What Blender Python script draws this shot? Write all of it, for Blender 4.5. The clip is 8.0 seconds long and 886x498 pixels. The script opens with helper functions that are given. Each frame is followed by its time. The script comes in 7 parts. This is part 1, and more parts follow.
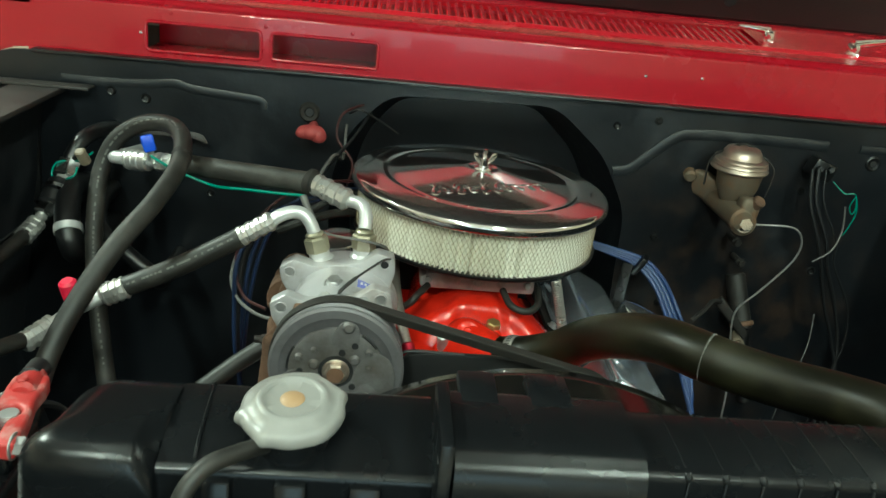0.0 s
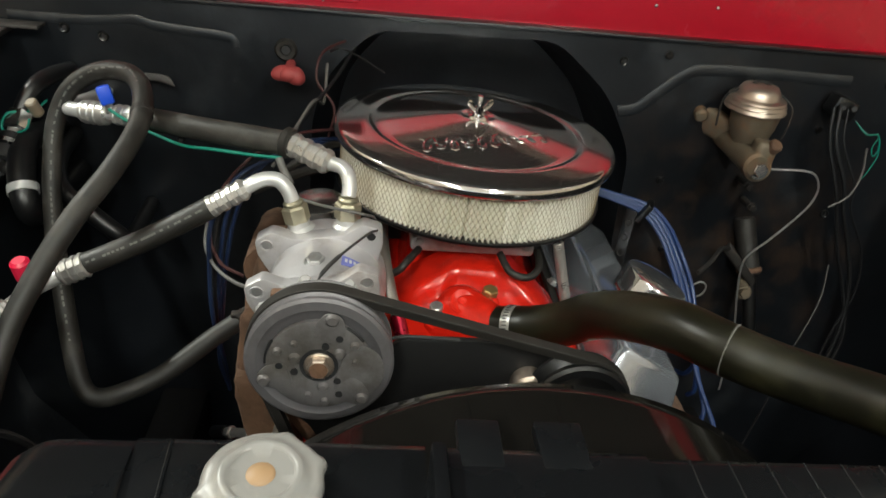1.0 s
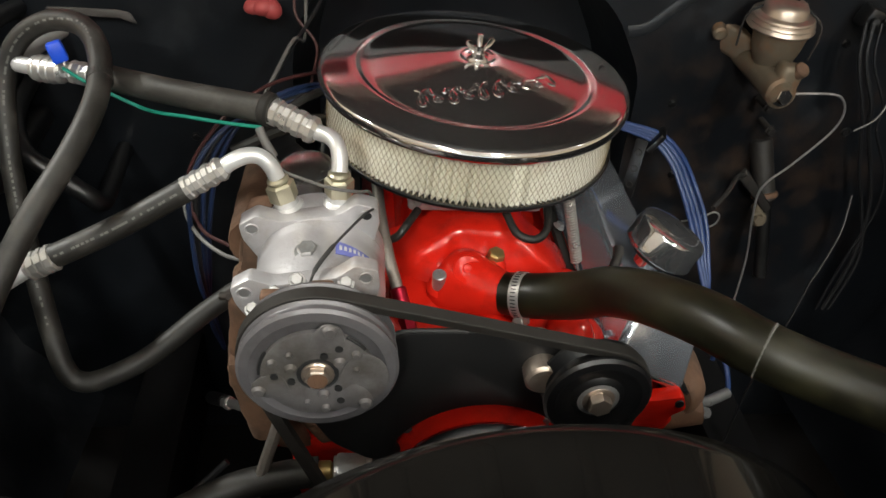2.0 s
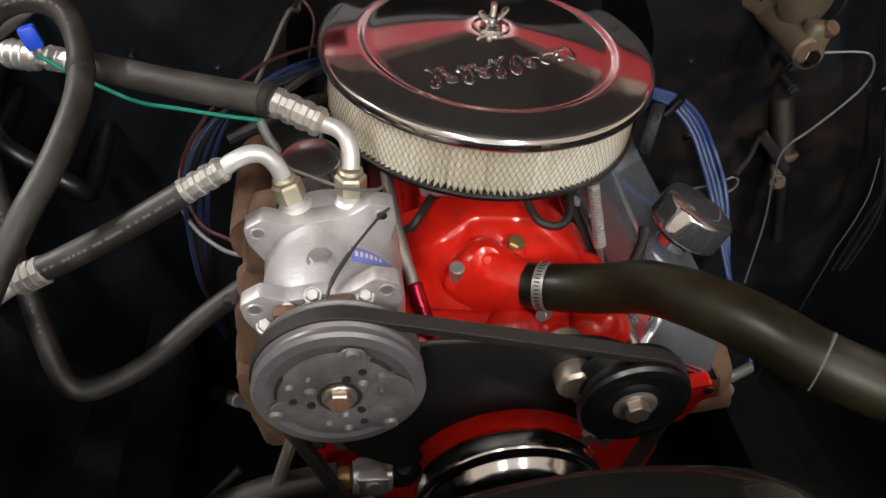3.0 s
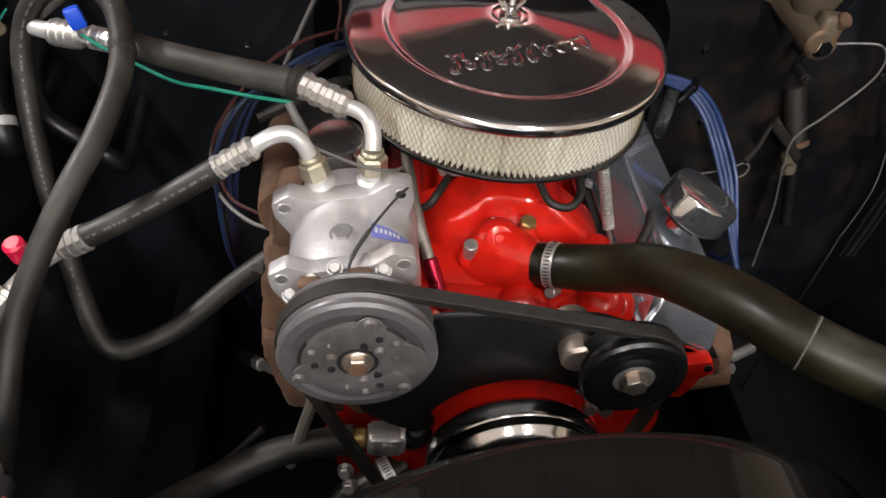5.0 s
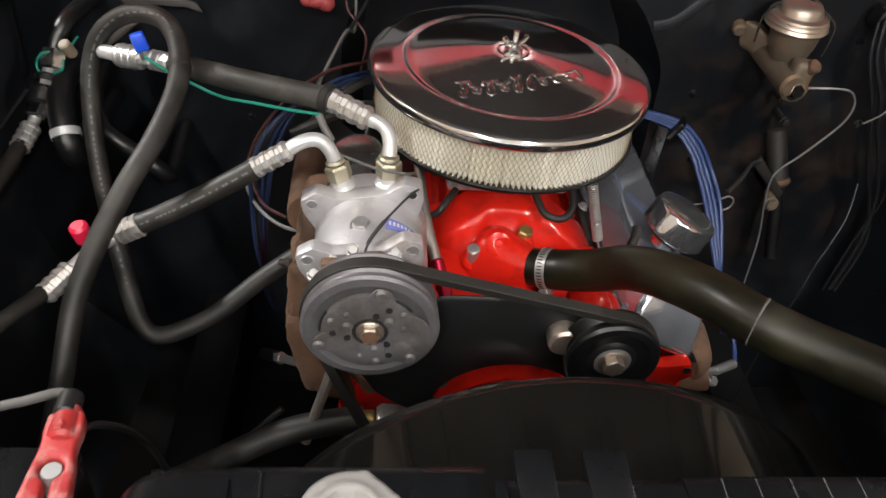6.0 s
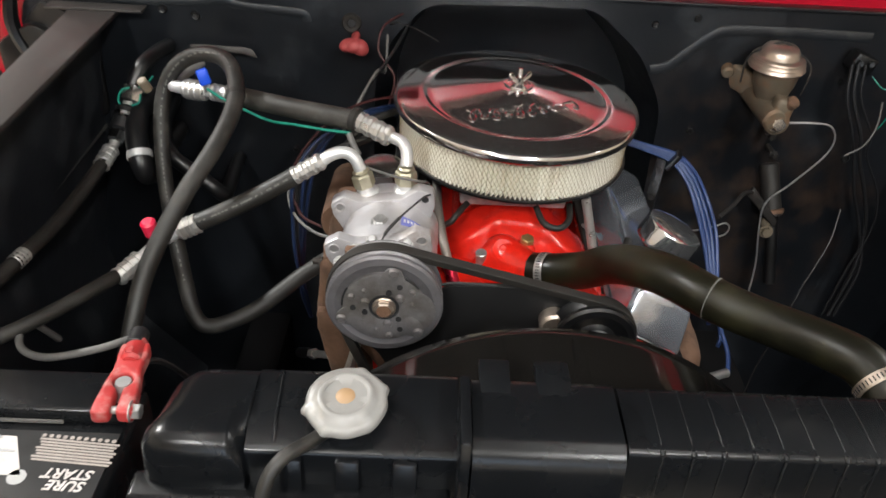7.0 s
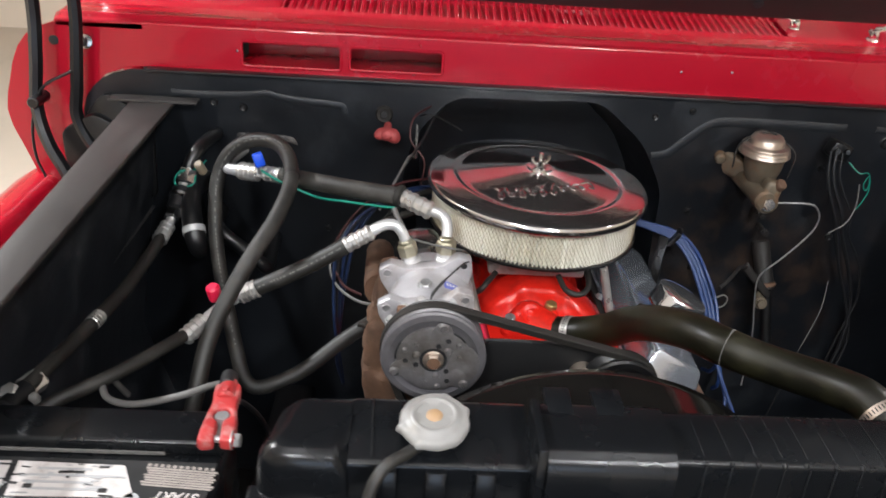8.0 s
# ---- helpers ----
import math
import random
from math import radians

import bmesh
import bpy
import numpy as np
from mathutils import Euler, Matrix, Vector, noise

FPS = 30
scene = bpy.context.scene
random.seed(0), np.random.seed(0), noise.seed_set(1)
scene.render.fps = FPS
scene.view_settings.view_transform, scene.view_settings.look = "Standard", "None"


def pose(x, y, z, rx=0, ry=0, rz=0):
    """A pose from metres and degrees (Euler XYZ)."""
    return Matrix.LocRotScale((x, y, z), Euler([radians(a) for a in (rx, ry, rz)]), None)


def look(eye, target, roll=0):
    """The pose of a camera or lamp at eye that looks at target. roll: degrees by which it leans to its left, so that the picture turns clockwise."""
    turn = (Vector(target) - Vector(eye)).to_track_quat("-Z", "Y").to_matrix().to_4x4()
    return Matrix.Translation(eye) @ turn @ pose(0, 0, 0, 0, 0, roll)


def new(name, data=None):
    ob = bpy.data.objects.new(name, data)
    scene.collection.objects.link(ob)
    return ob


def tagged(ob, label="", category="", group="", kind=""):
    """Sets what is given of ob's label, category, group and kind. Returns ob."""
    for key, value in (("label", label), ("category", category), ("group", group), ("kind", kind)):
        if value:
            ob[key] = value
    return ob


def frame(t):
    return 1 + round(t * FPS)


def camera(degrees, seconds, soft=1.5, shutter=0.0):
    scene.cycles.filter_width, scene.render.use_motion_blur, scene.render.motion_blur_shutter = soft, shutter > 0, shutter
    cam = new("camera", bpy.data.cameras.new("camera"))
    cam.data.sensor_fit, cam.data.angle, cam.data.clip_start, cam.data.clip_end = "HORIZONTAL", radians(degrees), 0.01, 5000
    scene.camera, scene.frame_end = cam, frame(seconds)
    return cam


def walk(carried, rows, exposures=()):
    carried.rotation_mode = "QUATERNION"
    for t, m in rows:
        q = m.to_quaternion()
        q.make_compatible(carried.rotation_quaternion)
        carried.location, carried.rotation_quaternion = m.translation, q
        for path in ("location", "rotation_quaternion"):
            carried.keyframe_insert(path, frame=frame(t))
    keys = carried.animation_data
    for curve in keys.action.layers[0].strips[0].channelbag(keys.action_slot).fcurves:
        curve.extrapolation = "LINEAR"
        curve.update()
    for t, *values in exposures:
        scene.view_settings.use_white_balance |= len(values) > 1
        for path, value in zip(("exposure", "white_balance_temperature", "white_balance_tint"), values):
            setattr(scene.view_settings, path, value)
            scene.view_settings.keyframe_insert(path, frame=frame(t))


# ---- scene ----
cam = camera(58.1, 8.0, shutter=0.5)
PATH = [
    (0, (-0.123, -1.045, 1.45), (0.031, 0.813, 0.727), 6.0),
    (0.5, (-0.122, -0.993, 1.47), (0.052, 0.825, 0.655), 6.5),
    (1, (-0.1228, -0.9405, 1.479), (0.07, 0.8163, 0.5425), 6.05),
    (1.5, (-0.122, -0.882, 1.511), (0.078, 0.781, 0.417), 5.5),
    (3, (-0.155, -0.743, 1.537), (0.104, 0.727, 0.205), 4.8),
    (3.5, (-0.155, -0.735, 1.542), (0.085, 0.7, 0.17), 4.4),
    (4, (-0.156, -0.735, 1.55), (0.069, 0.676, 0.15), 4.4),
    (4.5, (-0.156, -0.742, 1.56), (0.064, 0.664, 0.154), 4.9),
    (6, (-0.155, -0.897, 1.591), (0.014, 0.64, 0.323), 5.5),
    (6.5, (-0.129, -0.98, 1.604), (-0.035, 0.608, 0.391), 4.1),
    (7, (-0.113, -1.062, 1.612), (-0.073, 0.585, 0.477), 3.3),
    (7.5, (-0.122, -1.127, 1.619), (-0.105, 0.59, 0.595), 3.1),
    (8, (-0.193, -1.177, 1.63), (-0.11, 0.594, 0.704), 3.8),
]
# the clip's own exposure and white balance: greenish at first, then neutral, cooler at the end
LOOKS = [(0, 0.12, 6000, -23), (0.4, -0.02, 6300, -13), (0.6, -0.05, 6450, -8), (1.0, -0.03, 6450, 0), (1.5, 0.07, 6450, 2), (3.0, 0.02, 6450, 11), (4.0, 0.05, 6420, 12), (4.5, 0.13, 6400, 13), (6.5, 0.24, 6350, 9), (7, 0.31, 6250, 8), (8, 0.31, 5980, 10)]
walk(cam, [(t, look(eye, target, roll)) for t, eye, target, roll in PATH], LOOKS)

# ---- world and light ----
world = bpy.data.worlds.new("garage_air")
world.use_nodes = True
world.node_tree.nodes["Background"].inputs[0].default_value = (0.5, 0.52, 0.55, 1)
world.node_tree.nodes["Background"].inputs[1].default_value = 0.02
scene.world = world


def tube_lamp(x, y, z, sx, sy, watts, tint=(1, 0.97, 0.92), aim=None):
    data = bpy.data.lights.new("tube_lamp", "AREA")
    data.shape, data.size, data.size_y, data.energy, data.color = "RECTANGLE", sx, sy, watts, tint
    ob = new("tube_lamp", data)
    ob.matrix_world = look((x, y, z), aim) if aim else pose(x, y, z)
    return ob


tube_lamp(-0.9, -3.1, 3.18, 0.14, 1.2, 88)
tube_lamp(0.9, -3.1, 3.18, 0.14, 1.2, 88)
tube_lamp(-0.55, -1.15, 3.18, 0.14, 1.2, 4)
tube_lamp(0.55, -1.15, 3.18, 0.14, 1.2, 4)
tube_lamp(-2.6, 0.5, 3.18, 0.14, 1.2, 170)
tube_lamp(2.6, 0.5, 3.18, 0.14, 1.2, 45)
# cool daylight through the open garage door before the truck
tube_lamp(0, -5.5, 1.08, 2.6, 2.1, 50, (0.74, 0.85, 1), (0, 0, 1.08))

# ---- materials ----
def material(name, color, rough, metal=0.0, var=0.15, scale=30.0, dirt_or_sheen=None, dirt_or_sheen_amount=0.0, dirt_or_sheen_scale=9.0, bump=0.1, bump_scale=220.0, bump_dist=0.0006, coat=0.0, rough_var=0.08, spec=0.5, stretch=(1, 1, 1)):
    """A painted, cast or moulded surface: two scales of tone, dirty or sheen-painted patches, fine relief."""
    m = bpy.data.materials.new(name)
    m.use_nodes = True
    nt = m.node_tree
    n, l = nt.nodes, nt.links
    b = n["Principled BSDF"]
    co = n.new("ShaderNodeTexCoord")
    mp = n.new("ShaderNodeMapping")
    mp.inputs["Scale"].default_value = stretch
    l.new(co.outputs["Object"], mp.inputs["Vector"])
    tone = n.new("ShaderNodeTexNoise")
    tone.inputs["Scale"].default_value, tone.inputs["Detail"].default_value = scale, 6
    l.new(mp.outputs[0], tone.inputs["Vector"])
    mix = n.new("ShaderNodeMix")
    mix.data_type = "RGBA"
    mix.inputs[6].default_value = (*[min(1, c * (1 - var)) for c in color], 1)
    mix.inputs[7].default_value = (*[min(1, c * (1 + var)) for c in color], 1)
    l.new(tone.outputs["Fac"], mix.inputs[0])
    last = mix.outputs[2]
    rough_in = None
    if dirt_or_sheen is not None:
        dn = n.new("ShaderNodeTexNoise")
        dn.inputs["Scale"].default_value, dn.inputs["Detail"].default_value, dn.inputs["Roughness"].default_value = dirt_or_sheen_scale, 9, 0.65
        l.new(mp.outputs[0], dn.inputs["Vector"])
        ramp = n.new("ShaderNodeMapRange")
        ramp.inputs["From Min"].default_value, ramp.inputs["From Max"].default_value = 0.62 - 0.3 * dirt_or_sheen_amount, 0.82 - 0.3 * dirt_or_sheen_amount
        ramp.inputs["To Max"].default_value = 0.35 + 0.5 * dirt_or_sheen_amount
        l.new(dn.outputs["Fac"], ramp.inputs["Value"])
        dm = n.new("ShaderNodeMix")
        dm.data_type = "RGBA"
        dm.inputs[7].default_value = (*dirt_or_sheen, 1)
        l.new(ramp.outputs[0], dm.inputs[0])
        l.new(last, dm.inputs[6])
        last = dm.outputs[2]
        rough_in = ramp.outputs[0]
    l.new(last, b.inputs["Base Color"])
    rr = n.new("ShaderNodeMapRange")
    rr.inputs["To Min"].default_value, rr.inputs["To Max"].default_value = max(0.02, rough - rough_var), min(1, rough + rough_var)
    l.new(tone.outputs["Fac"], rr.inputs["Value"])
    if rough_in:
        add = n.new("ShaderNodeMath")
        add.operation, add.use_clamp = "MULTIPLY_ADD", True
        add.inputs[1].default_value = 0.35
        l.new(rough_in, add.inputs[0])
        l.new(rr.outputs[0], add.inputs[2])
        l.new(add.outputs[0], b.inputs["Roughness"])
    else:
        l.new(rr.outputs[0], b.inputs["Roughness"])
    b.inputs["Metallic"].default_value = metal
    b.inputs["Coat Weight"].default_value = coat
    b.inputs["Coat Roughness"].default_value = 0.04
    b.inputs["Specular IOR Level"].default_value = spec
    if bump:
        fine = n.new("ShaderNodeTexNoise")
        fine.inputs["Scale"].default_value, fine.inputs["Detail"].default_value = bump_scale, 3
        l.new(mp.outputs[0], fine.inputs["Vector"])
        bp = n.new("ShaderNodeBump")
        bp.inputs["Strength"].default_value, bp.inputs["Distance"].default_value = bump, bump_dist
        l.new(fine.outputs["Fac"], bp.inputs["Height"])
        l.new(bp.outputs[0], b.inputs["Normal"])
    return m


def glowing(name, color, strength):
    m = bpy.data.materials.new(name)
    m.use_nodes = True
    b = m.node_tree.nodes["Principled BSDF"]
    b.inputs["Base Color"].default_value = (*color, 1)
    b.inputs["Emission Color"].default_value = (*color, 1)
    b.inputs["Emission Strength"].default_value = strength
    return m


BODY_RED = material("body_red_paint", (0.37, 0.003, 0.016), 0.26, var=0.1, scale=5, bump=0.1, bump_scale=40, coat=0.4, rough_var=0.08, dirt_or_sheen=(0.3, 0.012, 0.02), dirt_or_sheen_amount=0.2, dirt_or_sheen_scale=5, spec=0.4)
ENGINE_RED = material("engine_red_enamel", (0.64, 0.016, 0.008), 0.15, var=0.14, scale=24, bump=0.5, bump_scale=75, bump_dist=0.0014, coat=0.0, dirt_or_sheen=(0.11, 0.012, 0.008), dirt_or_sheen_amount=0.3, dirt_or_sheen_scale=17)
BRIGHT_CHROME = material("polished_chrome", (0.82, 0.81, 0.81), 0.1, metal=1, var=0.03, scale=8, bump=0.03, bump_scale=14, rough_var=0.025)
SATIN_CHROME = material("scuffed_satin_chrome", (0.72, 0.78, 0.88), 0.15, metal=0.85, var=0.1, scale=30, bump=0.15, bump_scale=60, rough_var=0.09)
WORN_CHROME = material("dull_chrome", (0.66, 0.66, 0.66), 0.2, metal=1, var=0.12, scale=40, bump=0.15, bump_scale=120, dirt_or_sheen=(0.2, 0.18, 0.15), dirt_or_sheen_amount=0.15, dirt_or_sheen_scale=25)
SOFT_CHROME = material("hazy_chrome", (0.68, 0.68, 0.69), 0.15, metal=1, var=0.08, scale=20, bump=0.04, bump_scale=30, rough_var=0.05)
BREATHER_CHROME = material("breather_chrome", (0.78, 0.8, 0.84), 0.09, metal=0.95, var=0.1, scale=30, bump=0.1, bump_scale=40, rough_var=0.08)
CAST_ALUMINIUM = material("cast_aluminium", (0.5, 0.488, 0.505), 0.4, metal=0.5, var=0.2, scale=38, bump=0.6, bump_scale=260, dirt_or_sheen=(0.24, 0.18, 0.13), dirt_or_sheen_amount=0.5, dirt_or_sheen_scale=17, rough_var=0.12)
BARE_ALUMINIUM = material("bare_aluminium_tube", (0.62, 0.62, 0.62), 0.36, metal=0.5, var=0.08, scale=50, bump=0.2, bump_scale=260)
CRIMP_STEEL = material("crimped_steel", (0.55, 0.54, 0.52), 0.3, metal=0.75, var=0.2, scale=60, bump=0.3, bump_scale=160)
GOLD_ZINC = material("yellow_zinc_plate", (0.46, 0.43, 0.32), 0.36, metal=0.75, var=0.3, scale=60, bump=0.2)
ZINC = material("zinc_plated_steel", (0.45, 0.45, 0.45), 0.38, metal=0.8, var=0.2, scale=80, bump=0.25, dirt_or_sheen=(0.2, 0.15, 0.1), dirt_or_sheen_amount=0.2, dirt_or_sheen_scale=60)
DUSTY_RUBBER = material("dusty_hose_rubber", (0.027, 0.025, 0.022), 0.55, var=0.35, scale=40, bump=0.4, bump_scale=240, dirt_or_sheen=(0.1, 0.094, 0.086), dirt_or_sheen_amount=0.45, dirt_or_sheen_scale=22, spec=0.4)
HOSE_RUBBER = material("hose_rubber", (0.013, 0.012, 0.0105), 0.52, var=0.35, scale=40, bump=0.4, bump_scale=240, dirt_or_sheen=(0.06, 0.054, 0.047), dirt_or_sheen_amount=0.38, dirt_or_sheen_scale=26, spec=0.5)
# the olive patches put the hose's broad greenish sheen into its colour
SMOOTH_RUBBER = material("radiator_hose_rubber", (0.0065, 0.006, 0.003), 0.36, var=0.3, scale=20, bump=0.25, bump_scale=70, dirt_or_sheen=(0.034, 0.031, 0.01), dirt_or_sheen_amount=0.42, dirt_or_sheen_scale=8, spec=0.42, rough_var=0.12)
BELT_RUBBER = material("belt_rubber", (0.022, 0.02, 0.018), 0.62, var=0.3, scale=60, bump=0.3, bump_scale=400, spec=0.25)
BAY_BLACK = material("engine_bay_black_paint", (0.006, 0.0072, 0.0095), 0.36, var=0.5, scale=9, bump=0.5, bump_scale=38, bump_dist=0.0018, dirt_or_sheen=(0.04, 0.045, 0.052), dirt_or_sheen_amount=0.26, dirt_or_sheen_scale=7, rough_var=0.14)
# the bay black in a lighter, blotchier tone, for the passenger side only
INNER_BLACK = material("lighter_inner_fender_black", (0.014, 0.016, 0.02), 0.42, var=0.5, scale=9, bump=0.5, bump_scale=38, bump_dist=0.0018, dirt_or_sheen=(0.075, 0.08, 0.088), dirt_or_sheen_amount=0.4, dirt_or_sheen_scale=7, rough_var=0.14)
SATIN_BLACK = material("satin_black_paint", (0.005, 0.005, 0.0055), 0.36, var=0.25, scale=25, bump=0.2, bump_scale=150, dirt_or_sheen=(0.025, 0.023, 0.02), dirt_or_sheen_amount=0.15, dirt_or_sheen_scale=18)
BLACK_PLASTIC = material("black_moulded_plastic", (0.005, 0.0055, 0.0064), 0.27, var=0.2, scale=18, bump=0.25, bump_scale=120, dirt_or_sheen=(0.01, 0.009, 0.007), dirt_or_sheen_amount=0.18, dirt_or_sheen_scale=9, spec=0.3)
BRACKET_BLACK = material("matte_bracket_black", (0.007, 0.0068, 0.0072), 0.46, var=0.3, scale=20, bump=0.3, bump_scale=120, dirt_or_sheen=(0.03, 0.027, 0.024), dirt_or_sheen_amount=0.25, dirt_or_sheen_scale=14)
SHROUD_PLASTIC = material("glossy_shroud_plastic", (0.006, 0.0055, 0.005), 0.07, var=0.25, scale=14, bump=0.03, bump_scale=40, dirt_or_sheen=(0.014, 0.013, 0.011), dirt_or_sheen_amount=0.15, dirt_or_sheen_scale=8, rough_var=0.03, spec=0.3)
CLUTCH_STEEL = material("clutch_plate_steel", (0.16, 0.152, 0.155), 0.42, metal=0.35, var=0.4, scale=45, bump=0.6, bump_scale=110, dirt_or_sheen=(0.065, 0.055, 0.04), dirt_or_sheen_amount=0.55, dirt_or_sheen_scale=26)
PULLEY_STEEL = material("pulley_grey_steel", (0.14, 0.134, 0.142), 0.44, metal=0.35, var=0.2, scale=30, bump=0.2, bump_scale=200, dirt_or_sheen=(0.05, 0.045, 0.04), dirt_or_sheen_amount=0.25, dirt_or_sheen_scale=20)
RUST = material("rusty_cast_iron", (0.125, 0.066, 0.038), 0.75, var=0.5, scale=26, bump=0.8, bump_scale=180, bump_dist=0.0014, dirt_or_sheen=(0.045, 0.032, 0.025), dirt_or_sheen_amount=0.45, dirt_or_sheen_scale=20)
DARK_RUST = material("dark_oily_rust", (0.014, 0.012, 0.011), 0.6, var=0.4, scale=40, bump=0.8, bump_scale=180, bump_dist=0.001, dirt_or_sheen=(0.06, 0.036, 0.024), dirt_or_sheen_amount=0.2, dirt_or_sheen_scale=18)
OLD_IRON = material("old_cast_iron", (0.15, 0.122, 0.088), 0.55, metal=0.4, var=0.35, scale=30, bump=0.6, bump_scale=160, dirt_or_sheen=(0.25, 0.1, 0.032), dirt_or_sheen_amount=0.42, dirt_or_sheen_scale=22)
OLD_GOLD = material("dull_cadmium_plate", (0.46, 0.39, 0.33), 0.34, metal=0.85, var=0.25, scale=40, bump=0.2, dirt_or_sheen=(0.14, 0.08, 0.04), dirt_or_sheen_amount=0.2, dirt_or_sheen_scale=30)
SMOKE_PLASTIC = material("smoky_grey_plastic", (0.07, 0.064, 0.063), 0.16, var=0.2, scale=30, bump=0.1, bump_scale=60)
FILTER_PAPER = material("pleated_filter_paper", (0.95, 0.895, 0.785), 0.9, var=0.14, scale=25, bump=0.3, bump_scale=500, dirt_or_sheen=(0.5, 0.4, 0.24), dirt_or_sheen_amount=0.2, dirt_or_sheen_scale=12)
MESH_WIRE = material("filter_wire_mesh", (0.36, 0.29, 0.19), 0.42, metal=0.6, var=0.2, bump=0)
BLUE_WIRE = material("blue_ignition_lead", (0.018, 0.044, 0.15), 0.42, var=0.15, scale=60, bump=0.1)
BLACK_WIRE = material("black_wire_sheath", (0.009, 0.009, 0.01), 0.45, var=0.3, scale=60, bump=0.1)
GREY_WIRE = material("grey_cable_sheath", (0.11, 0.105, 0.1), 0.5, var=0.2, scale=60, bump=0.1)
GREEN_WIRE = material("green_wire_sheath", (0.008, 0.17, 0.12), 0.4, var=0.15, scale=60, bump=0.05)
RED_WIRE = material("faded_red_wire", (0.045, 0.013, 0.013), 0.45, var=0.2, scale=60, bump=0.05)
CAP_PLASTIC = material("milky_plastic_cap", (0.22, 0.214, 0.205), 0.36, var=0.08, scale=30, bump=0.3, bump_scale=90, dirt_or_sheen=(0.45, 0.42, 0.34), dirt_or_sheen_amount=0.2, dirt_or_sheen_scale=25)
CAP_CENTRE = material("brown_plastic_button", (0.3, 0.19, 0.1), 0.5, var=0.2, scale=60)
BLUE_TAPE = material("blue_plastic_cap", (0.01, 0.07, 0.62), 0.4, var=0.1, scale=60, bump=0.1)
RED_RUBBER = material("faded_red_rubber_plug", (0.33, 0.05, 0.05), 0.6, var=0.25, scale=60, bump=0.4)
RED_CAP = material("red_plastic_cap", (0.6, 0.01, 0.05), 0.38, var=0.1, scale=60)
CLAMP_RED = material("red_coated_clamp", (0.34, 0.025, 0.025), 0.45, var=0.3, scale=50, bump=0.5, bump_scale=150, dirt_or_sheen=(0.42, 0.34, 0.31), dirt_or_sheen_amount=0.42, dirt_or_sheen_scale=60)
ANODIZED_RED = material("anodised_red_fitting", (0.36, 0.012, 0.035), 0.3, metal=0.8, var=0.15, scale=60)
BRAID = material("braided_steel_hose", (0.42, 0.38, 0.34), 0.45, metal=0.8, var=0.25, scale=400, bump=1.0, bump_scale=900)
BRASS = material("tarnished_brass", (0.42, 0.3, 0.12), 0.4, metal=0.8, var=0.25, scale=60)
STAMP_BLUE = material("blue_sticker", (0.16, 0.18, 0.5), 0.5, var=0.15, scale=80)
PALE_INK = material("pale_print", (0.6, 0.6, 0.62), 0.5, var=0.1, scale=80)
HOSE_INK = material("faded_white_print", (0.1, 0.098, 0.09), 0.6, var=0.5, scale=200)
LABEL_WHITE = material("white_label_paper", (0.5, 0.47, 0.45), 0.45, var=0.08, scale=40, dirt_or_sheen=(0.25, 0.21, 0.19), dirt_or_sheen_amount=0.4, dirt_or_sheen_scale=60)
LABEL_GREY = material("grey_label_print", (0.33, 0.33, 0.33), 0.45, var=0.15, scale=60)
LABEL_TAN = material("tan_label_print", (0.3, 0.265, 0.24), 0.5, var=0.2, scale=60)
DARK_LABEL = material("dark_label_film", (0.03, 0.03, 0.03), 0.32, var=0.2, scale=60)
TAN_PLASTIC = material("tan_plastic", (0.2, 0.16, 0.11), 0.5, var=0.2, scale=60)
RAIL_DUST = material("dusty_rail_paint", (0.034, 0.03, 0.028), 0.55, var=0.35, scale=11, bump=0.3, bump_scale=90, dirt_or_sheen=(0.09, 0.08, 0.074), dirt_or_sheen_amount=0.3, dirt_or_sheen_scale=7)
# dusty bay paint, lightened to put the beads' highlight into the colour
BEAD_DUST_GLEAM = material("dusty_black_paint_gleam", (0.016, 0.018, 0.021), 0.36, var=0.4, scale=30, bump=0.3, bump_scale=60, dirt_or_sheen=(0.07, 0.07, 0.07), dirt_or_sheen_amount=0.3, dirt_or_sheen_scale=14)
DULL_BLUE = material("dull_blue_lead", (0.009, 0.019, 0.055), 0.45, var=0.2, scale=60, bump=0.1)
BRACE_GREY = material("dusty_grey_paint", (0.035, 0.034, 0.034), 0.5, var=0.3, scale=15, bump=0.3, bump_scale=90, dirt_or_sheen=(0.11, 0.097, 0.085), dirt_or_sheen_amount=0.3, dirt_or_sheen_scale=9)
CONCRETE = material("pale_concrete", (0.52, 0.46, 0.38), 0.75, var=0.1, scale=3, bump=0.5, bump_scale=90, bump_dist=0.001, dirt_or_sheen=(0.3, 0.27, 0.22), dirt_or_sheen_amount=0.25, dirt_or_sheen_scale=2)
WALL_PAINT = material("garage_wall_paint", (0.66, 0.58, 0.48), 0.8, var=0.06, scale=2, bump=0.2, bump_scale=120)
CEILING_PAINT = material("garage_ceiling_paint", (0.74, 0.73, 0.72), 0.85, var=0.05, scale=2, bump=0.2, bump_scale=120)
HOOD_UNDER = material("hood_underside_black", (0.016, 0.014, 0.013), 0.55, var=0.25, scale=6, bump=0.2, dirt_or_sheen=(0.035, 0.03, 0.028), dirt_or_sheen_amount=0.2, dirt_or_sheen_scale=4)
# seal rubber, and the painted dark of discs and strips standing for holes
SEAL_AND_HOLE_BLACK = material("window_seal_and_hole_black", (0.015, 0.015, 0.016), 0.55, var=0.3, scale=30, bump=0.3)
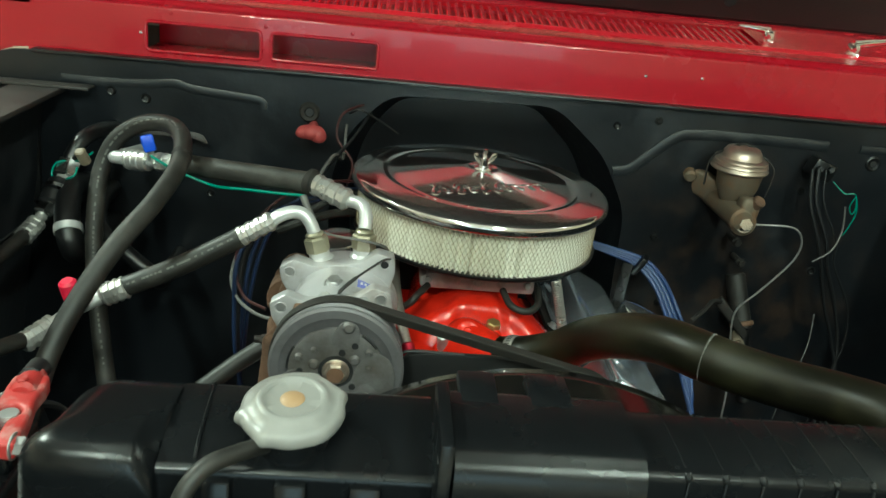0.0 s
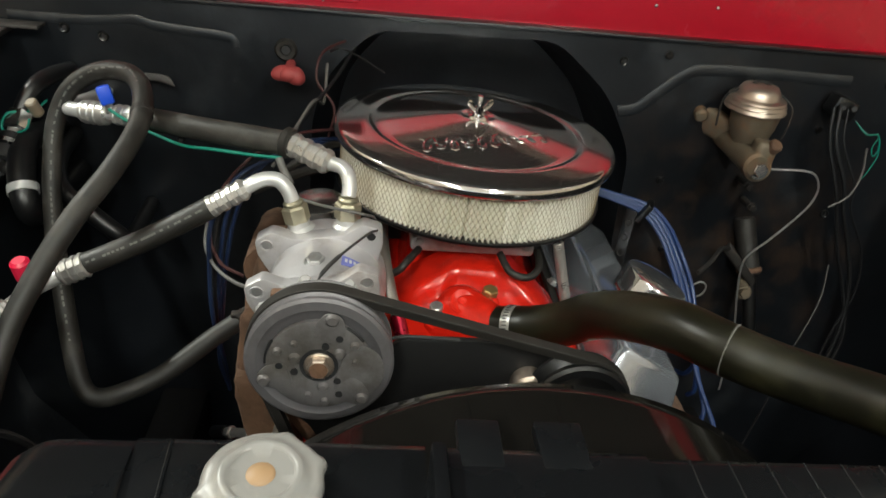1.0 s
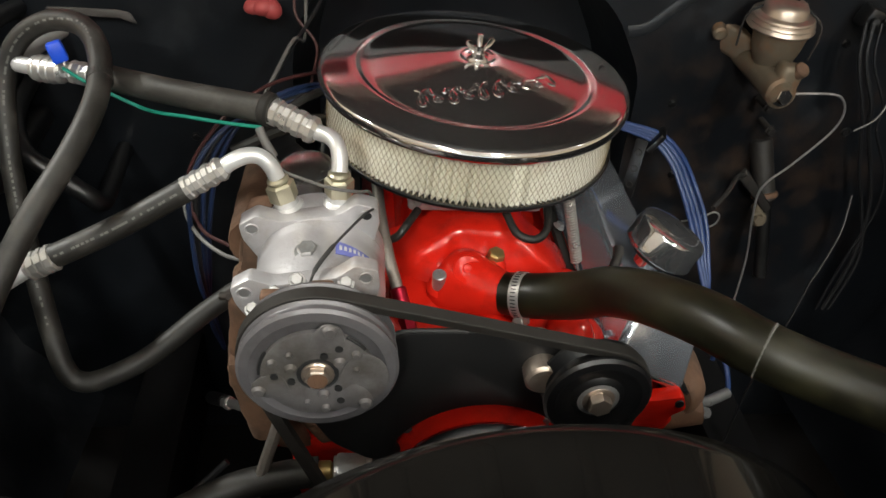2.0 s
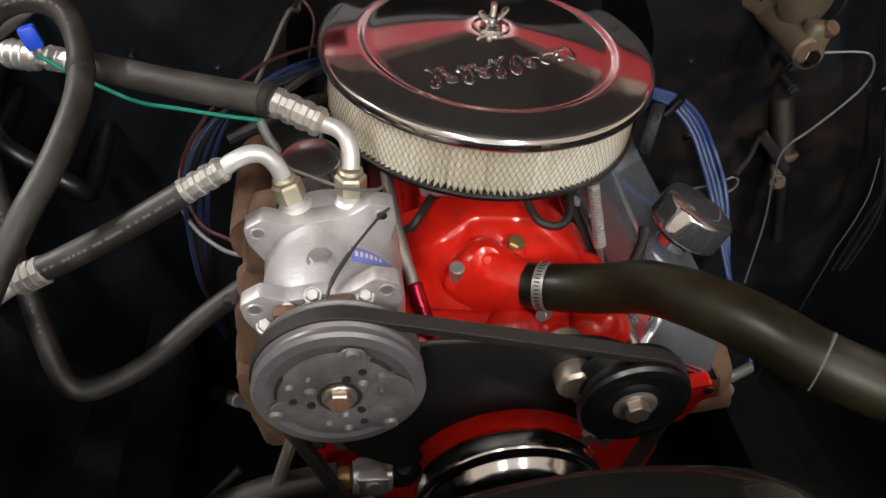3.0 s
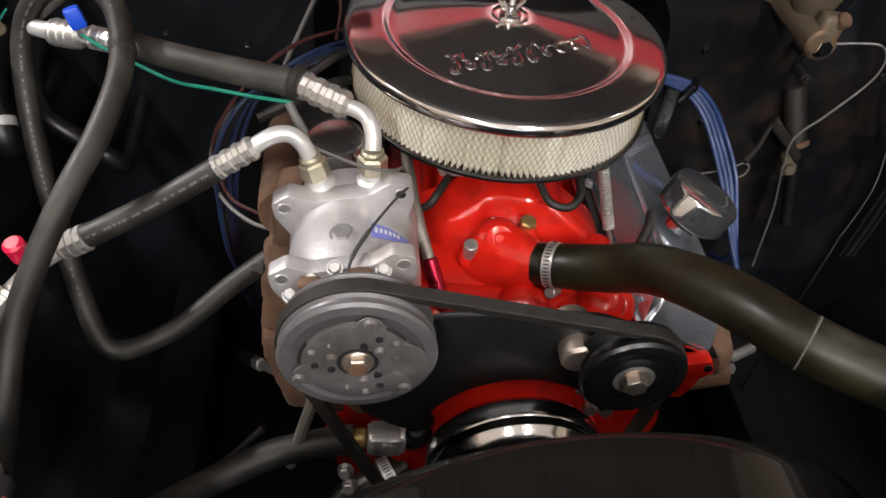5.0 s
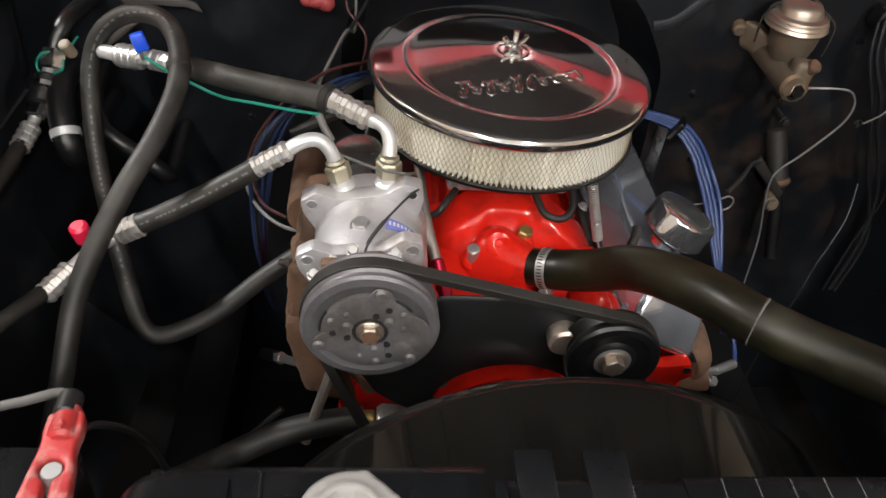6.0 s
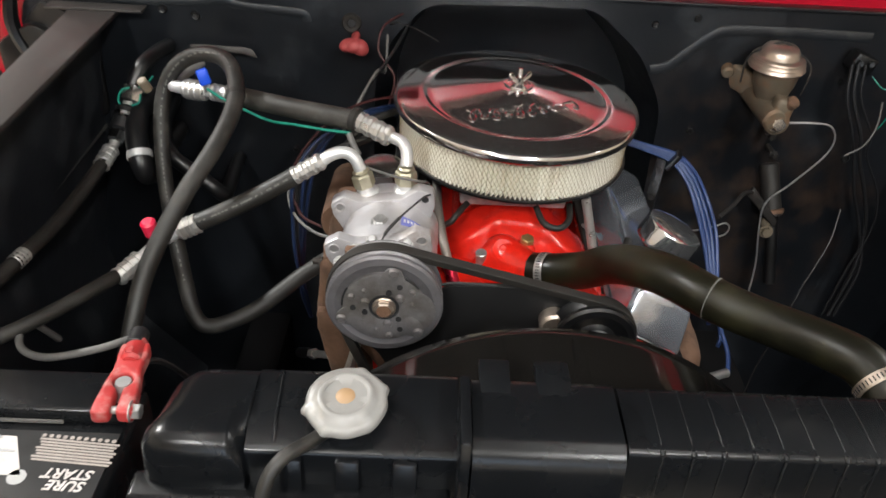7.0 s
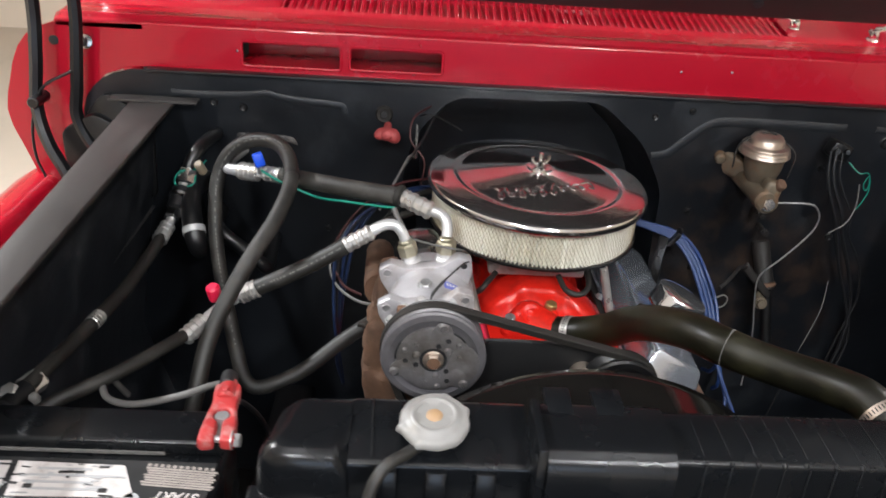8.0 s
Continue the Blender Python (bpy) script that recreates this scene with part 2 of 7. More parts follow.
# near-black and glossless: the shade low in the bay is in the colour
BAY_SHADE = material("shade_darkened_bay_floor", (0.011, 0.0108, 0.0115), 0.8, var=0.4, scale=9, bump=0.3, bump_scale=60, spec=0.08)
CAB_DARK = material("dark_cab_trim", (0.03, 0.028, 0.027), 0.7, var=0.3, scale=5)
DIFFUSER = glowing("lit_tube_diffuser", (1.0, 0.97, 0.93), 6.0)

# chrome with a film of dust: a mirror under a faint wide sheen
LID_CHROME = material("dusty_polished_chrome", (0.74, 0.73, 0.735), 0.11, metal=1, var=0.03, scale=8, bump=0.03, bump_scale=14, rough_var=0.03)
nt = LID_CHROME.node_tree
sheen = nt.nodes.new("ShaderNodeBsdfPrincipled")
sheen.inputs["Base Color"].default_value = (0.6, 0.59, 0.59, 1)
sheen.inputs["Metallic"].default_value = 0.7
sheen.inputs["Roughness"].default_value = 0.42
film = nt.nodes.new("ShaderNodeTexNoise")
film.inputs["Scale"].default_value, film.inputs["Detail"].default_value = 7, 8
amount = nt.nodes.new("ShaderNodeMapRange")
amount.inputs["To Min"].default_value, amount.inputs["To Max"].default_value = 0.02, 0.07
blend = nt.nodes.new("ShaderNodeMixShader")
nt.links.new(film.outputs["Fac"], amount.inputs["Value"])
nt.links.new(amount.outputs[0], blend.inputs[0])
nt.links.new(nt.nodes["Principled BSDF"].outputs[0], blend.inputs[1])
nt.links.new(sheen.outputs[0], blend.inputs[2])
nt.links.new(blend.outputs[0], nt.nodes["Material Output"].inputs["Surface"])

# firewall paint with brown rust stains round the steering column
STAINED_BLACK = material("rust_stained_bay_black", (0.006, 0.0072, 0.0095), 0.36, var=0.5, scale=9, bump=0.5, bump_scale=38, bump_dist=0.0018, dirt_or_sheen=(0.04, 0.045, 0.052), dirt_or_sheen_amount=0.26, dirt_or_sheen_scale=7, rough_var=0.14)
nt = STAINED_BLACK.node_tree
paint = nt.nodes["Principled BSDF"]
spot = nt.nodes.new("ShaderNodeVectorMath")
spot.operation = "DISTANCE"
spot.inputs[1].default_value = (0.45, 0.19, 0.9)
reach = nt.nodes.new("ShaderNodeMapRange")
reach.inputs["From Min"].default_value, reach.inputs["From Max"].default_value = 0.34, 0.06
blotch = nt.nodes.new("ShaderNodeTexNoise")
blotch.inputs["Scale"].default_value, blotch.inputs["Detail"].default_value, blotch.inputs["Roughness"].default_value = 16, 8, 0.62
edge = nt.nodes.new("ShaderNodeMapRange")
edge.inputs["From Min"].default_value, edge.inputs["From Max"].default_value = 0.46, 0.66
both = nt.nodes.new("ShaderNodeMath")
both.operation = "MULTIPLY"
stain = nt.nodes.new("ShaderNodeMix")
stain.data_type = "RGBA"
stain.inputs[7].default_value = (0.036, 0.023, 0.016, 1)
where = nt.nodes.new("ShaderNodeTexCoord")
nt.links.new(where.outputs["Object"], spot.inputs[0])
nt.links.new(where.outputs["Object"], blotch.inputs["Vector"])
nt.links.new(spot.outputs["Value"], reach.inputs["Value"])
nt.links.new(blotch.outputs["Fac"], edge.inputs["Value"])
nt.links.new(reach.outputs[0], both.inputs[0])
nt.links.new(edge.outputs[0], both.inputs[1])
nt.links.new(both.outputs[0], stain.inputs[0])
nt.links.new(paint.inputs["Base Color"].links[0].from_socket, stain.inputs[6])
nt.links.new(stain.outputs[2], paint.inputs["Base Color"])

GLASS = bpy.data.materials.new("windscreen_glass")
GLASS.use_nodes = True
g = GLASS.node_tree.nodes["Principled BSDF"]
g.inputs["Base Color"].default_value = (0.85, 0.9, 0.88, 1)
g.inputs["Roughness"].default_value = 0.03
g.inputs["Transmission Weight"].default_value = 1.0
g.inputs["IOR"].default_value = 1.45

# ---- building helpers ----
WORLD_OF = {}


def thing(name, at, label, category, group="", kind="", shift=(0, 0, 0)):
    """An Empty at a thing's base, which parents its parts; shift carries them all along."""
    ob = new(name)
    ob.empty_display_size = 0.02
    ob.location = Vector(at) + Vector(shift)
    WORLD_OF[ob.name] = Matrix.Translation(at)
    return tagged(ob, label, category, group, kind)


def finish(name, bm, mat, smooth=38):
    bmesh.ops.remove_doubles(bm, verts=bm.verts, dist=1e-6)
    bmesh.ops.recalc_face_normals(bm, faces=bm.faces)
    me = bpy.data.meshes.new(name)
    bm.to_mesh(me)
    bm.free()
    me.materials.append(mat)
    if smooth:
        me.shade_smooth()
        me.set_sharp_from_angle(angle=radians(smooth))
    return me


def part(name, bm, mat, parent=None, label="", smooth=38):
    """One mesh object, under a thing or a part."""
    ob = new(name, finish(name, bm, mat, smooth))
    if parent is not None:
        ob.parent = parent
        ob.matrix_parent_inverse = WORLD_OF.get(parent.name, Matrix()).inverted()
    return tagged(ob, label)


def piece(name, me, m, parent):
    """A repeated piece on shared mesh data, at the pose m."""
    ob = new(name, me)
    ob.parent = parent
    ob.matrix_parent_inverse = WORLD_OF.get(parent.name, Matrix()).inverted()
    ob.matrix_basis = m
    return ob


def single(name, bm, mat, label, category, kind="", group="", smooth=38):
    return tagged(part(name, bm, mat, None, "", smooth), label, category, group, kind)


def join(bm, other, m=None):
    """Adds another bmesh, moved by m, to bm."""
    if m is not None:
        bmesh.ops.transform(other, matrix=m, verts=other.verts)
    me = bpy.data.meshes.new("tmp")
    other.to_mesh(me)
    other.free()
    bm.from_mesh(me)
    bpy.data.meshes.remove(me)
    return bm


def fresh():
    return bmesh.new()


def box(bm, c, size, bevel=0.0, rot=(0, 0, 0), seg=2):
    t = bmesh.new()
    bmesh.ops.create_cube(t, size=1)
    bmesh.ops.scale(t, vec=size, verts=t.verts)
    if bevel:
        bmesh.ops.bevel(t, geom=t.edges[:], offset=min(bevel, 0.49 * min(size)), segments=seg, affect="EDGES", profile=0.5)
    return join(bm, t, pose(*c, *rot))


def aim(p0, p1, roll=0.0):
    """The pose at p0 whose z axis points to p1."""
    d = (Vector(p1) - Vector(p0)).normalized()
    return Matrix.Translation(p0) @ d.to_track_quat("Z", "Y").to_matrix().to_4x4() @ pose(0, 0, 0, 0, 0, roll)


def lathe(bm, profile, m, seg=32, closed=False):
    """Turns a profile of (radius, height) about the z axis of m."""
    t = bmesh.new()
    rings = []
    for r, h in profile:
        if r < 1e-6:
            rings.append([t.verts.new((0, 0, h))])
        else:
            rings.append([t.verts.new((r * math.cos(2 * math.pi * i / seg), r * math.sin(2 * math.pi * i / seg), h)) for i in range(seg)])
    pairs = list(zip(rings, rings[1:])) + ([(rings[-1], rings[0])] if closed else [])
    for a, b in pairs:
        for i in range(seg):
            j = (i + 1) % seg
            if len(a) == 1 and len(b) == 1:
                continue
            if len(a) == 1:
                t.faces.new((a[0], b[i], b[j]))
            elif len(b) == 1:
                t.faces.new((a[i], b[0], a[j]))
            else:
                t.faces.new((a[i], b[i], b[j], a[j]))
    return join(bm, t, m)


def rod(bm, p0, p1, r, seg=20, bevel=0.0, r1=None):
    """A solid cylinder or cone from p0 to p1."""
    h = (Vector(p1) - Vector(p0)).length
    r1 = r if r1 is None else r1
    b = min(bevel, h * 0.4, r * 0.8, r1 * 0.8)
    prof = [(0, 0), (r - b, 0), (r, b), (r1, h - b), (r1 - b, h), (0, h)] if b else [(0, 0), (r, 0), (r1, h), (0, h)]
    return lathe(bm, prof, aim(p0, p1), seg)


def hexagon(bm, p0, p1, r, bevel=0.0012, turn=0):
    h = (Vector(p1) - Vector(p0)).length
    return lathe(bm, [(0, 0), (r, 0), (r, h - bevel), (r - bevel, h), (0, h)], aim(p0, p1, turn), 6)


def bolt(bm, p, d, r=0.006, h=0.005, washer=True, turn=12):
    """A hexagon head on its washer at p, standing out along d."""
    p, d = Vector(p), Vector(d).normalized()
    if washer:
        rod(bm, p, p + d * 0.0015, r * 1.35, 18, 0.0004)
    hexagon(bm, p + d * 0.0012, p + d * (h + 0.0015), r, 0.0009, turn)
    return bm


def spline(points, n=8):
    """Points along a Catmull-Rom curve through the given ones."""
    p = [Vector(q) for q in points]
    if len(p) < 3:
        return p
    p = [p[0] * 2 - p[1]] + p + [p[-1] * 2 - p[-2]]
    out = []
    for i in range(1, len(p) - 2):
        a, b, c, d = p[i - 1:i + 3]
        for k in range(n):
            t = k / n
            out.append(0.5 * (2 * b + (c - a) * t + (2 * a - 5 * b + 4 * c - d) * t * t + (3 * b - a - 3 * c + d) * t ** 3))
    out.append(p[-2])
    return out


def sweep(bm, points, r, seg=14, n=8, smooth=True, cap=True):
    """A tube along the points; r is a radius, or a function of the way from 0 to 1."""
    pts = spline(points, n) if smooth else [Vector(q) for q in points]
    t = bmesh.new()
    up, rings = None, []
    for i, p in enumerate(pts):
        d = (pts[min(i + 1, len(pts) - 1)] - pts[max(i - 1, 0)]).normalized()
        if up is None:
            up = d.orthogonal().normalized()
        up = (up - d * up.dot(d)).normalized()
        side = d.cross(up)
        rad = r(i / (len(pts) - 1)) if callable(r) else r
        rings.append([t.verts.new(p + (up * math.cos(2 * math.pi * k / seg) + side * math.sin(2 * math.pi * k / seg)) * rad) for k in range(seg)])
    for a, b in zip(rings, rings[1:]):
        for k in range(seg):
            t.faces.new((a[k], a[(k + 1) % seg], b[(k + 1) % seg], b[k]))
    if cap:
        t.faces.new(rings[0][::-1])
        t.faces.new(rings[-1])
    return join(bm, t)


def prism(bm, outline, m, depth, bevel=0.0, seg=2):
    """A plate: an outline in the xy plane of m, with its thickness along z."""
    t = bmesh.new()
    f = t.faces.new([t.verts.new((x, y, 0)) for x, y in outline])
    ext = bmesh.ops.extrude_face_region(t, geom=[f])
    bmesh.ops.translate(t, vec=(0, 0, depth), verts=[v for v in ext["geom"] if isinstance(v, bmesh.types.BMVert)])
    bmesh.ops.recalc_face_normals(t, faces=t.faces)
    if bevel:
        sharp = [e for e in t.edges if len(e.link_faces) == 2 and e.calc_face_angle(0) > 0.6]
        bmesh.ops.bevel(t, geom=sharp, offset=bevel, segments=seg, affect="EDGES", profile=0.5)
    return join(bm, t, m)


def rounded(points, r, n=4):
    """An outline with its corners rounded."""
    out, k = [], len(points)
    for i in range(k):
        a, b, c = Vector(points[i - 1]), Vector(points[i]), Vector(points[(i + 1) % k])
        q = min(r, 0.45 * (a - b).length, 0.45 * (c - b).length)
        s, e = b + (a - b).normalized() * q, b + (c - b).normalized() * q
        for j in range(n + 1):
            t = j / n
            out.append(tuple(s * (1 - t) ** 2 + b * 2 * t * (1 - t) + e * t * t))
    return out


def blob(bm, c, radii, rot=(0, 0, 0)):
    """A rounded casting lump."""
    t = bmesh.new()
    bmesh.ops.create_uvsphere(t, u_segments=24, v_segments=14, radius=1)
    return join(bm, t, pose(*c, *rot) @ Matrix.Diagonal((*radii, 1)))


def hull_of(bm, rings):
    """A smooth casting stretched over rings of (centre, axis, radius, squash)."""
    t = bmesh.new()
    for c, axis, r, squash in rings:
        m = aim(c, Vector(c) + Vector(axis))
        for k in range(28):
            a = 2 * math.pi * k / 28
            t.verts.new(m @ Vector((r * math.cos(a), r * squash * math.sin(a), 0)))
    hull = bmesh.ops.convex_hull(t, input=t.verts)
    bmesh.ops.delete(t, geom=[g for g in hull["geom_interior"] if isinstance(g, bmesh.types.BMVert)], context="VERTS")
    return join(bm, t)


def ring_outline(cx, cy, r, a0, a1, n=16):
    return [(cx + r * math.cos(radians(a0 + (a1 - a0) * i / n)), cy + r * math.sin(radians(a0 + (a1 - a0) * i / n))) for i in range(n + 1)]


def roughen(bm, amount, scale, seed=0):
    """Uneven casting: pushes vertices along their normals."""
    bm.normal_update()
    for v in bm.verts:
        v.co += v.normal * amount * noise.noise(v.co * scale + Vector((seed, 0, 0)))
    return bm


FRONT = Matrix(((1, 0, 0, 0), (0, 0, 1, 0), (0, 1, 0, 0), (0, 0, 0, 1)))  # outline x, z in a plane across the truck, depth to the rear


def across(y):
    return Matrix.Translation((0, y, 0)) @ FRONT

# ---- the garage ----
def slab(name, c, size, mat, label, category):
    return single(name, box(fresh(), c, size), mat, label, category, "structure", smooth=0)


slab("floor", (0, 0, -0.05), (9.2, 11.2, 0.1), CONCRETE, "pale beige concrete garage floor, lightly stained", "floor")
slab("wall_north", (0, 5.6, 1.6), (9.2, 0.15, 3.4), WALL_PAINT, "plain off-white garage wall behind the truck", "wall")
wall_south = thing("wall_south", (0, -5.6, 0), "plain off-white garage wall with an open doorway", "wall", kind="structure")
for x in (-2.95, 2.95):
    part("pier", box(fresh(), (x, -5.6, 1.6), (3.3, 0.15, 3.4)), WALL_PAINT, wall_south)
part("lintel", box(fresh(), (0, -5.6, 2.7), (2.6, 0.15, 1.2)), WALL_PAINT, wall_south)
slab("wall_west", (-4.6, 0, 1.6), (0.15, 11.05, 3.4), WALL_PAINT, "plain off-white garage side wall", "wall")
slab("wall_east", (4.6, 0, 1.6), (0.15, 11.05, 3.4), WALL_PAINT, "plain off-white garage side wall", "wall")
slab("ceiling", (0, 0, 3.35), (9.05, 11.05, 0.1), CEILING_PAINT, "plain pale garage ceiling", "ceiling")


def ceiling_light(x, y):
    lamp = thing("ceiling_light", (x, y, 3.3), "white fluorescent batten lamp fixed under the garage ceiling", "ceiling light", "garage ceiling lights")
    part("housing", box(fresh(), (x, y, 3.27), (0.16, 1.26, 0.055), 0.008), WALL_PAINT, lamp)
    part("diffuser", box(fresh(), (x, y, 3.22), (0.13, 1.22, 0.04), 0.014), DIFFUSER, lamp, "lit white diffuser")


for lx, ly in ((-0.9, -3.1), (0.9, -3.1), (-0.55, -1.15), (0.55, -1.15), (-2.6, 0.5), (2.6, 0.5)):
    ceiling_light(lx, ly)

# ---- firewall ----
fw = tagged(new("wall_firewall"), "black painted steel firewall with pressed beads and a recess", "firewall", kind="structure")
# panel and recess run down to 0.31 to keep light out below
recess = [(-0.215, 0.31), (-0.212, 1.08), (-0.19, 1.15), (-0.128, 1.217), (0.135, 1.222), (0.222, 1.15), (0.272, 1.06), (0.285, 0.31)]
recess = [recess[0]] + rounded(recess, 0.03)[5:-5] + [recess[-1]]
outline = [(-0.785, 0.31)] + recess + [(0.86, 0.31), (0.86, 1.238), (-0.66, 1.238), (-0.69, 1.236), (-0.715, 1.23), (-0.737, 1.219), (-0.755, 1.203), (-0.768, 1.184), (-0.776, 1.16), (-0.78, 1.12)]
bm = prism(fresh(), outline, across(0.19), 0.004, 0)
wall_bm = fresh()
front = [wall_bm.verts.new((x, 0.192, z)) for x, z in recess]
back = [wall_bm.verts.new((x * 0.88 + 0.004, 0.33, 0.31 + (z - 0.31) * 0.97)) for x, z in recess]
for i in range(len(recess) - 1):
    wall_bm.faces.new((front[i], front[i + 1], back[i + 1], back[i]))
wall_bm.faces.new(back)
part("panel", bm, STAINED_BLACK, fw)
part("recess", wall_bm, BAY_BLACK, fw, smooth=60)


def bead(points, r=0.0055, flat=0.35):
    t = sweep(fresh(), points, r, 10, 6)
    for v in t.verts:
        v.co.y = 0.19 + (v.co.y - 0.19) * flat
    return t


# the beads' lighter tone is partly a painted highlight
part("pressed_bead", bead([(0.24, 0.19, 1.126), (0.268, 0.19, 1.133), (0.3, 0.19, 1.162), (0.335, 0.19, 1.191), (0.37, 0.19, 1.198), (0.46, 0.19, 1.199), (0.585, 0.19, 1.197)], 0.009), BEAD_DUST_GLEAM, fw)
part("pressed_bead", bead([(-0.62, 0.19, 1.2), (-0.57, 0.19, 1.199), (-0.5, 0.19, 1.201), (-0.455, 0.19, 1.206), (-0.43, 0.19, 1.2), (-0.39, 0.19, 1.196), (-0.335, 0.19, 1.192), (-0.322, 0.19, 1.188), (-0.32, 0.19, 1.178)], 0.007), BEAD_DUST_GLEAM, fw)
part("pressed_bead", bead([(0.64, 0.19, 1.197), (0.74, 0.19, 1.196), (0.84, 0.19, 1.195)], 0.007), BEAD_DUST_GLEAM, fw)
part("top_flange", box(fresh(), (0.1, 0.194, 1.2375), (1.52, 0.022, 0.006), 0.002), BAY_BLACK, fw)
for x, z, r in ((-0.548, 1.187, 0.006), (-0.497, 1.179, 0.006), (0.235, 1.201, 0.005), (-0.401, 1.036, 0.005), (0.668, 1.175, 0.01), (0.615, 0.98, 0.006), (-0.3, 1.02, 0.005)):
    t = lathe(fresh(), [(r * 0.45, 0), (r * 0.6, 0.002), (r, 0.003), (r * 1.25, 0.0015), (r * 1.3, 0)], aim((x, 0.19, z), (x, 0.1, z)), 18)
    part("hole_rim", t, SATIN_BLACK, fw)
    # a dark disc laid on the panel for the hole's shade
    part("hole", rod(fresh(), (x, 0.1885, z), (x, 0.1895, z), r * 0.55, 14), SEAL_AND_HOLE_BLACK, fw)

# weld seams and bolts on the firewall
for x, z in ((0.33, 1.02), (0.36, 0.9), (-0.35, 0.95), (0.56, 1.12), (0.3, 1.215), (-0.6, 1.08)):
    part("bolt", bolt(fresh(), (x, 0.19, z), (0, -1, 0), 0.005, 0.004), SATIN_BLACK, fw)

# ---- red cowl ----
cowl = thing("cowl_panel", (0, 0.3, 1.24), "glossy red painted steel cowl with louvred vent under the windscreen", "cowl panel", kind="structure")
SLOTS = [(-0.497, -0.327, 1.25, 1.293), (-0.312, -0.15, 1.252, 1.292)]


def loop_of(bm, pts, y):
    vs = [bm.verts.new((x, y, z)) for x, z in pts]
    return [bm.edges.new((vs[i], vs[(i + 1) % len(vs)])) for i in range(len(vs))]


bm = fresh()
edges = loop_of(bm, [(-0.66, 1.2405), (0.3, 1.2405), (0.86, 1.2405), (0.86, 1.312), (-0.66, 1.312)], 0.203)
for x0, x1, z0, z1 in SLOTS:
    edges += loop_of(bm, rounded([(x0, z0), (x1, z0), (x1, z1), (x0, z1)], 0.007), 0.203)
bmesh.ops.triangle_fill(bm, edges=edges, use_beauty=True)
ext = bmesh.ops.extrude_face_region(bm, geom=bm.faces[:])
bmesh.ops.translate(bm, vec=(0, 0.006, 0), verts=[v for v in ext["geom"] if isinstance(v, bmesh.types.BMVert)])
part("front_face", bm, BODY_RED, cowl)
for x0, x1, z0, z1 in SLOTS:
    pts = rounded([(x0, z0), (x1, z0), (x1, z1), (x0, z1)], 0.007)
    pts = [(x, 0.2025, z) for x, z in pts]
    part("slot_lip", sweep(fresh(), pts + pts[:1], 0.0028, 8, smooth=False, cap=False), BODY_RED, cowl)
    part("duct", prism(fresh(), [(x0 - 0.008, 1.246), (x1 + 0.008, 1.246), (x1 + 0.008, 1.3), (x0 - 0.008, 1.3)], across(0.3), 0.004), BODY_RED, cowl)
    for dz in (1.247, 1.3):
        part("duct_wall", box(fresh(), ((x0 + x1) / 2, 0.254, dz), (x1 - x0 + 0.016, 0.088, 0.003)), BODY_RED, cowl)
# top: a rolled crease, a shelf and the sunk louvre channel
prof = [(0.203, 1.312), (0.2038, 1.3145), (0.2058, 1.316), (0.2085, 1.316), (0.212, 1.317), (0.2145, 1.3205), (0.2165, 1.3235), (0.2195, 1.3245), (0.226, 1.3245), (0.25, 1.327), (0.27, 1.3285), (0.281, 1.3295), (0.287, 1.3335), (0.293, 1.3345)]


def extrude_x(bm, profile, x0, x1, n=1):
    cols = [[bm.verts.new((x0 + (x1 - x0) * i / n, y, z)) for y, z in profile] for i in range(n + 1)]
    for a, b in zip(cols, cols[1:]):
        for i in range(len(profile) - 1):
            bm.faces.new((a[i], a[i + 1], b[i + 1], b[i]))
    return bm


part("shelf", extrude_x(fresh(), prof, -0.8, 0.86, 24), BODY_RED, cowl, smooth=60)
part("louvre_channel", extrude_x(fresh(), [(0.293, 1.3345), (0.295, 1.325), (0.39, 1.342), (0.392, 1.352)], -0.66, 0.86, 1), BODY_RED, cowl)
part("shelf_end", prism(fresh(), [(0.203, 1.305)] + prof + [(0.392, 1.352), (0.392, 1.305)], Matrix(((0, 0, 1, -0.803), (1, 0, 0, 0), (0, 1, 0, 0), (0, 0, 0, 1))), 0.003), BODY_RED, cowl)
part("rear_shelf", extrude_x(fresh(), [(0.392, 1.352), (0.4, 1.354), (0.43, 1.357), (0.46, 1.36)], -0.9, 0.95, 8), BODY_RED, cowl, smooth=60)
for x0, x1 in ((-0.8, -0.445), (0.485, 0.86)):
    part("blank", extrude_x(fresh(), [(0.293, 1.3345), (0.34, 1.3435), (0.392, 1.352)], x0, x1, 4), BODY_RED, cowl, smooth=60)
part("crease_line", sweep(fresh(), [(-0.6, 0.217, 1.3242), (0.1, 0.217, 1.3244), (0.85, 0.217, 1.3242)], 0.0012, 6, 10), BODY_RED, cowl)
for x, z in ((-0.46, 1.307), (-0.32, 1.3), (-0.19, 1.302), (-0.505, 1.275), (0.27, 1.28), (0.36, 1.284), (-0.2, 1.25)):
    part("screw", lathe(fresh(), [(0, 0.0018), (0.0022, 0.0014), (0.003, 0)], aim((x, 0.203, z), (x, 0.1, z)), 10), WORN_CHROME if z < 1.299 else BODY_RED, cowl)

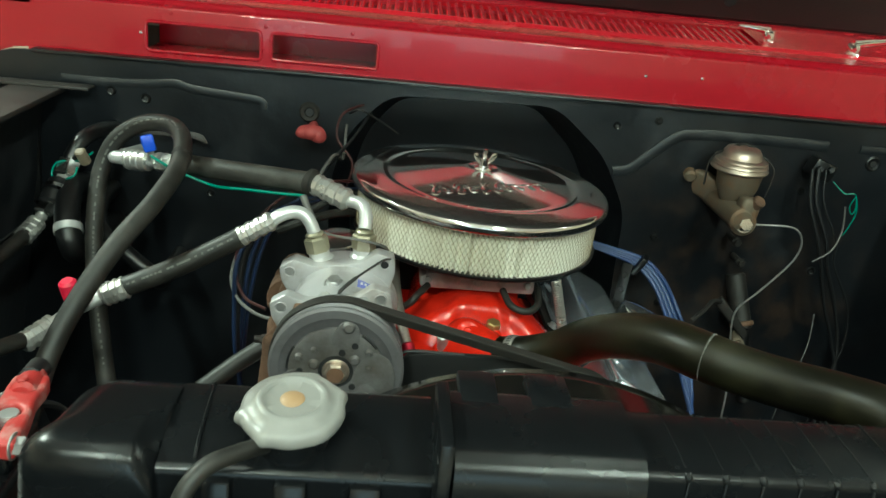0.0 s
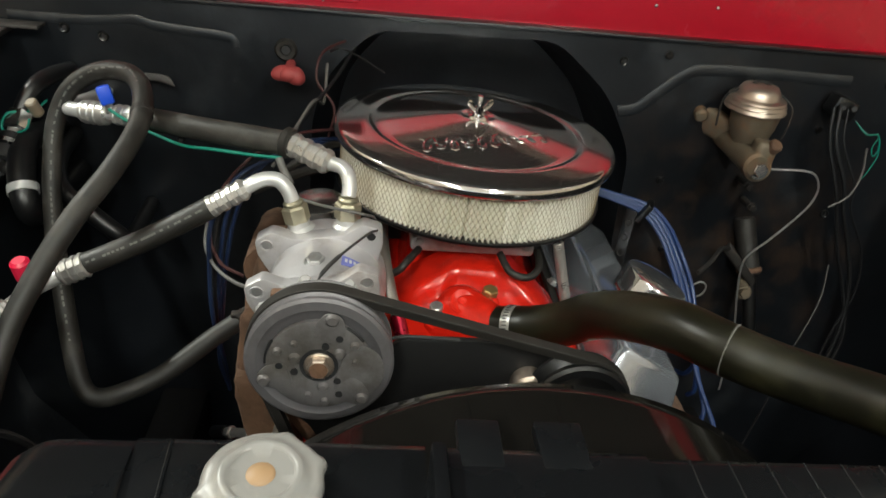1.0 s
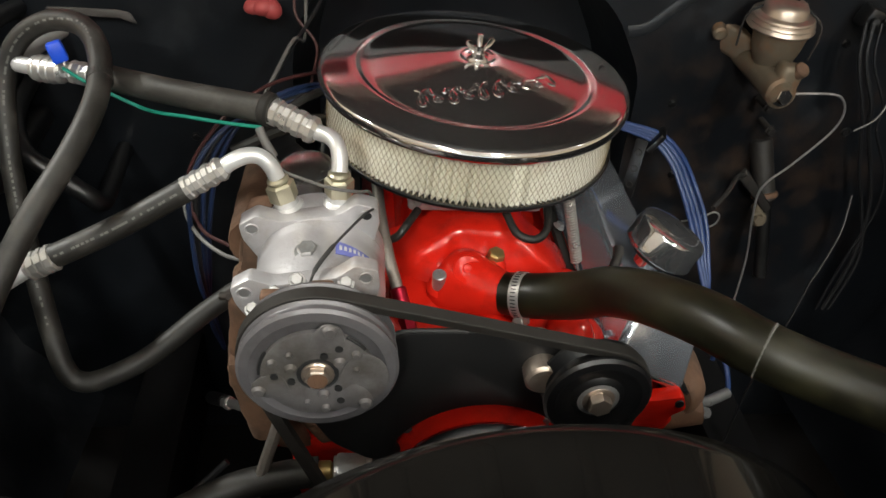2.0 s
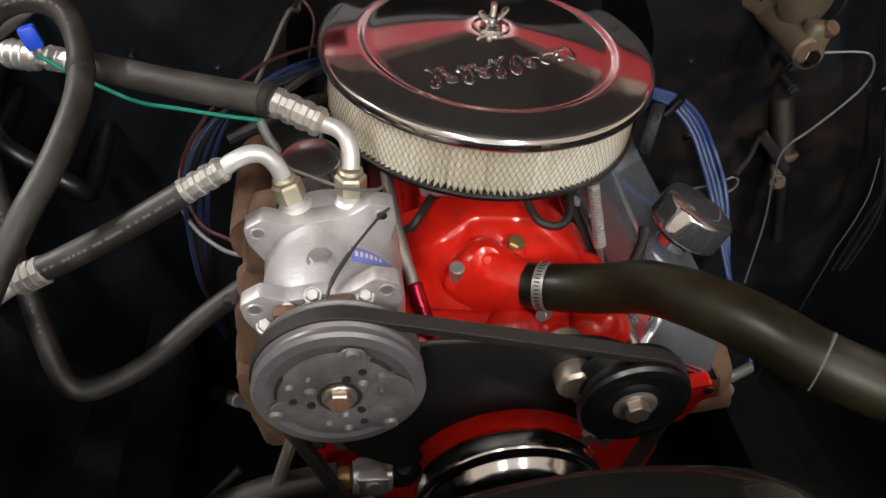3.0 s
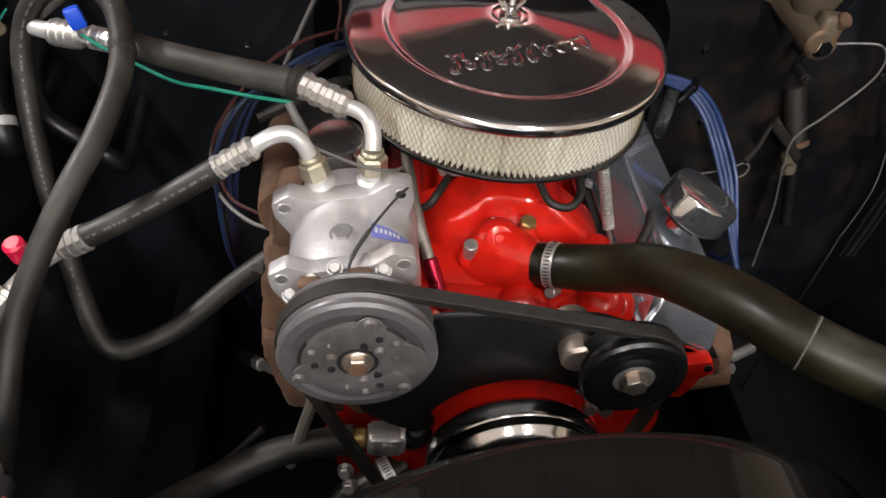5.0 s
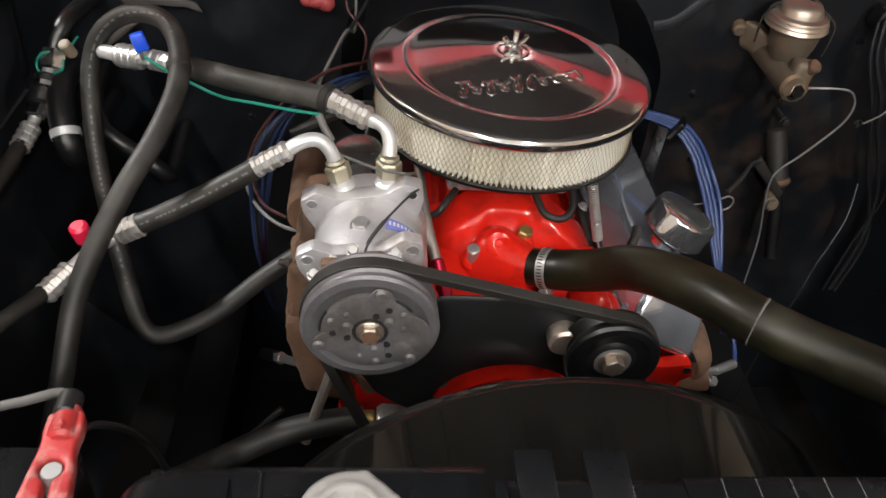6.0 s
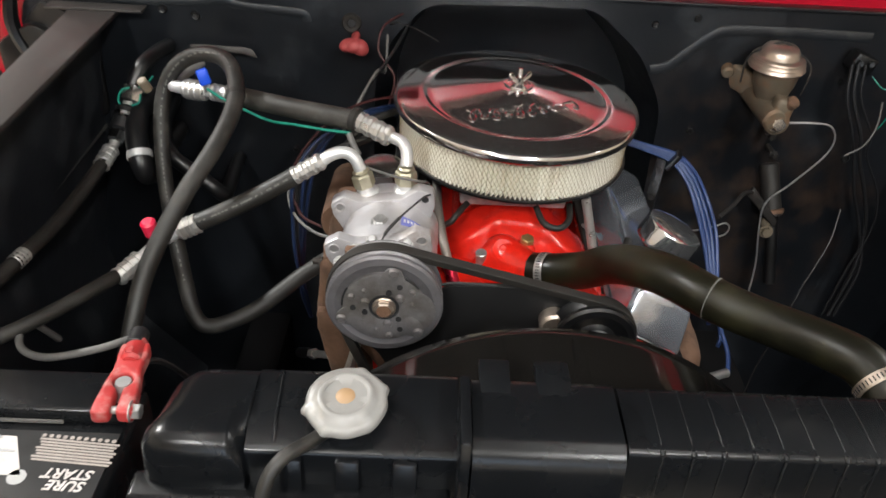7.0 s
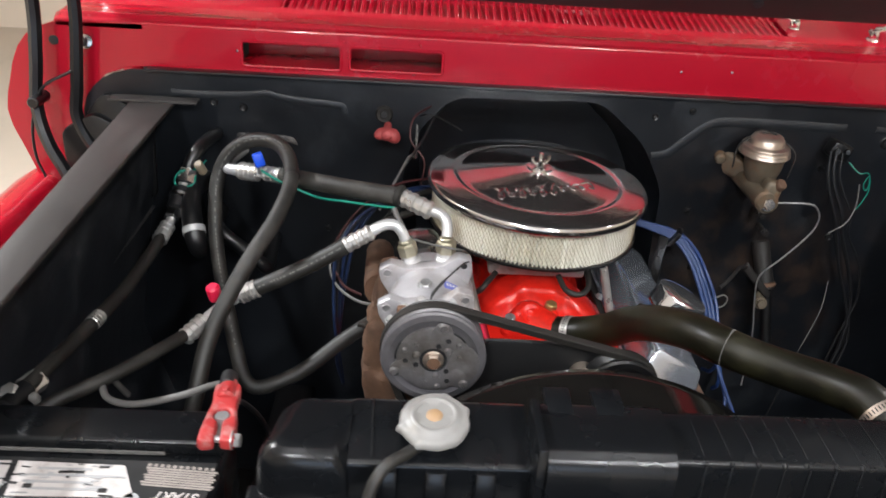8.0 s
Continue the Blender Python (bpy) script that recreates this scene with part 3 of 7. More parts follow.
# corner of the cowl beside the hood hinge
def corner(side, xo):
    pts = [(0.0, 1.24), (-0.03, 1.238), (-0.075, 1.222), (-0.105, 1.19), (-0.118, 1.15), (-0.125, 1.0), (-0.2, 1.0), (-0.222, 1.03), (-0.238, 1.08), (-0.252, 1.12), (-0.256, 1.15), (-0.25, 1.18), (-0.243, 1.2), (-0.232, 1.235), (-0.218, 1.264), (-0.2, 1.286), (-0.175, 1.3), (-0.15, 1.309), (0.0, 1.312)]
    pts = [(xo + side * x, z) for x, z in pts]
    part("corner_panel", prism(fresh(), pts, across(0.203), 0.012), BODY_RED, cowl)
    top = [(xo, 0.203), (xo, 0.46), (xo - side * 0.16, 0.46), (xo - side * 0.165, 0.25), (xo - side * 0.15, 0.203)]
    part("corner_top", prism(fresh(), top, pose(0, 0, 1.3), 0.0145, 0.003), BODY_RED, cowl)


corner(1, -0.66)
part("hole", lathe(fresh(), [(0, 0.0004), (0.0075, 0.0006), (0.0085, 0.0)], aim((-0.815, 0.203, 1.277), (-0.815, 0, 1.277)), 18), SEAL_AND_HOLE_BLACK, cowl)
part("latch_bolt", bolt(fresh(), (-0.76, 0.2, 1.278), (0, -1, 0.2), 0.009, 0.01), WORN_CHROME, cowl)
# louvre slats, each a raised strip
slat = finish("slat", prism(fresh(), [(0.0, 0.0), (0.088, 0.0155), (0.088, 0.0185), (0.0, 0.003)], Matrix(((0, 0, 1, 0), (1, 0, 0, 0), (0, 1, 0, 0), (0, 0, 0, 1))), 0.0072, 0.0012, 1), BODY_RED)
for i in range(65):
    piece("slat", slat, Matrix.Translation((-0.445 + i * 0.0143, 0.296, 1.331)), cowl)

# ---- windscreen, with the dark cab behind it ----
ws = thing("windscreen", (0, 0.47, 1.36), "dark windscreen glass in a black rubber seal", "windscreen", kind="structure")
glass = part("glass", prism(fresh(), rounded([(-0.78, 0), (0.84, 0), (0.72, 0.48), (-0.66, 0.48)], 0.06), pose(0, 0.475, 1.375, 58, 0, 0), 0.005), GLASS, ws)
loop = [(x, 0.475 + math.cos(radians(58)) * h, 1.375 + math.sin(radians(58)) * h) for x, h in rounded([(-0.79, -0.006), (0.85, -0.006), (0.73, 0.49), (-0.67, 0.49)], 0.06)]
part("seal", sweep(fresh(), loop + loop[:1], 0.014, 10, smooth=False, cap=False), SEAL_AND_HOLE_BLACK, ws)
cab = tagged(new("wall_cab"), "dark closed truck cab behind the windscreen", "truck cab", kind="structure")
part("dashboard", box(fresh(), (0.03, 0.62, 1.3), (1.6, 0.3, 0.1), 0.02), CAB_DARK, cab)
part("rear_wall", box(fresh(), (0.03, 1.6, 1.15), (1.7, 0.04, 0.6)), CAB_DARK, cab)
part("roof", box(fresh(), (0.03, 1.2, 1.87), (1.5, 0.9, 0.04), 0.015), BODY_RED, cab)
part("headliner", box(fresh(), (0.03, 1.2, 1.84), (1.48, 0.96, 0.012)), CAB_DARK, cab)
for sx in (-0.85, 0.91):
    part("side", box(fresh(), (sx, 1.15, 1.25), (0.05, 1.0, 0.8), 0.02), BODY_RED, cab)
    part("door_trim", box(fresh(), (sx * 0.965, 1.15, 1.05), (0.012, 0.98, 0.7)), CAB_DARK, cab)
    part("pillar", box(fresh(), (sx * 0.93, 0.6, 1.6), (0.06, 0.07, 0.6), 0.015, (-32, 0, 0)), BODY_RED, cab)


def wiper(x, y, z, tip):
    w = thing("windscreen_wiper", (x, y, z - 0.02), "polished chrome windscreen wiper arm on its pivot", "wiper", "windscreen wipers")
    part("pivot", lathe(fresh(), [(0.013, 0), (0.013, 0.006), (0.009, 0.009), (0.008, 0.02), (0.006, 0.024), (0, 0.025)], aim((x, y, z - 0.018), (x, y - 0.01, z + 0.03)), 20), BRIGHT_CHROME, w)
    t = sweep(fresh(), [(x, y, z + 0.004), (x + (tip[0] - x) * 0.3, y + (tip[1] - y) * 0.3, z + (tip[2] - z) * 0.3 + 0.004), tip], lambda s: 0.0075 - 0.0045 * s, 10)
    part("arm", t, BRIGHT_CHROME, w)
    part("knob", rod(fresh(), (x - 0.006, y - 0.014, z - 0.004), (x - 0.004, y + 0.006, z + 0.002), 0.006, 12, 0.002), BRIGHT_CHROME, w)


wiper(0.51, 0.335, 1.352, (0.46, 0.35, 1.36))
wiper(0.645, 0.3, 1.347, (0.74, 0.305, 1.366))

# ---- raised hood ----
hood = thing("hood", (0, 0.3, 1.4), "raised red hood with a dull dark underside", "hood")
HM = Matrix.Translation((0.03, 0.222, 1.386)) @ Matrix.Rotation(radians(-52), 4, "X")
bm = fresh()
box(bm, (0, -0.63, 0.032), (1.62, 1.2, 0.012), 0.004)
part("outer_skin", join(fresh(), bm, HM), BODY_RED, hood)
bm = fresh()
box(bm, (0, -0.605, 0.012), (1.6, 1.235, 0.026), 0.004)
part("inner_panel", join(fresh(), bm, HM), HOOD_UNDER, hood)
for x in (-0.6, -0.2, 0.2, 0.6):
    part("rib", join(fresh(), box(fresh(), (x, -0.6, 0.0), (0.07, 1.0, 0.03), 0.01), HM), HOOD_UNDER, hood)
for x in (-0.55, -0.25, 0.05, 0.35, 0.65):
    part("vent_hole", join(fresh(), rod(fresh(), (x, -0.022, -0.0025), (x, -0.022, 0.0), 0.009, 16), HM), SEAL_AND_HOLE_BLACK, hood)
part("front_lip", join(fresh(), box(fresh(), (0, -1.225, 0.0), (1.64, 0.06, 0.09), 0.02), HM), BODY_RED, hood)
for x in (-0.8, 0.8):
    part("side_lip", join(fresh(), box(fresh(), (x, -0.6, 0.0), (0.035, 1.18, 0.06), 0.012), HM), HOOD_UNDER, hood)


def hood_hinge(x, s):
    h = part("hinge", prism(fresh(), rounded([(x - s * 0.02, 1.03), (x + s * 0.1, 1.03), (x + s * 0.1, 1.13), (x + s * 0.04, 1.165), (x - s * 0.02, 1.13)], 0.015), across(0.16), 0.02, 0.004), SATIN_BLACK, hood, "black painted steel hood hinge")
    part("arm", sweep(fresh(), [(x, 0.12, 1.06), (x - s * 0.03, 0.13, 1.12), (x - s * 0.045, 0.145, 1.18), (x - s * 0.035, 0.15, 1.26), (x - s * 0.025, 0.15, 1.36), (x - s * 0.02, 0.12, 1.5), (x - s * 0.01, 0.02, 1.66)], 0.011, 8), SATIN_BLACK, h)
    part("arm", sweep(fresh(), [(x + s * 0.05, 0.16, 1.07), (x + s * 0.012, 0.165, 1.15), (x + s * 0.02, 0.165, 1.22), (x + s * 0.035, 0.165, 1.36), (x + s * 0.03, 0.14, 1.52), (x + s * 0.02, 0.03, 1.67)], 0.011, 8), SATIN_BLACK, h)
    part("spring_box", prism(fresh(), rounded([(x + s * 0.02, 1.0), (x + s * 0.13, 1.0), (x + s * 0.135, 1.15), (x + s * 0.06, 1.2), (x + s * 0.02, 1.16)], 0.02), across(0.176), 0.012, 0.004), SATIN_BLACK, h)
    part("pin", rod(fresh(), (x - s * 0.04, 0.12, 1.19), (x - s * 0.04, 0.17, 1.19), 0.01, 14, 0.002), SATIN_BLACK, h)
    part("cable", sweep(fresh(), [(x + s * 0.02, 0.15, 1.24), (x - s * 0.03, 0.14, 1.21), (x - s * 0.055, 0.14, 1.15), (x - s * 0.06, 0.14, 1.09), (x - s * 0.05, 0.14, 1.05)], 0.0025, 8), BLACK_WIRE, h)


hood_hinge(-0.79, 1)
hood_hinge(0.87, -1)

# ---- fenders and inner fenders ----
def fender(side, xi):
    f = thing("fender", (xi + side * 0.15, -0.3, 0.6), "red painted front fender", "fender", "front fenders")
    bm = fresh()
    prof = [(0.0, 1.0), (0.012, 1.022), (0.03, 1.03), (0.06, 1.026), (0.1, 1.0), (0.125, 0.95), (0.135, 0.8), (0.13, 0.6)]
    ys = [0.24, 0.1, -0.1, -0.3, -0.5, -0.7, -0.9]
    cols = [[bm.verts.new((xi + side * x, y, z - 0.02 * (0.24 - y) ** 2)) for x, z in prof] for y in ys]
    for a, b in zip(cols, cols[1:]):
        for i in range(len(prof) - 1):
            bm.faces.new((a[i], a[i + 1], b[i + 1], b[i]))
    part("panel", bm, BODY_RED, f, smooth=60)
    part("gutter", extrude_y(fresh(), [(xi, 0.99), (xi - side * 0.02, 0.985), (xi - side * 0.17, 0.98)], -0.9, 0.19), BRACE_GREY, f)


def extrude_y(bm, profile, y0, y1):
    a = [bm.verts.new((x, y0, z)) for x, z in profile]
    b = [bm.verts.new((x, y1, z)) for x, z in profile]
    for i in range(len(profile) - 1):
        bm.faces.new((a[i], a[i + 1], b[i + 1], b[i]))
    return bm


fender(-1, -0.84)
fender(1, 0.92)


def inner_fender(side, x):
    f = thing("inner_fender", (x, -0.2, 0.5), "black inner fender wall under a dusty rail", "inner fender", "inner fenders")
    bm = fresh()
    prof = [(0, 1.185), (-0.004, 1.17), (-0.012, 1.05), (-0.03, 0.9), (-0.05, 0.72), (-0.02, 0.55), (0.05, 0.42)]
    ys = [0.19, 0.05, -0.1, -0.25, -0.4, -0.55, -0.72]
    cols = [[bm.verts.new((x + side * (-q) * (1 + 0.6 * math.sin(3.0 * (y + 0.2))), y, z)) for q, z in prof] for y in ys]
    for a, b in zip(cols, cols[1:]):
        for i in range(len(prof) - 1):
            bm.faces.new((a[i], a[i + 1], b[i + 1], b[i]))
    part("side_wall", bm, INNER_BLACK if side < 0 else BAY_BLACK, f, smooth=60)
    # rail from the cowl to the radiator support
    a, b = Vector((x - side * 0.0, 0.175, 1.19)), Vector((x + side * 0.035 * -1, -0.72, 1.19))
    bm = fresh()
    prism(bm, [(a.x - 0.04, a.y), (a.x + 0.035, a.y), (b.x + 0.018, b.y), (b.x - 0.018, b.y)], pose(0, 0, 1.182), 0.008, 0.002)
    part("rail", bm, RAIL_DUST, f, "dusty grey steel rail")
    box(bm := fresh(), (x, 0.17, 1.192), (0.15, 0.03, 0.004), 0.001)
    part("rail_flange", bm, RAIL_DUST, f, "dusty grey steel flange")


inner_fender(-1, -0.645)
inner_fender(1, 0.77)

# radiator support and the floor of the bay, its colour darkened for shade
support = thing("radiator_support", (0, -0.72, 0.5), "black painted steel radiator support panel", "radiator support", kind="structure")
part("left_panel", prism(fresh(), [(-0.9, 0.4), (-0.335, 0.4), (-0.335, 1.06), (-0.9, 1.06)], across(-0.75), 0.006, 0.002), SATIN_BLACK, support)
part("right_panel", prism(fresh(), [(0.36, 0.4), (0.98, 0.4), (0.98, 1.1), (0.36, 1.1)], across(-0.75), 0.006, 0.002), SATIN_BLACK, support)
part("front_bar", box(fresh(), (0.03, -0.76, 1.1), (1.8, 0.03, 0.09), 0.008), SATIN_BLACK, support)
frame_rail = thing("chassis_frame", (0, -0.3, 0.45), "steel chassis rails and crossmember, darkened for the deep shade", "chassis frame", kind="structure")
for x in (-0.42, 0.46):
    part("rail", box(fresh(), (x, -0.2, 0.5), (0.08, 1.6, 0.15), 0.01), BAY_SHADE, frame_rail)
part("crossmember", box(fresh(), (0.02, -0.3, 0.42), (0.86, 0.25, 0.1), 0.015), BAY_SHADE, frame_rail)
# an added sheet that closes the bay underneath
part("added_floor_sheet", box(fresh(), (0.02, -0.1, 0.33), (1.9, 1.7, 0.01)), BAY_SHADE, frame_rail)

# ---- air cleaner ----
AC = Matrix.Translation((0.006, 0.004, 1.1435)) @ pose(0, 0, 0, 1.2, 2.0, 0)
ac = thing("air_cleaner", (0.012, 0, 1.055), "round chrome air cleaner with a pleated cream paper filter", "air cleaner")
lid_profile = [(0.0, 0.0205), (0.012, 0.0205), (0.0165, 0.0208), (0.0185, 0.0222), (0.022, 0.0226), (0.03, 0.0216), (0.045, 0.0194), (0.07, 0.0156), (0.1, 0.0109), (0.12, 0.0075), (0.1275, 0.0061), (0.1305, 0.0065), (0.1335, 0.0078), (0.1365, 0.0082), (0.14, 0.0079), (0.15, 0.0068), (0.16, 0.0057), (0.168, 0.0047), (0.172, 0.0038), (0.1745, 0.002), (0.176, -0.001), (0.1764, -0.0055), (0.1755, -0.0085), (0.174, -0.0095), (0.1728, -0.0085), (0.172, -0.004), (0.165, 0.0), (0.0, 0.013)]
lid = part("lid", lathe(fresh(), lid_profile, AC, 160), LID_CHROME, ac, "mirror-polished chrome lid", smooth=60)


def lid_height(r):
    for (r0, h0), (r1, h1) in zip(lid_profile, lid_profile[1:]):
        if r0 <= r <= r1:
            return h0 + (h1 - h0) * (r - r0) / (r1 - r0)
    return 0.008


# raised flourish pressed into the lid: plain looping strokes in place of a name
bm = fresh()
flourish = []
HEIGHTS = (0.0175, 0.0085, 0.016, 0.0085, 0.017, 0.016, 0.0085, 0.008, 0.009, 0.016)
for k in range(320):
    u = k / 319
    a = 2 * math.pi * 9.6 * u
    h = HEIGHTS[int(u * 9.6)]
    flourish.append((-0.074 + 0.154 * u + 0.0075 * math.sin(a), -0.086 + 0.055 * u ** 2.0 + h * math.cos(a) * (1 if math.cos(a) > 0 else 0.6)))
for s in (flourish[:62], flourish[66:166], flourish[170:236], flourish[240:]):
    pts = [AC @ Vector((x, y, lid_height(math.hypot(x, y)) - 0.0012)) for x, y in s]
    sweep(bm, pts, 0.0025, 8, smooth=False)
part("raised_flourish", bm, LID_CHROME, lid)
bm = fresh()
n = 156
top, bot = [], []
for i in range(2 * n):
    r = 0.1645 if i % 2 else 0.1605 - 0.008 * random.random() ** 4
    a = math.pi * i / n
    if 240 < math.degrees(a) < 278 and i % 2 == 0:
        r -= 0.005  # deeper folds at the front
    top.append(bm.verts.new(AC @ Vector((r * math.cos(a), r * math.sin(a), -0.002))))
    bot.append(bm.verts.new(AC @ Vector((r * math.cos(a), r * math.sin(a), -0.0675))))
for i in range(2 * n):
    j = (i + 1) % (2 * n)
    bm.faces.new((top[i], bot[i], bot[j], top[j]))
part("filter_element", bm, FILTER_PAPER, ac, "cream pleated paper filter", smooth=0)
bm = fresh()
for d in (1, -1):
    for i in range(170):
        a0 = 2 * math.pi * i / 170
        pts = []
        for k in range(10):
            h = -0.002 - 0.066 * k / 9
            a = a0 + d * 0.22 * k / 9
            pts.append(AC @ Vector((0.1655 * math.cos(a), 0.1655 * math.sin(a), h)))
        sweep(bm, pts, 0.0003, 3, smooth=False, cap=False)
part("wire_mesh", bm, MESH_WIRE, ac, "diamond wire mesh round the filter", smooth=0)
part("base_pan", lathe(fresh(), [(0, -0.086), (0.09, -0.086), (0.12, -0.079), (0.155, -0.0735), (0.167, -0.0718), (0.1692, -0.07), (0.1696, -0.0665), (0.1682, -0.0655), (0.1672, -0.0665), (0.167, -0.0685), (0.15, -0.0685), (0, -0.07)], AC, 96), SATIN_BLACK, ac, "black base pan")
wn = fresh()
lathe(wn, [(0, 0.0), (0.0125, 0.0), (0.0125, 0.0015), (0.0085, 0.0025), (0.0082, 0.004), (0.0065, 0.0045), (0.0055, 0.012), (0.0035, 0.013), (0.0033, 0.026), (0, 0.0265)], AC @ Matrix.Translation((0, 0, 0.0215)), 24)
for s in (-1, 1):
    wing = rounded([(0.004 * s, 0.003), (0.012 * s, 0.008), (0.0185 * s, 0.0165), (0.016 * s, 0.0205), (0.0115 * s, 0.0195), (0.007 * s, 0.0125), (0.003 * s, 0.01)], 0.0025)
    prism(wn, wing, AC @ Matrix.Translation((0, 0.0012, 0.0225)) @ pose(0, 0, 0, 90, 0, 20), 0.0028, 0.0008)
part("wing_nut", wn, BRIGHT_CHROME, ac, "bright zinc wing nut")
part("seat_ring", lathe(fresh(), [(0.012, 0.0217), (0.018, 0.0215), (0.0205, 0.0225), (0.0222, 0.0211)], AC, 32), BRIGHT_CHROME, ac)

# ---- engine: intake, thermostat housing, heads ----
engine = thing("engine_block", (0, -0.05, 0.45), "red painted V8 engine with intake manifold and heads", "engine")
bm = fresh()
prism(bm, rounded([(-0.135, 0.9), (0.135, 0.9), (0.2, 0.8), (0.17, 0.6), (0.14, 0.45), (-0.14, 0.45), (-0.17, 0.6), (-0.2, 0.8)], 0.03), across(-0.26), 0.44, 0.01)
part("block", bm, ENGINE_RED, engine)
part("front_cover", join(fresh(), roughen(prism(fresh(), rounded([(-0.1, 0.55), (0.1, 0.55), (0.105, 0.8), (0.07, 0.9), (-0.07, 0.9), (-0.105, 0.8)], 0.03), across(-0.29), 0.04, 0.012, 3), 0.0015, 30)), ENGINE_RED, engine)
# upper front of the block and the lumps on the front edge
front_rail = [((-0.05, -0.195, 0.918), (0.085, 0.1, 0.055), 0.02, (14, 0, -6)), ((0.035, -0.2, 0.92), (0.11, 0.1, 0.05), 0.02, (12, 0, 4)), ((0.1, -0.185, 0.925), (0.06, 0.09, 0.055), 0.022, (10, 0, 0))]
for c, s, b, turn in front_rail:
    c = (c[0], c[1] + 0.022, c[2] + 0.018)
    part("front_rail", roughen(box(fresh(), c, s, b, turn, 5), 0.003, 38), ENGINE_RED, engine)
lumps = [((0.1, -0.22, 0.952), (0.026, 0.026, 0.022), (20, 0, 10)), ((0.062, -0.222, 0.938), (0.015, 0.02, 0.016), (0, 0, 0)), ((0.014, -0.222, 0.954), (0.028, 0.024, 0.014), (32, 0, -8)), ((-0.09, -0.2, 0.955), (0.024, 0.026, 0.016), (0, 0, 0)), ((0.126, -0.205, 0.932), (0.018, 0.024, 0.02), (0, 0, 0))]
for c, radii, turn in lumps:
    part("casting_lump", roughen(blob(fresh(), c, radii, turn), 0.0022, 55), ENGINE_RED, engine)
part("front_ledge", roughen(box(fresh(), (-0.045, -0.212, 0.94), (0.1, 0.05, 0.034), 0.014, (22, 0, -3), 6), 0.003, 45), ENGINE_RED, engine)
part("lump_hole", lathe(fresh(), [(0, 0.0006), (0.005, 0.0006), (0.0058, 0)], aim((-0.006, -0.232, 0.961), (-0.01, -0.6, 1.4)), 16), SEAL_AND_HOLE_BLACK, engine)
# intake manifold: a sloped front runner hood under the carburettor
def hull_block(bm, lower, upper, bevel=0.008, seg=3):
    t = bmesh.new()
    a = [t.verts.new(p) for p in lower]
    b = [t.verts.new(p) for p in upper]
    t.faces.new(a)
    t.faces.new(b)
    k = len(a)
    for i in range(k):
        t.faces.new((a[i], a[(i + 1) % k], b[(i + 1) % k], b[i]))
    bmesh.ops.recalc_face_normals(t, faces=t.faces)
    if bevel:
        bmesh.ops.bevel(t, geom=t.edges[:], offset=bevel, segments=seg, affect="EDGES", profile=0.5)
    return join(bm, t)


def runner_hood(crest):
    """A cast ridge: a rounded section carried along its crest line."""
    bm = fresh()
    cols = []
    for p in spline(crest, 6):
        x, y, z = p
        sec = [(y + 0.06, z + 0.002), (y + 0.035, z + 0.003), (y + 0.012, z + 0.0025), (y + 0.004, z + 0.0003), (y - 0.0015, z - 0.005), (y - 0.004, z - 0.013), (y - 0.009, z - 0.024), (y - 0.018, z - 0.038), (y - 0.024, z - 0.05), (y - 0.026, 0.92)]
        cols.append([bm.verts.new((x, a, b)) for a, b in sec])
    for a, b in zip(cols, cols[1:]):
        for i in range(len(a) - 1):
            bm.faces.new((a[i], a[i + 1], b[i + 1], b[i]))
    for c in (cols[0], cols[-1]):
        bm.faces.new(c)
    return bm


part("intake_manifold", roughen(runner_hood([(-0.112, -0.112, 0.95), (-0.094, -0.12, 0.968), (-0.066, -0.138, 0.994), (-0.033, -0.134, 1.012), (-0.013, -0.124, 1.021), (0.029, -0.128, 1.021), (0.051, -0.13, 1.013), (0.071, -0.14, 0.999), (0.096, -0.148, 0.98), (0.112, -0.136, 0.962), (0.122, -0.128, 0.945)]), 0.0012, 45), ENGINE_RED, engine, smooth=50)
part("intake_rear", hull_block(fresh(), [(-0.075, -0.06, 0.89), (0.082, -0.06, 0.89), (0.082, 0.16, 0.89), (-0.075, 0.16, 0.89)], [(-0.06, -0.05, 1.024), (0.068, -0.05, 1.024), (0.065, 0.1, 1.02), (-0.06, 0.1, 1.02)], 0.009, 3), ENGINE_RED, engine)
for sx in (-1, 1):
    part("runner_foot", roughen(hull_block(fresh(), [(sx * 0.09, -0.16, 0.91), (sx * 0.12, -0.145, 0.9), (sx * 0.12, -0.1, 0.9), (sx * 0.09, -0.1, 0.91)], [(sx * 0.085, -0.125, 0.95), (sx * 0.108, -0.12, 0.94), (sx * 0.108, -0.1, 0.942), (sx * 0.082, -0.1, 0.952)], 0.01, 4), 0.0012, 45), ENGINE_RED, engine)
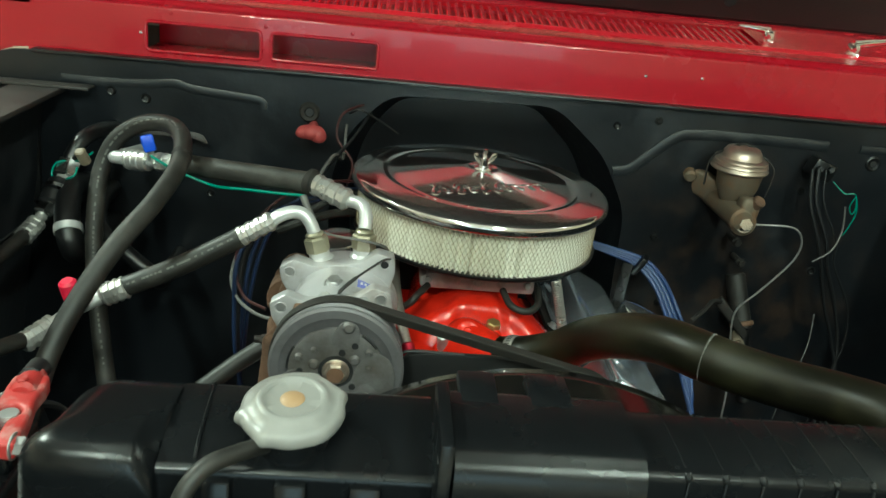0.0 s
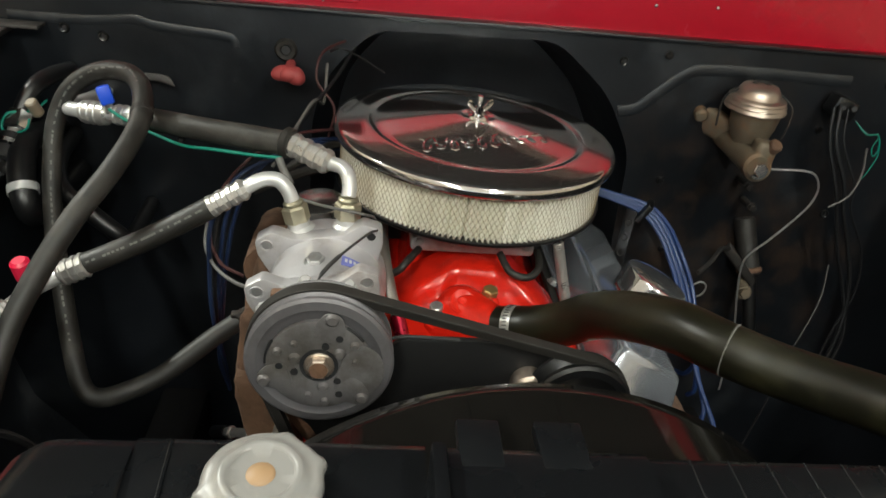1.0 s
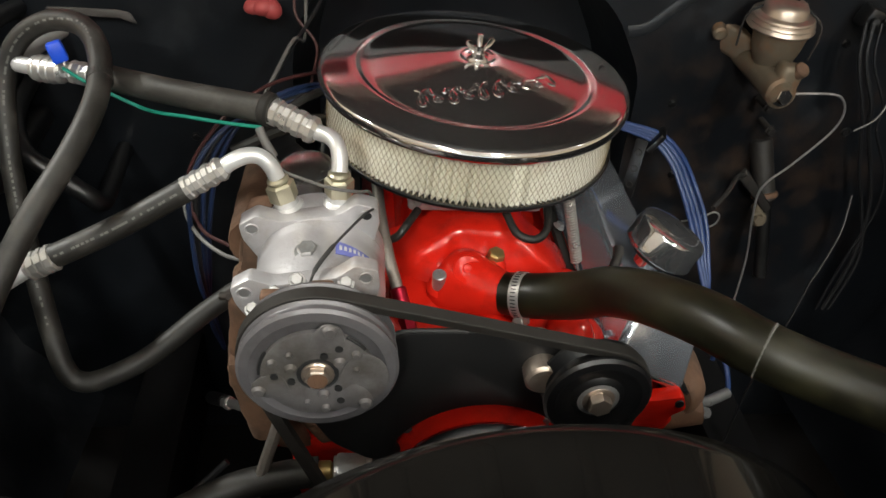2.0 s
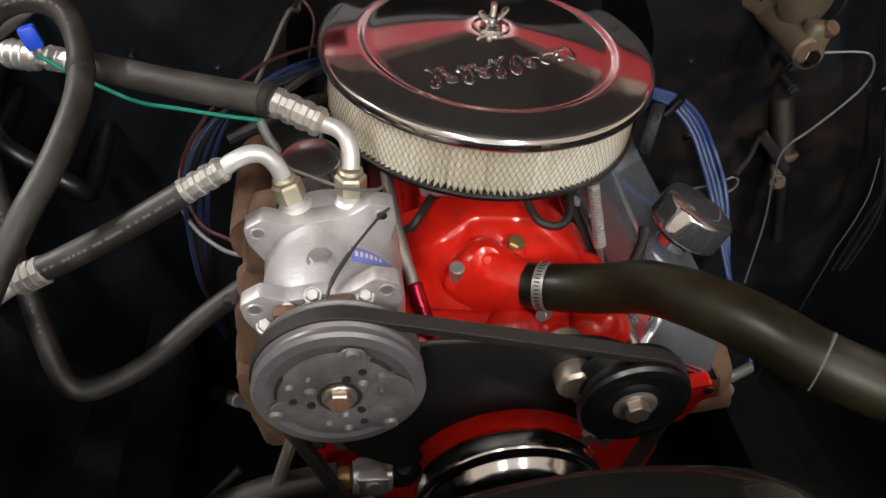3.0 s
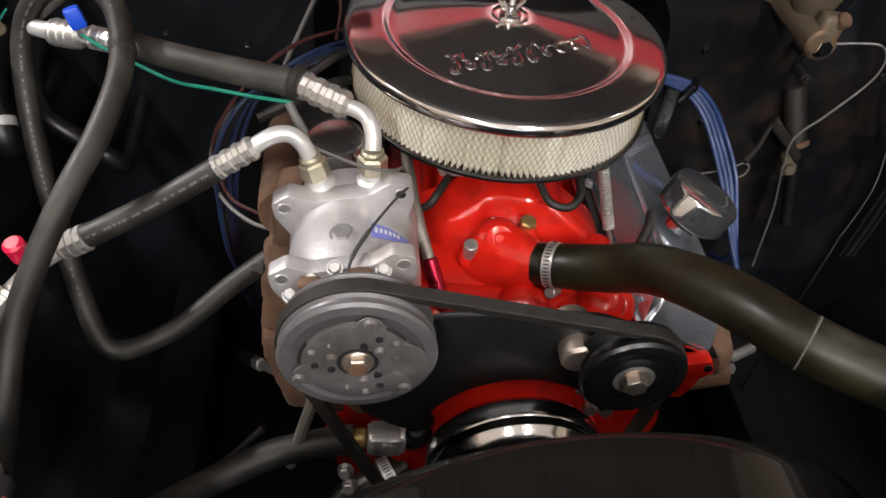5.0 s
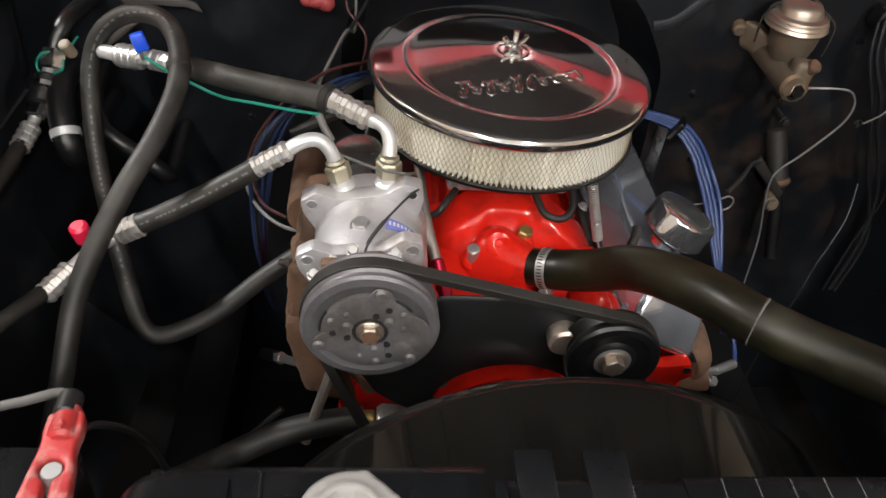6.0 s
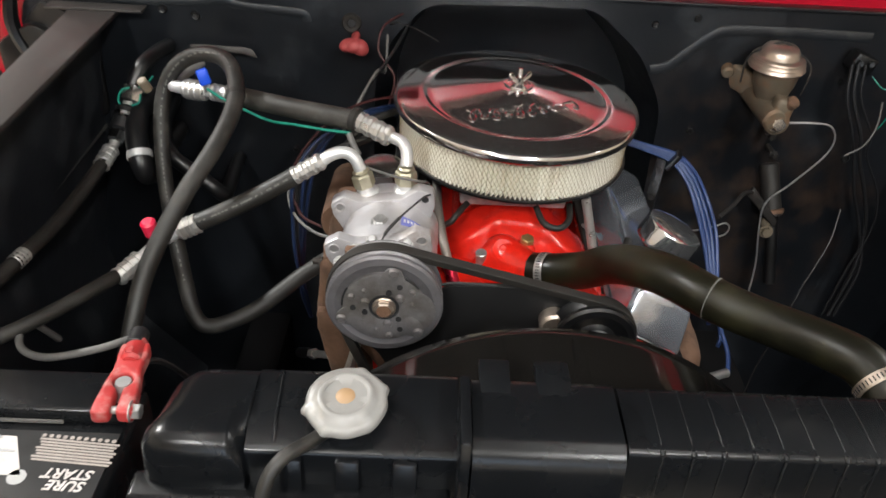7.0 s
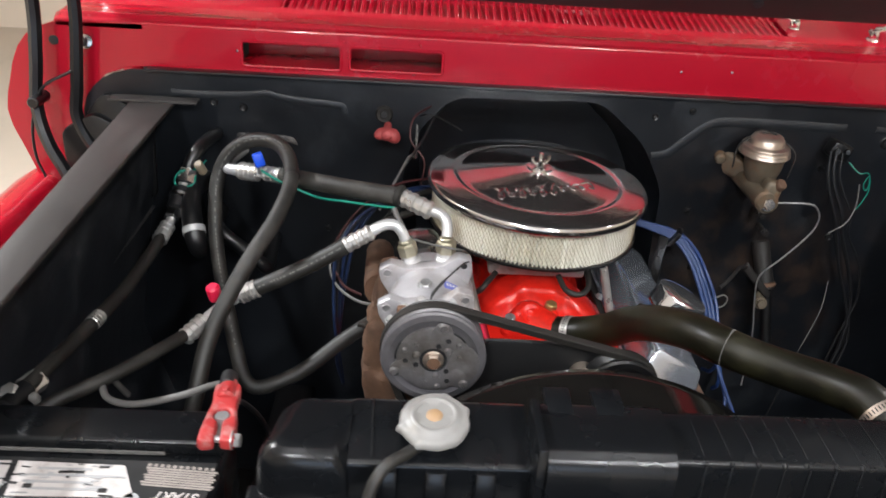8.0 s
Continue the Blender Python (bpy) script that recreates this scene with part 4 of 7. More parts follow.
# heads and exhaust manifolds
def head(side):
    xo = 0.02 if side > 0 else -0.01
    bm = fresh()
    hull_block(bm, [(xo + side * 0.1, -0.235, 0.8), (xo + side * 0.21, -0.235, 0.79), (xo + side * 0.225, -0.235, 0.828), (xo + side * 0.115, -0.235, 0.895)],
               [(xo + side * 0.1, 0.22, 0.8), (xo + side * 0.21, 0.22, 0.79), (xo + side * 0.225, 0.22, 0.828), (xo + side * 0.115, 0.22, 0.895)], 0.008)
    part("cylinder_head", roughen(bm, 0.001, 40), ENGINE_RED, engine)
    ear = fresh()
    prism(ear, rounded([(xo + side * 0.155, 0.866), (xo + side * 0.19, 0.862), (xo + side * 0.222, 0.868), (xo + side * 0.23, 0.846), (xo + side * 0.214, 0.836), (xo + side * 0.21, 0.816), (xo + side * 0.17, 0.812), (xo + side * 0.15, 0.84)], 0.006), across(-0.25) @ Matrix.Translation((-side * 0.006, 0.016, 0)), 0.02, 0.003)
    part("head_boss", ear, ENGINE_RED, engine)
    part("boss_hole", rod(fresh(), (xo + side * 0.212, -0.2525, 0.874), (xo + side * 0.212, -0.248, 0.874), 0.005, 14), SEAL_AND_HOLE_BLACK, engine)


head(1)
head(-1)
for x in (-0.018, 0.03):
    part("plug", rod(fresh(), (x, -0.262, 0.925), (x, -0.255, 0.925), 0.005, 12, 0.001), RUST, engine)

# thermostat housing
th = thing("thermostat_housing", (-0.01, -0.17, 0.95), "red painted cast thermostat housing with a water neck", "thermostat housing")
neck_way = Vector((0.03, -0.018, 0.01))
bm = hull_of(fresh(), [((-0.002, -0.156, 0.94), (0, 0, 1), 0.05, 0.84), ((-0.002, -0.158, 0.962), (0, 0, 1), 0.05, 0.84), ((-0.001, -0.161, 0.97), (0, 0, 1), 0.047, 0.84), ((-0.01, -0.17, 0.996), (-0.05, -0.6, 0.8), 0.027, 1), ((-0.01, -0.1745, 1.003), (-0.05, -0.6, 0.8), 0.02, 1), ((0.022, -0.187, 0.983), neck_way, 0.0245, 1), ((0.032, -0.193, 0.9865), neck_way, 0.0215, 1)])
part("casting", bm, ENGINE_RED, th, smooth=50)
part("riser", rod(fresh(), (0.018, -0.158, 0.968), (0.0235, -0.149, 0.999), 0.019, 24, 0.004, 0.0135), ENGINE_RED, th)
part("neck", rod(fresh(), (0.02, -0.186, 0.982), (0.05, -0.204, 0.992), 0.0205, 28, 0.002), ENGINE_RED, th)
part("boss", lathe(fresh(), [(0.0165, -0.002), (0.016, 0.003), (0.0135, 0.0045), (0.0105, 0.0035), (0.006, 0.003), (0.0045, 0.005), (0.002, 0.0052), (0, 0.004)], aim((-0.01, -0.1745, 1.004), (-0.06, -0.7745, 1.804)), 28), ENGINE_RED, th)
part("bolt_pad", rod(fresh(), (-0.034, -0.16, 0.945), (-0.038, -0.1705, 0.979), 0.0155, 22, 0.004, 0.0135), ENGINE_RED, th)
part("bolt", rod(fresh(), (-0.038, -0.171, 0.978), (-0.0395, -0.176, 0.999), 0.0078, 12, 0.0012), ZINC, th, "bare grey bolt head")
part("brass_plug", hexagon(fresh(), (0.0235, -0.149, 0.998), (0.0247, -0.1512, 1.0095), 0.0095, 0.0015), BRASS, th, "tarnished brass hexagon plug")

# ---- valve covers, breather ----
def valve_cover(side):
    xo = 0.02 if side > 0 else -0.01
    v = thing("valve_cover", (xo + side * 0.19, 0, 0.88), "chromed steel valve cover", "valve cover", "valve covers")
    M = Matrix.Translation((xo + side * 0.171, 0.004, 0.897)) @ Matrix.Rotation(side * radians(28), 4, "Y")
    bm = fresh()
    xi, xo2 = (-0.05, 0.06) if side > 0 else (-0.06, 0.05)
    hull_block(bm, [(xi, -0.236, 0.0), (xo2, -0.236, 0.0), (xo2, 0.22, 0.0), (xi, 0.22, 0.0)], [(xi + 0.01, -0.2, 0.056), (xo2 - 0.01, -0.2, 0.056), (xo2 - 0.01, 0.19, 0.056), (xi + 0.01, 0.19, 0.056)], 0.009, 5)
    join_bm = join(fresh(), bm, M)
    part("cover", join_bm, SATIN_CHROME if side > 0 else BRIGHT_CHROME, v)
    bm = box(fresh(), (side * 0.005, 0, 0.002), (0.124, 0.472, 0.005), 0.002)
    part("flange", join(fresh(), bm, M), WORN_CHROME, v)
    part("gasket", join(fresh(), box(fresh(), (0, 0, -0.003), (0.136, 0.45, 0.005)), M), BELT_RUBBER, v)
    for y in (-0.19, 0.0, 0.19):
        part("bolt", join(fresh(), bolt(fresh(), (-0.064, y, 0.005), (0, 0, 1), 0.006), M), ZINC, v)


valve_cover(1)
valve_cover(-1)
br = thing("breather_cap", (0.225, -0.1, 0.96), "polished chrome breather cap on the valve cover", "breather cap")
B = aim((0.228, -0.104, 0.979), (0.25, -0.103, 1.028)) @ Matrix.Scale(1.06, 4)
part("cap", lathe(fresh(), [(0, 0.0315), (0.02, 0.031), (0.034, 0.0295), (0.0385, 0.028), (0.0402, 0.025), (0.0405, 0.006), (0.0415, 0.0035), (0.0412, -0.001), (0.039, -0.003), (0.018, -0.004), (0.018, -0.024), (0, -0.024)], B, 48), BREATHER_CHROME, br, smooth=30)
part("skirt", lathe(fresh(), [(0.036, 0.005), (0.0385, 0.003), (0.0395, 0.0), (0.038, -0.004), (0.03, -0.006)], B, 40), BREATHER_CHROME, br)
part("grommet", lathe(fresh(), [(0.02, -0.014), (0.026, -0.012), (0.026, -0.006), (0.02, -0.004)], B, 24), BELT_RUBBER, br)
br2 = thing("breather_cap", (-0.185, -0.08, 0.98), "polished chrome breather cap on the valve cover", "breather cap")
B = aim((-0.176, -0.118, 1.068), (-0.184, -0.128, 1.15)) @ Matrix.Scale(0.95, 4)
part("cap", lathe(fresh(), [(0, 0.03), (0.025, 0.03), (0.0295, 0.0285), (0.031, 0.025), (0.0312, 0.012), (0.0335, 0.008), (0.0335, 0.002), (0.031, 0.0), (0.018, -0.002), (0.018, -0.03), (0, -0.03)], B, 40), WORN_CHROME, br2)
part("oil_tube", lathe(fresh(), [(0.024, 0), (0.03, 0.02), (0.032, 0.07), (0.033, 0.1), (0.029, 0.108), (0, 0.11)], aim((-0.166, -0.105, 0.955), (-0.176, -0.118, 1.07)), 36), SMOKE_PLASTIC, br2, "smoky grey filler tube")

# ---- exhaust manifolds ----
def exhaust(side):
    xo = 0.02 if side > 0 else -0.01
    e = thing("exhaust_manifold", (xo + side * 0.26, 0, 0.75), "rusty brown cast iron exhaust manifold", "exhaust manifold", "exhaust manifolds")
    bm = fresh()
    x = xo + side * 0.275
    sweep(bm, [(x - side * 0.05, -0.215, 0.845), (x - side * 0.03, -0.19, 0.838), (x - side * 0.012, -0.05, 0.815), (x - side * 0.01, 0.1, 0.81), (x - side * 0.01, 0.2, 0.8)], lambda u: 0.021 + 0.006 * min(1, u * 4), 16)
    part("casting", roughen(bm, 0.002, 30), RUST, e)
    for y in (-0.21, -0.06, 0.04, 0.18):
        part("port", roughen(rod(fresh(), (x - side * 0.015, y, 0.825), (xo + side * 0.21, y, 0.815), 0.024, 14), 0.002, 30), RUST, e)
    return e


manifold_right = exhaust(1)
# the passenger manifold rises beside the compressor
em = thing("exhaust_manifold", (-0.24, -0.2, 0.8), "rusty brown cast iron exhaust manifold", "exhaust manifold", "exhaust manifolds")


def runner(lower, upper):
    bm = hull_block(fresh(), lower, upper, 0.012, 3)
    long_edges = [e for e in bm.edges if e.calc_length() > 0.02]
    bmesh.ops.subdivide_edges(bm, edges=long_edges, cuts=5, use_grid_fill=True)
    part("runner", roughen(bm, 0.006, 55), RUST, em)


runner([(-0.205, -0.2, 1.0), (-0.245, -0.2, 1.0), (-0.25, -0.13, 1.0), (-0.205, -0.13, 1.0)], [(-0.205, -0.19, 1.075), (-0.232, -0.19, 1.075), (-0.236, -0.13, 1.07), (-0.205, -0.13, 1.07)])
runner([(-0.2, -0.25, 0.94), (-0.252, -0.25, 0.94), (-0.256, -0.17, 0.94), (-0.2, -0.17, 0.94)], [(-0.205, -0.235, 1.015), (-0.247, -0.235, 1.015), (-0.25, -0.17, 1.02), (-0.205, -0.17, 1.02)])
runner([(-0.17, -0.268, 0.82), (-0.238, -0.265, 0.84), (-0.245, -0.19, 0.84), (-0.17, -0.19, 0.82)], [(-0.205, -0.262, 0.95), (-0.256, -0.262, 0.95), (-0.26, -0.19, 0.95), (-0.205, -0.19, 0.95)])
part("outlet_pipe", roughen(sweep(fresh(), [(-0.235, -0.15, 1.02), (-0.24, -0.05, 1.0), (-0.245, 0.08, 0.96), (-0.25, 0.15, 0.85)], 0.024, 14), 0.002, 40), RUST, em)
for z, y in ((0.99, -0.2),):
    part("stud", rod(fresh(), (-0.264, y, z), (-0.24, y, z), 0.0045, 12, 0.001), DARK_RUST, em)
    part("nut", hexagon(fresh(), (-0.256, y, z), (-0.25, y, z), 0.0065), DARK_RUST, em)
part("spark_plug", hexagon(rod(fresh(), (-0.284, -0.154, 0.783), (-0.245, -0.21, 0.832), 0.0055, 12), (-0.28, -0.16, 0.788), (-0.273, -0.17, 0.797), 0.0085), CRIMP_STEEL, em, "grey steel spark plug")
part("boot", rod(fresh(), (-0.306, -0.122, 0.755), (-0.281, -0.158, 0.787), 0.0082, 14, 0.002), SATIN_BLACK, em, "black rubber spark plug boot")

# ---- carburettor ----
cb = thing("carburetor", (0.01, 0, 1.02), "bare aluminium four-barrel carburetor under the air cleaner", "carburetor")
bm = fresh()
box(bm, (0.005, -0.01, 1.035), (0.15, 0.18, 0.018), 0.005)
box(bm, (0.005, -0.005, 1.042), (0.11, 0.13, 0.03), 0.008)
box(bm, (-0.04, -0.09, 1.04), (0.045, 0.03, 0.022), 0.006)
box(bm, (0.055, -0.085, 1.04), (0.05, 0.03, 0.022), 0.006)
part("body", roughen(bm, 0.001, 60), CAST_ALUMINIUM, cb)
for x, y in ((-0.06, -0.1), (0.07, -0.1), (0.005, -0.103), (0.035, -0.1)):
    part("screw", bolt(fresh(), (x, y, 1.04), (0, -1, 0.2), 0.005, 0.006), ZINC, cb)
part("fuel_bowl", box(fresh(), (0.0, -0.075, 1.044), (0.09, 0.03, 0.018), 0.006), CAST_ALUMINIUM, cb)
for pts in ([(-0.06, -0.11, 1.035), (-0.075, -0.135, 1.03), (-0.085, -0.14, 1.02), (-0.11, -0.13, 1.0), (-0.12, -0.11, 0.985)], [(0.035, -0.12, 1.04), (0.045, -0.145, 1.03), (0.065, -0.15, 1.026), (0.08, -0.135, 1.03), (0.083, -0.11, 1.04)]):
    part("vacuum_hose", sweep(fresh(), pts, 0.0045, 10), HOSE_RUBBER, cb)

# throttle return spring and its bracket
sp = thing("throttle_spring", (0.11, -0.14, 1.0), "coiled steel throttle return spring", "spring")
a, b = Vector((0.1, -0.128, 1.062)), Vector((0.117, -0.146, 0.992))
m = aim(a, b)
h = (b - a).length
turns = 24
pts = [m @ Vector((0.0056 * math.cos(2 * math.pi * turns * i / (turns * 9)), 0.0056 * math.sin(2 * math.pi * turns * i / (turns * 9)), h * i / (turns * 9))) for i in range(turns * 9 + 1)]
part("coil", sweep(fresh(), pts, 0.0013, 6, smooth=False), CRIMP_STEEL, sp)
part("hook", sweep(fresh(), [b, b + Vector((0.004, -0.004, -0.012)), b + Vector((0.006, -0.004, -0.025))], 0.0012, 6), ZINC, sp)
tb = thing("throttle_cable", (0.15, -0.15, 0.98), "dull bent throttle cable end beside the valve cover", "cable")
part("cable_end", sweep(fresh(), [(0.138, -0.165, 0.965), (0.15, -0.16, 0.975), (0.165, -0.14, 0.99), (0.17, -0.125, 0.996)], 0.006, 10), DARK_RUST, tb)
wl = thing("wire_loom_bracket", (0.262, 0.13, 0.9), "black perforated steel wire loom bracket", "bracket")
bm = prism(fresh(), rounded([(0.0, 0.0), (0.018, 0.0), (0.018, 0.09), (0.0, 0.09)], 0.004), pose(0.262, 0.132, 0.9, 80, 0, -35), 0.003, 0.0007)
part("strip", bm, SATIN_BLACK, wl)
for k in (0.02, 0.045, 0.07):
    c = pose(0.262, 0.132, 0.9, 80, 0, -35) @ Vector((0.009, k, 0.0034))
    part("hole", lathe(fresh(), [(0.003, 0.0), (0.005, 0.0006), (0.0055, 0)], Matrix.Translation(c) @ pose(0, 0, 0, 80, 0, -35), 14), BELT_RUBBER, wl)

# ---- air-conditioning compressor ----
cp = thing("ac_compressor", (-0.163, -0.27, 0.98), "bare cast aluminium compressor with a dark belt clutch", "compressor")
CX, CZ = -0.162, 1.046

def ear_plate(y, depth, hw, top, lean, name):
    turn = radians(lean)

    def rot(x, z):
        return (CX + x * math.cos(turn) - z * math.sin(turn), CZ + x * math.sin(turn) + z * math.cos(turn))
    pts = [rot(-hw, top), rot(-hw + 0.018, top + 0.008), rot(-0.026, top - 0.002), rot(0.026, top - 0.002), rot(hw - 0.018, top + 0.008), rot(hw, top), rot(hw, top - 0.016), rot(0.052, 0.012), rot(0.05, -0.03), rot(0.0, -0.052), rot(-0.05, -0.03), rot(-0.052, 0.012), rot(-hw, top - 0.016)]
    t = prism(fresh(), rounded(pts, 0.0038), across(y), depth, 0.0016)
    pl = part(name, t, CAST_ALUMINIUM, cp)
    for s in (-1, 1):
        x, z = rot(s * (hw - 0.011), top - 0.006)
        part("ear_bore", lathe(fresh(), [(0.0045, 0), (0.0046, 0.0012), (0.0062, 0.0016), (0.0066, 0.0)], aim((x, y, z), (x, y - 1, z)), 18), CAST_ALUMINIUM, pl)
        # disc over each bore: one painted dark for its shade, the others zinc
        part("bore_shadow", rod(fresh(), (x, y - 0.0006, z), (x, y - 0.0002, z), 0.0046, 14), SEAL_AND_HOLE_BLACK if s > 0 and name.startswith("rear") else ZINC, pl)
    return pl


SQUASH = Matrix.Translation((CX + 0.002, 0, CZ)) @ Matrix.Diagonal((1, 1, 0.905, 1))
barrel = [(0.0, 0.002), (0.05, 0.002), (0.0545, 0.006), (0.0565, 0.014), (0.0575, 0.024), (0.0592, 0.032), (0.06, 0.05), (0.06, 0.075), (0.0585, 0.085), (0.0605, 0.09), (0.0605, 0.095), (0.0585, 0.1), (0.0605, 0.106), (0.0605, 0.12), (0.05, 0.126), (0.0, 0.128)]
part("body", roughen(lathe(fresh(), barrel, SQUASH @ aim((0, -0.315, 0), (0, 0, 0)), 64), 0.0005, 60), CAST_ALUMINIUM, cp)
ear_plate(-0.222, 0.02, 0.064, 0.058, 9, "rear_ear_plate")
ear_plate(-0.308, 0.016, 0.062, 0.055, 9, "front_ear_plate")
part("rear_head", lathe(fresh(), [(0.0, 0.0), (0.0545, 0.0), (0.0565, 0.004), (0.0565, 0.024), (0.052, 0.03), (0.0, 0.034)], aim((CX, -0.204, CZ), (CX, 0, CZ)), 48), CAST_ALUMINIUM, cp)
part("oil_plug", bolt(fresh(), (CX - 0.008, -0.266, CZ + 0.0515), (-0.05, -0.25, 1), 0.0085, 0.006), ZINC, cp)
for x, z in ((-0.195, 1.09), (-0.176, 1.103), (-0.136, 1.1), (-0.214, 1.072)):
    part("bolt", bolt(fresh(), (x, -0.309, z - 0.003), (0, -0.55, 0.8), 0.0054, 0.006, turn=20), ZINC, cp)
for x, z in ((-0.196, 1.094), (-0.155, 1.103)):
    part("bracket_tab", box(fresh(), (x, -0.318, z - 0.004), (0.02, 0.012, 0.012), 0.003, (0, 0, 0)), RUST, cp)
# blue maker's sticker: a plain crescent with pale bars, wrapped on the barrel
def on_barrel(deg, y, out):
    return Vector((CX + 0.002 + (0.0603 + out) * math.sin(radians(deg)), y, CZ + 0.905 * (0.0603 + out) * math.cos(radians(deg))))


def wrapped(bm, spans, out):
    rows = [(bm.verts.new(on_barrel(d, y0, out)), bm.verts.new(on_barrel(d, y1, out)), bm.verts.new(on_barrel(d, y0, out - 0.0006)), bm.verts.new(on_barrel(d, y1, out - 0.0006))) for d, y0, y1 in spans]
    for a, b in zip(rows, rows[1:]):
        bm.faces.new((a[0], b[0], b[1], a[1]))
        bm.faces.new((a[0], a[2], b[2], b[0]))
        bm.faces.new((a[1], b[1], b[3], a[3]))
    return bm


st = part("sticker", wrapped(fresh(), [(14 + 2.6 * i, -0.2705 + 0.0125 * (i / 15) ** 2.2, -0.2525 - 0.0045 * (i / 15)) for i in range(16)], 0.0005), STAMP_BLUE, cp, "faded blue crescent sticker with pale bars")
for k in range(6):
    d = 17 + 4.2 * k
    part("print_bar", wrapped(fresh(), [(d, -0.264 + 0.0004 * k, -0.258), (d + 2.4, -0.264 + 0.0004 * k, -0.258)], 0.0009), PALE_INK, st)
# dark coil housing between the barrel and the pulley
part("coil_housing", lathe(fresh(), [(0.03, 0.0), (0.0525, 0.0), (0.0545, 0.0015), (0.0545, 0.009), (0.05, 0.0105), (0.03, 0.0105)], Matrix.Translation((CX, 0, CZ)) @ Matrix.Diagonal((1, 1, 0.96, 1)) @ aim((0, -0.329, 0), (0, 0, 0)), 48), DARK_RUST, cp, "dark grimy coil housing")
# ports
def port(p, d, hose_end):
    p, d = Vector(p), Vector(d).normalized()
    part("port", rod(fresh(), p - d * 0.012, p + d * 0.016, 0.0118, 24, 0.002), BARE_ALUMINIUM, cp)
    part("o_ring_collar", rod(fresh(), p + d * 0.001, p + d * 0.008, 0.0155, 24, 0.003), BARE_ALUMINIUM, cp)
    part("flare_nut", hexagon(fresh(), p + d * 0.014, p + d * 0.0315, 0.0138, 0.0022), GOLD_ZINC, cp, "yellow zinc-plated flare nut")
    part("nut_neck", rod(fresh(), p + d * 0.031, p + d * 0.037, 0.0105, 20, 0.002), GOLD_ZINC, cp)
    part("tube_bend", sweep(fresh(), [p + d * 0.036] + hose_end, 0.0076, 16), BARE_ALUMINIUM, cp, "bent bare aluminium tube")


port((-0.19, -0.195, 1.092), (-0.28, 0.05, 1), [Vector(q) for q in ((-0.205, -0.191, 1.138), (-0.214, -0.189, 1.1465), (-0.226, -0.19, 1.148), (-0.238, -0.193, 1.144), (-0.247, -0.195, 1.138))])
port((-0.143, -0.198, 1.1), (0.0, 0.02, 1), [Vector(q) for q in ((-0.1425, -0.19, 1.146), (-0.145, -0.181, 1.155), (-0.151, -0.171, 1.1575), (-0.159, -0.163, 1.157), (-0.167, -0.157, 1.156))])
# clutch: grooved pulley, hub plate, rivets, bolt
PX, PZ = CX + 0.004, CZ + 0.006
m = Matrix(((1, 0, 0, PX), (0, 0, -1, -0.326), (0, 1, 0, PZ), (0, 0, 0, 1))) @ Matrix.Diagonal((1.03, 1.03, 1, 1))
pulley = part("clutch_pulley", lathe(fresh(), [(0.03, 0.0), (0.058, 0.0), (0.0615, 0.002), (0.0625, 0.005), (0.056, 0.011), (0.054, 0.013), (0.056, 0.015), (0.0625, 0.021), (0.0635, 0.023), (0.0635, 0.0265), (0.061, 0.0285), (0.0605, 0.031), (0.0635, 0.0335), (0.064, 0.037), (0.0615, 0.0395), (0.054, 0.0405), (0.05, 0.038), (0.03, 0.036)], m, 72), PULLEY_STEEL, cp, "grey grooved clutch pulley", smooth=30)
hub = part("hub_plate", lathe(fresh(), [(0.0125, 0.036), (0.0125, 0.0415), (0.0145, 0.0425), (0.03, 0.044), (0.041, 0.044), (0.0445, 0.0428), (0.045, 0.039), (0.041, 0.038)], m, 64), CLUTCH_STEEL, cp, "dark scuffed steel clutch hub plate", smooth=30)
part("hub_recess", lathe(fresh(), [(0, 0.0405), (0.0165, 0.0432), (0.0168, 0.0405), (0, 0.039)], m, 32), SEAL_AND_HOLE_BLACK, hub)


def on_hub(r, deg, h=0.044):
    return m @ Matrix.Translation((r * math.cos(radians(deg)), r * math.sin(radians(deg)), h))


for k in range(3):
    a = 78 + 121 * k
    part("spring_leaf", prism(fresh(), rounded([(0.026, -0.012), (0.04, -0.014), (0.0535, -0.0075), (0.0545, 0.006), (0.04, 0.013), (0.026, 0.011)], 0.006), m @ Matrix.Translation((0, 0, 0.0421)) @ Matrix.Rotation(radians(a), 4, "Z"), 0.0024, 0.001), CLUTCH_STEEL, hub)
    part("rivet", lathe(fresh(), [(0, 0.003), (0.004, 0.0028), (0.0056, 0.0012), (0.006, 0)], on_hub(0.049, a, 0.0453), 16), CLUTCH_STEEL, hub)
    for r, d, w in ((0.022, 39, 0.0054), (0.0375, 37, 0.0042), (0.031, 12, 0.003)):
        part("rivet", lathe(fresh(), [(0, 0.0038), (w * 0.62, 0.0034), (w * 0.9, 0.001), (w, 0)], on_hub(r, d + 121 * k), 16), CLUTCH_STEEL, hub)
    for r, d in ((0.0215, 76), (0.0335, 60)):
        part("hole", rod(fresh(), on_hub(r, d + 121 * k, 0.0437).translation, on_hub(r, d + 121 * k, 0.0452).translation, 0.0033, 16), SEAL_AND_HOLE_BLACK, hub)
part("worn_lobe", prism(fresh(), rounded([(0.012, -0.026), (0.036, -0.034), (0.0535, -0.02), (0.057, 0.0), (0.05, 0.018), (0.034, 0.026), (0.02, 0.012)], 0.012), m @ Matrix.Translation((0, 0, 0.0428)) @ Matrix.Rotation(radians(-2), 4, "Z"), 0.0014, 0.0006), CLUTCH_STEEL, hub)
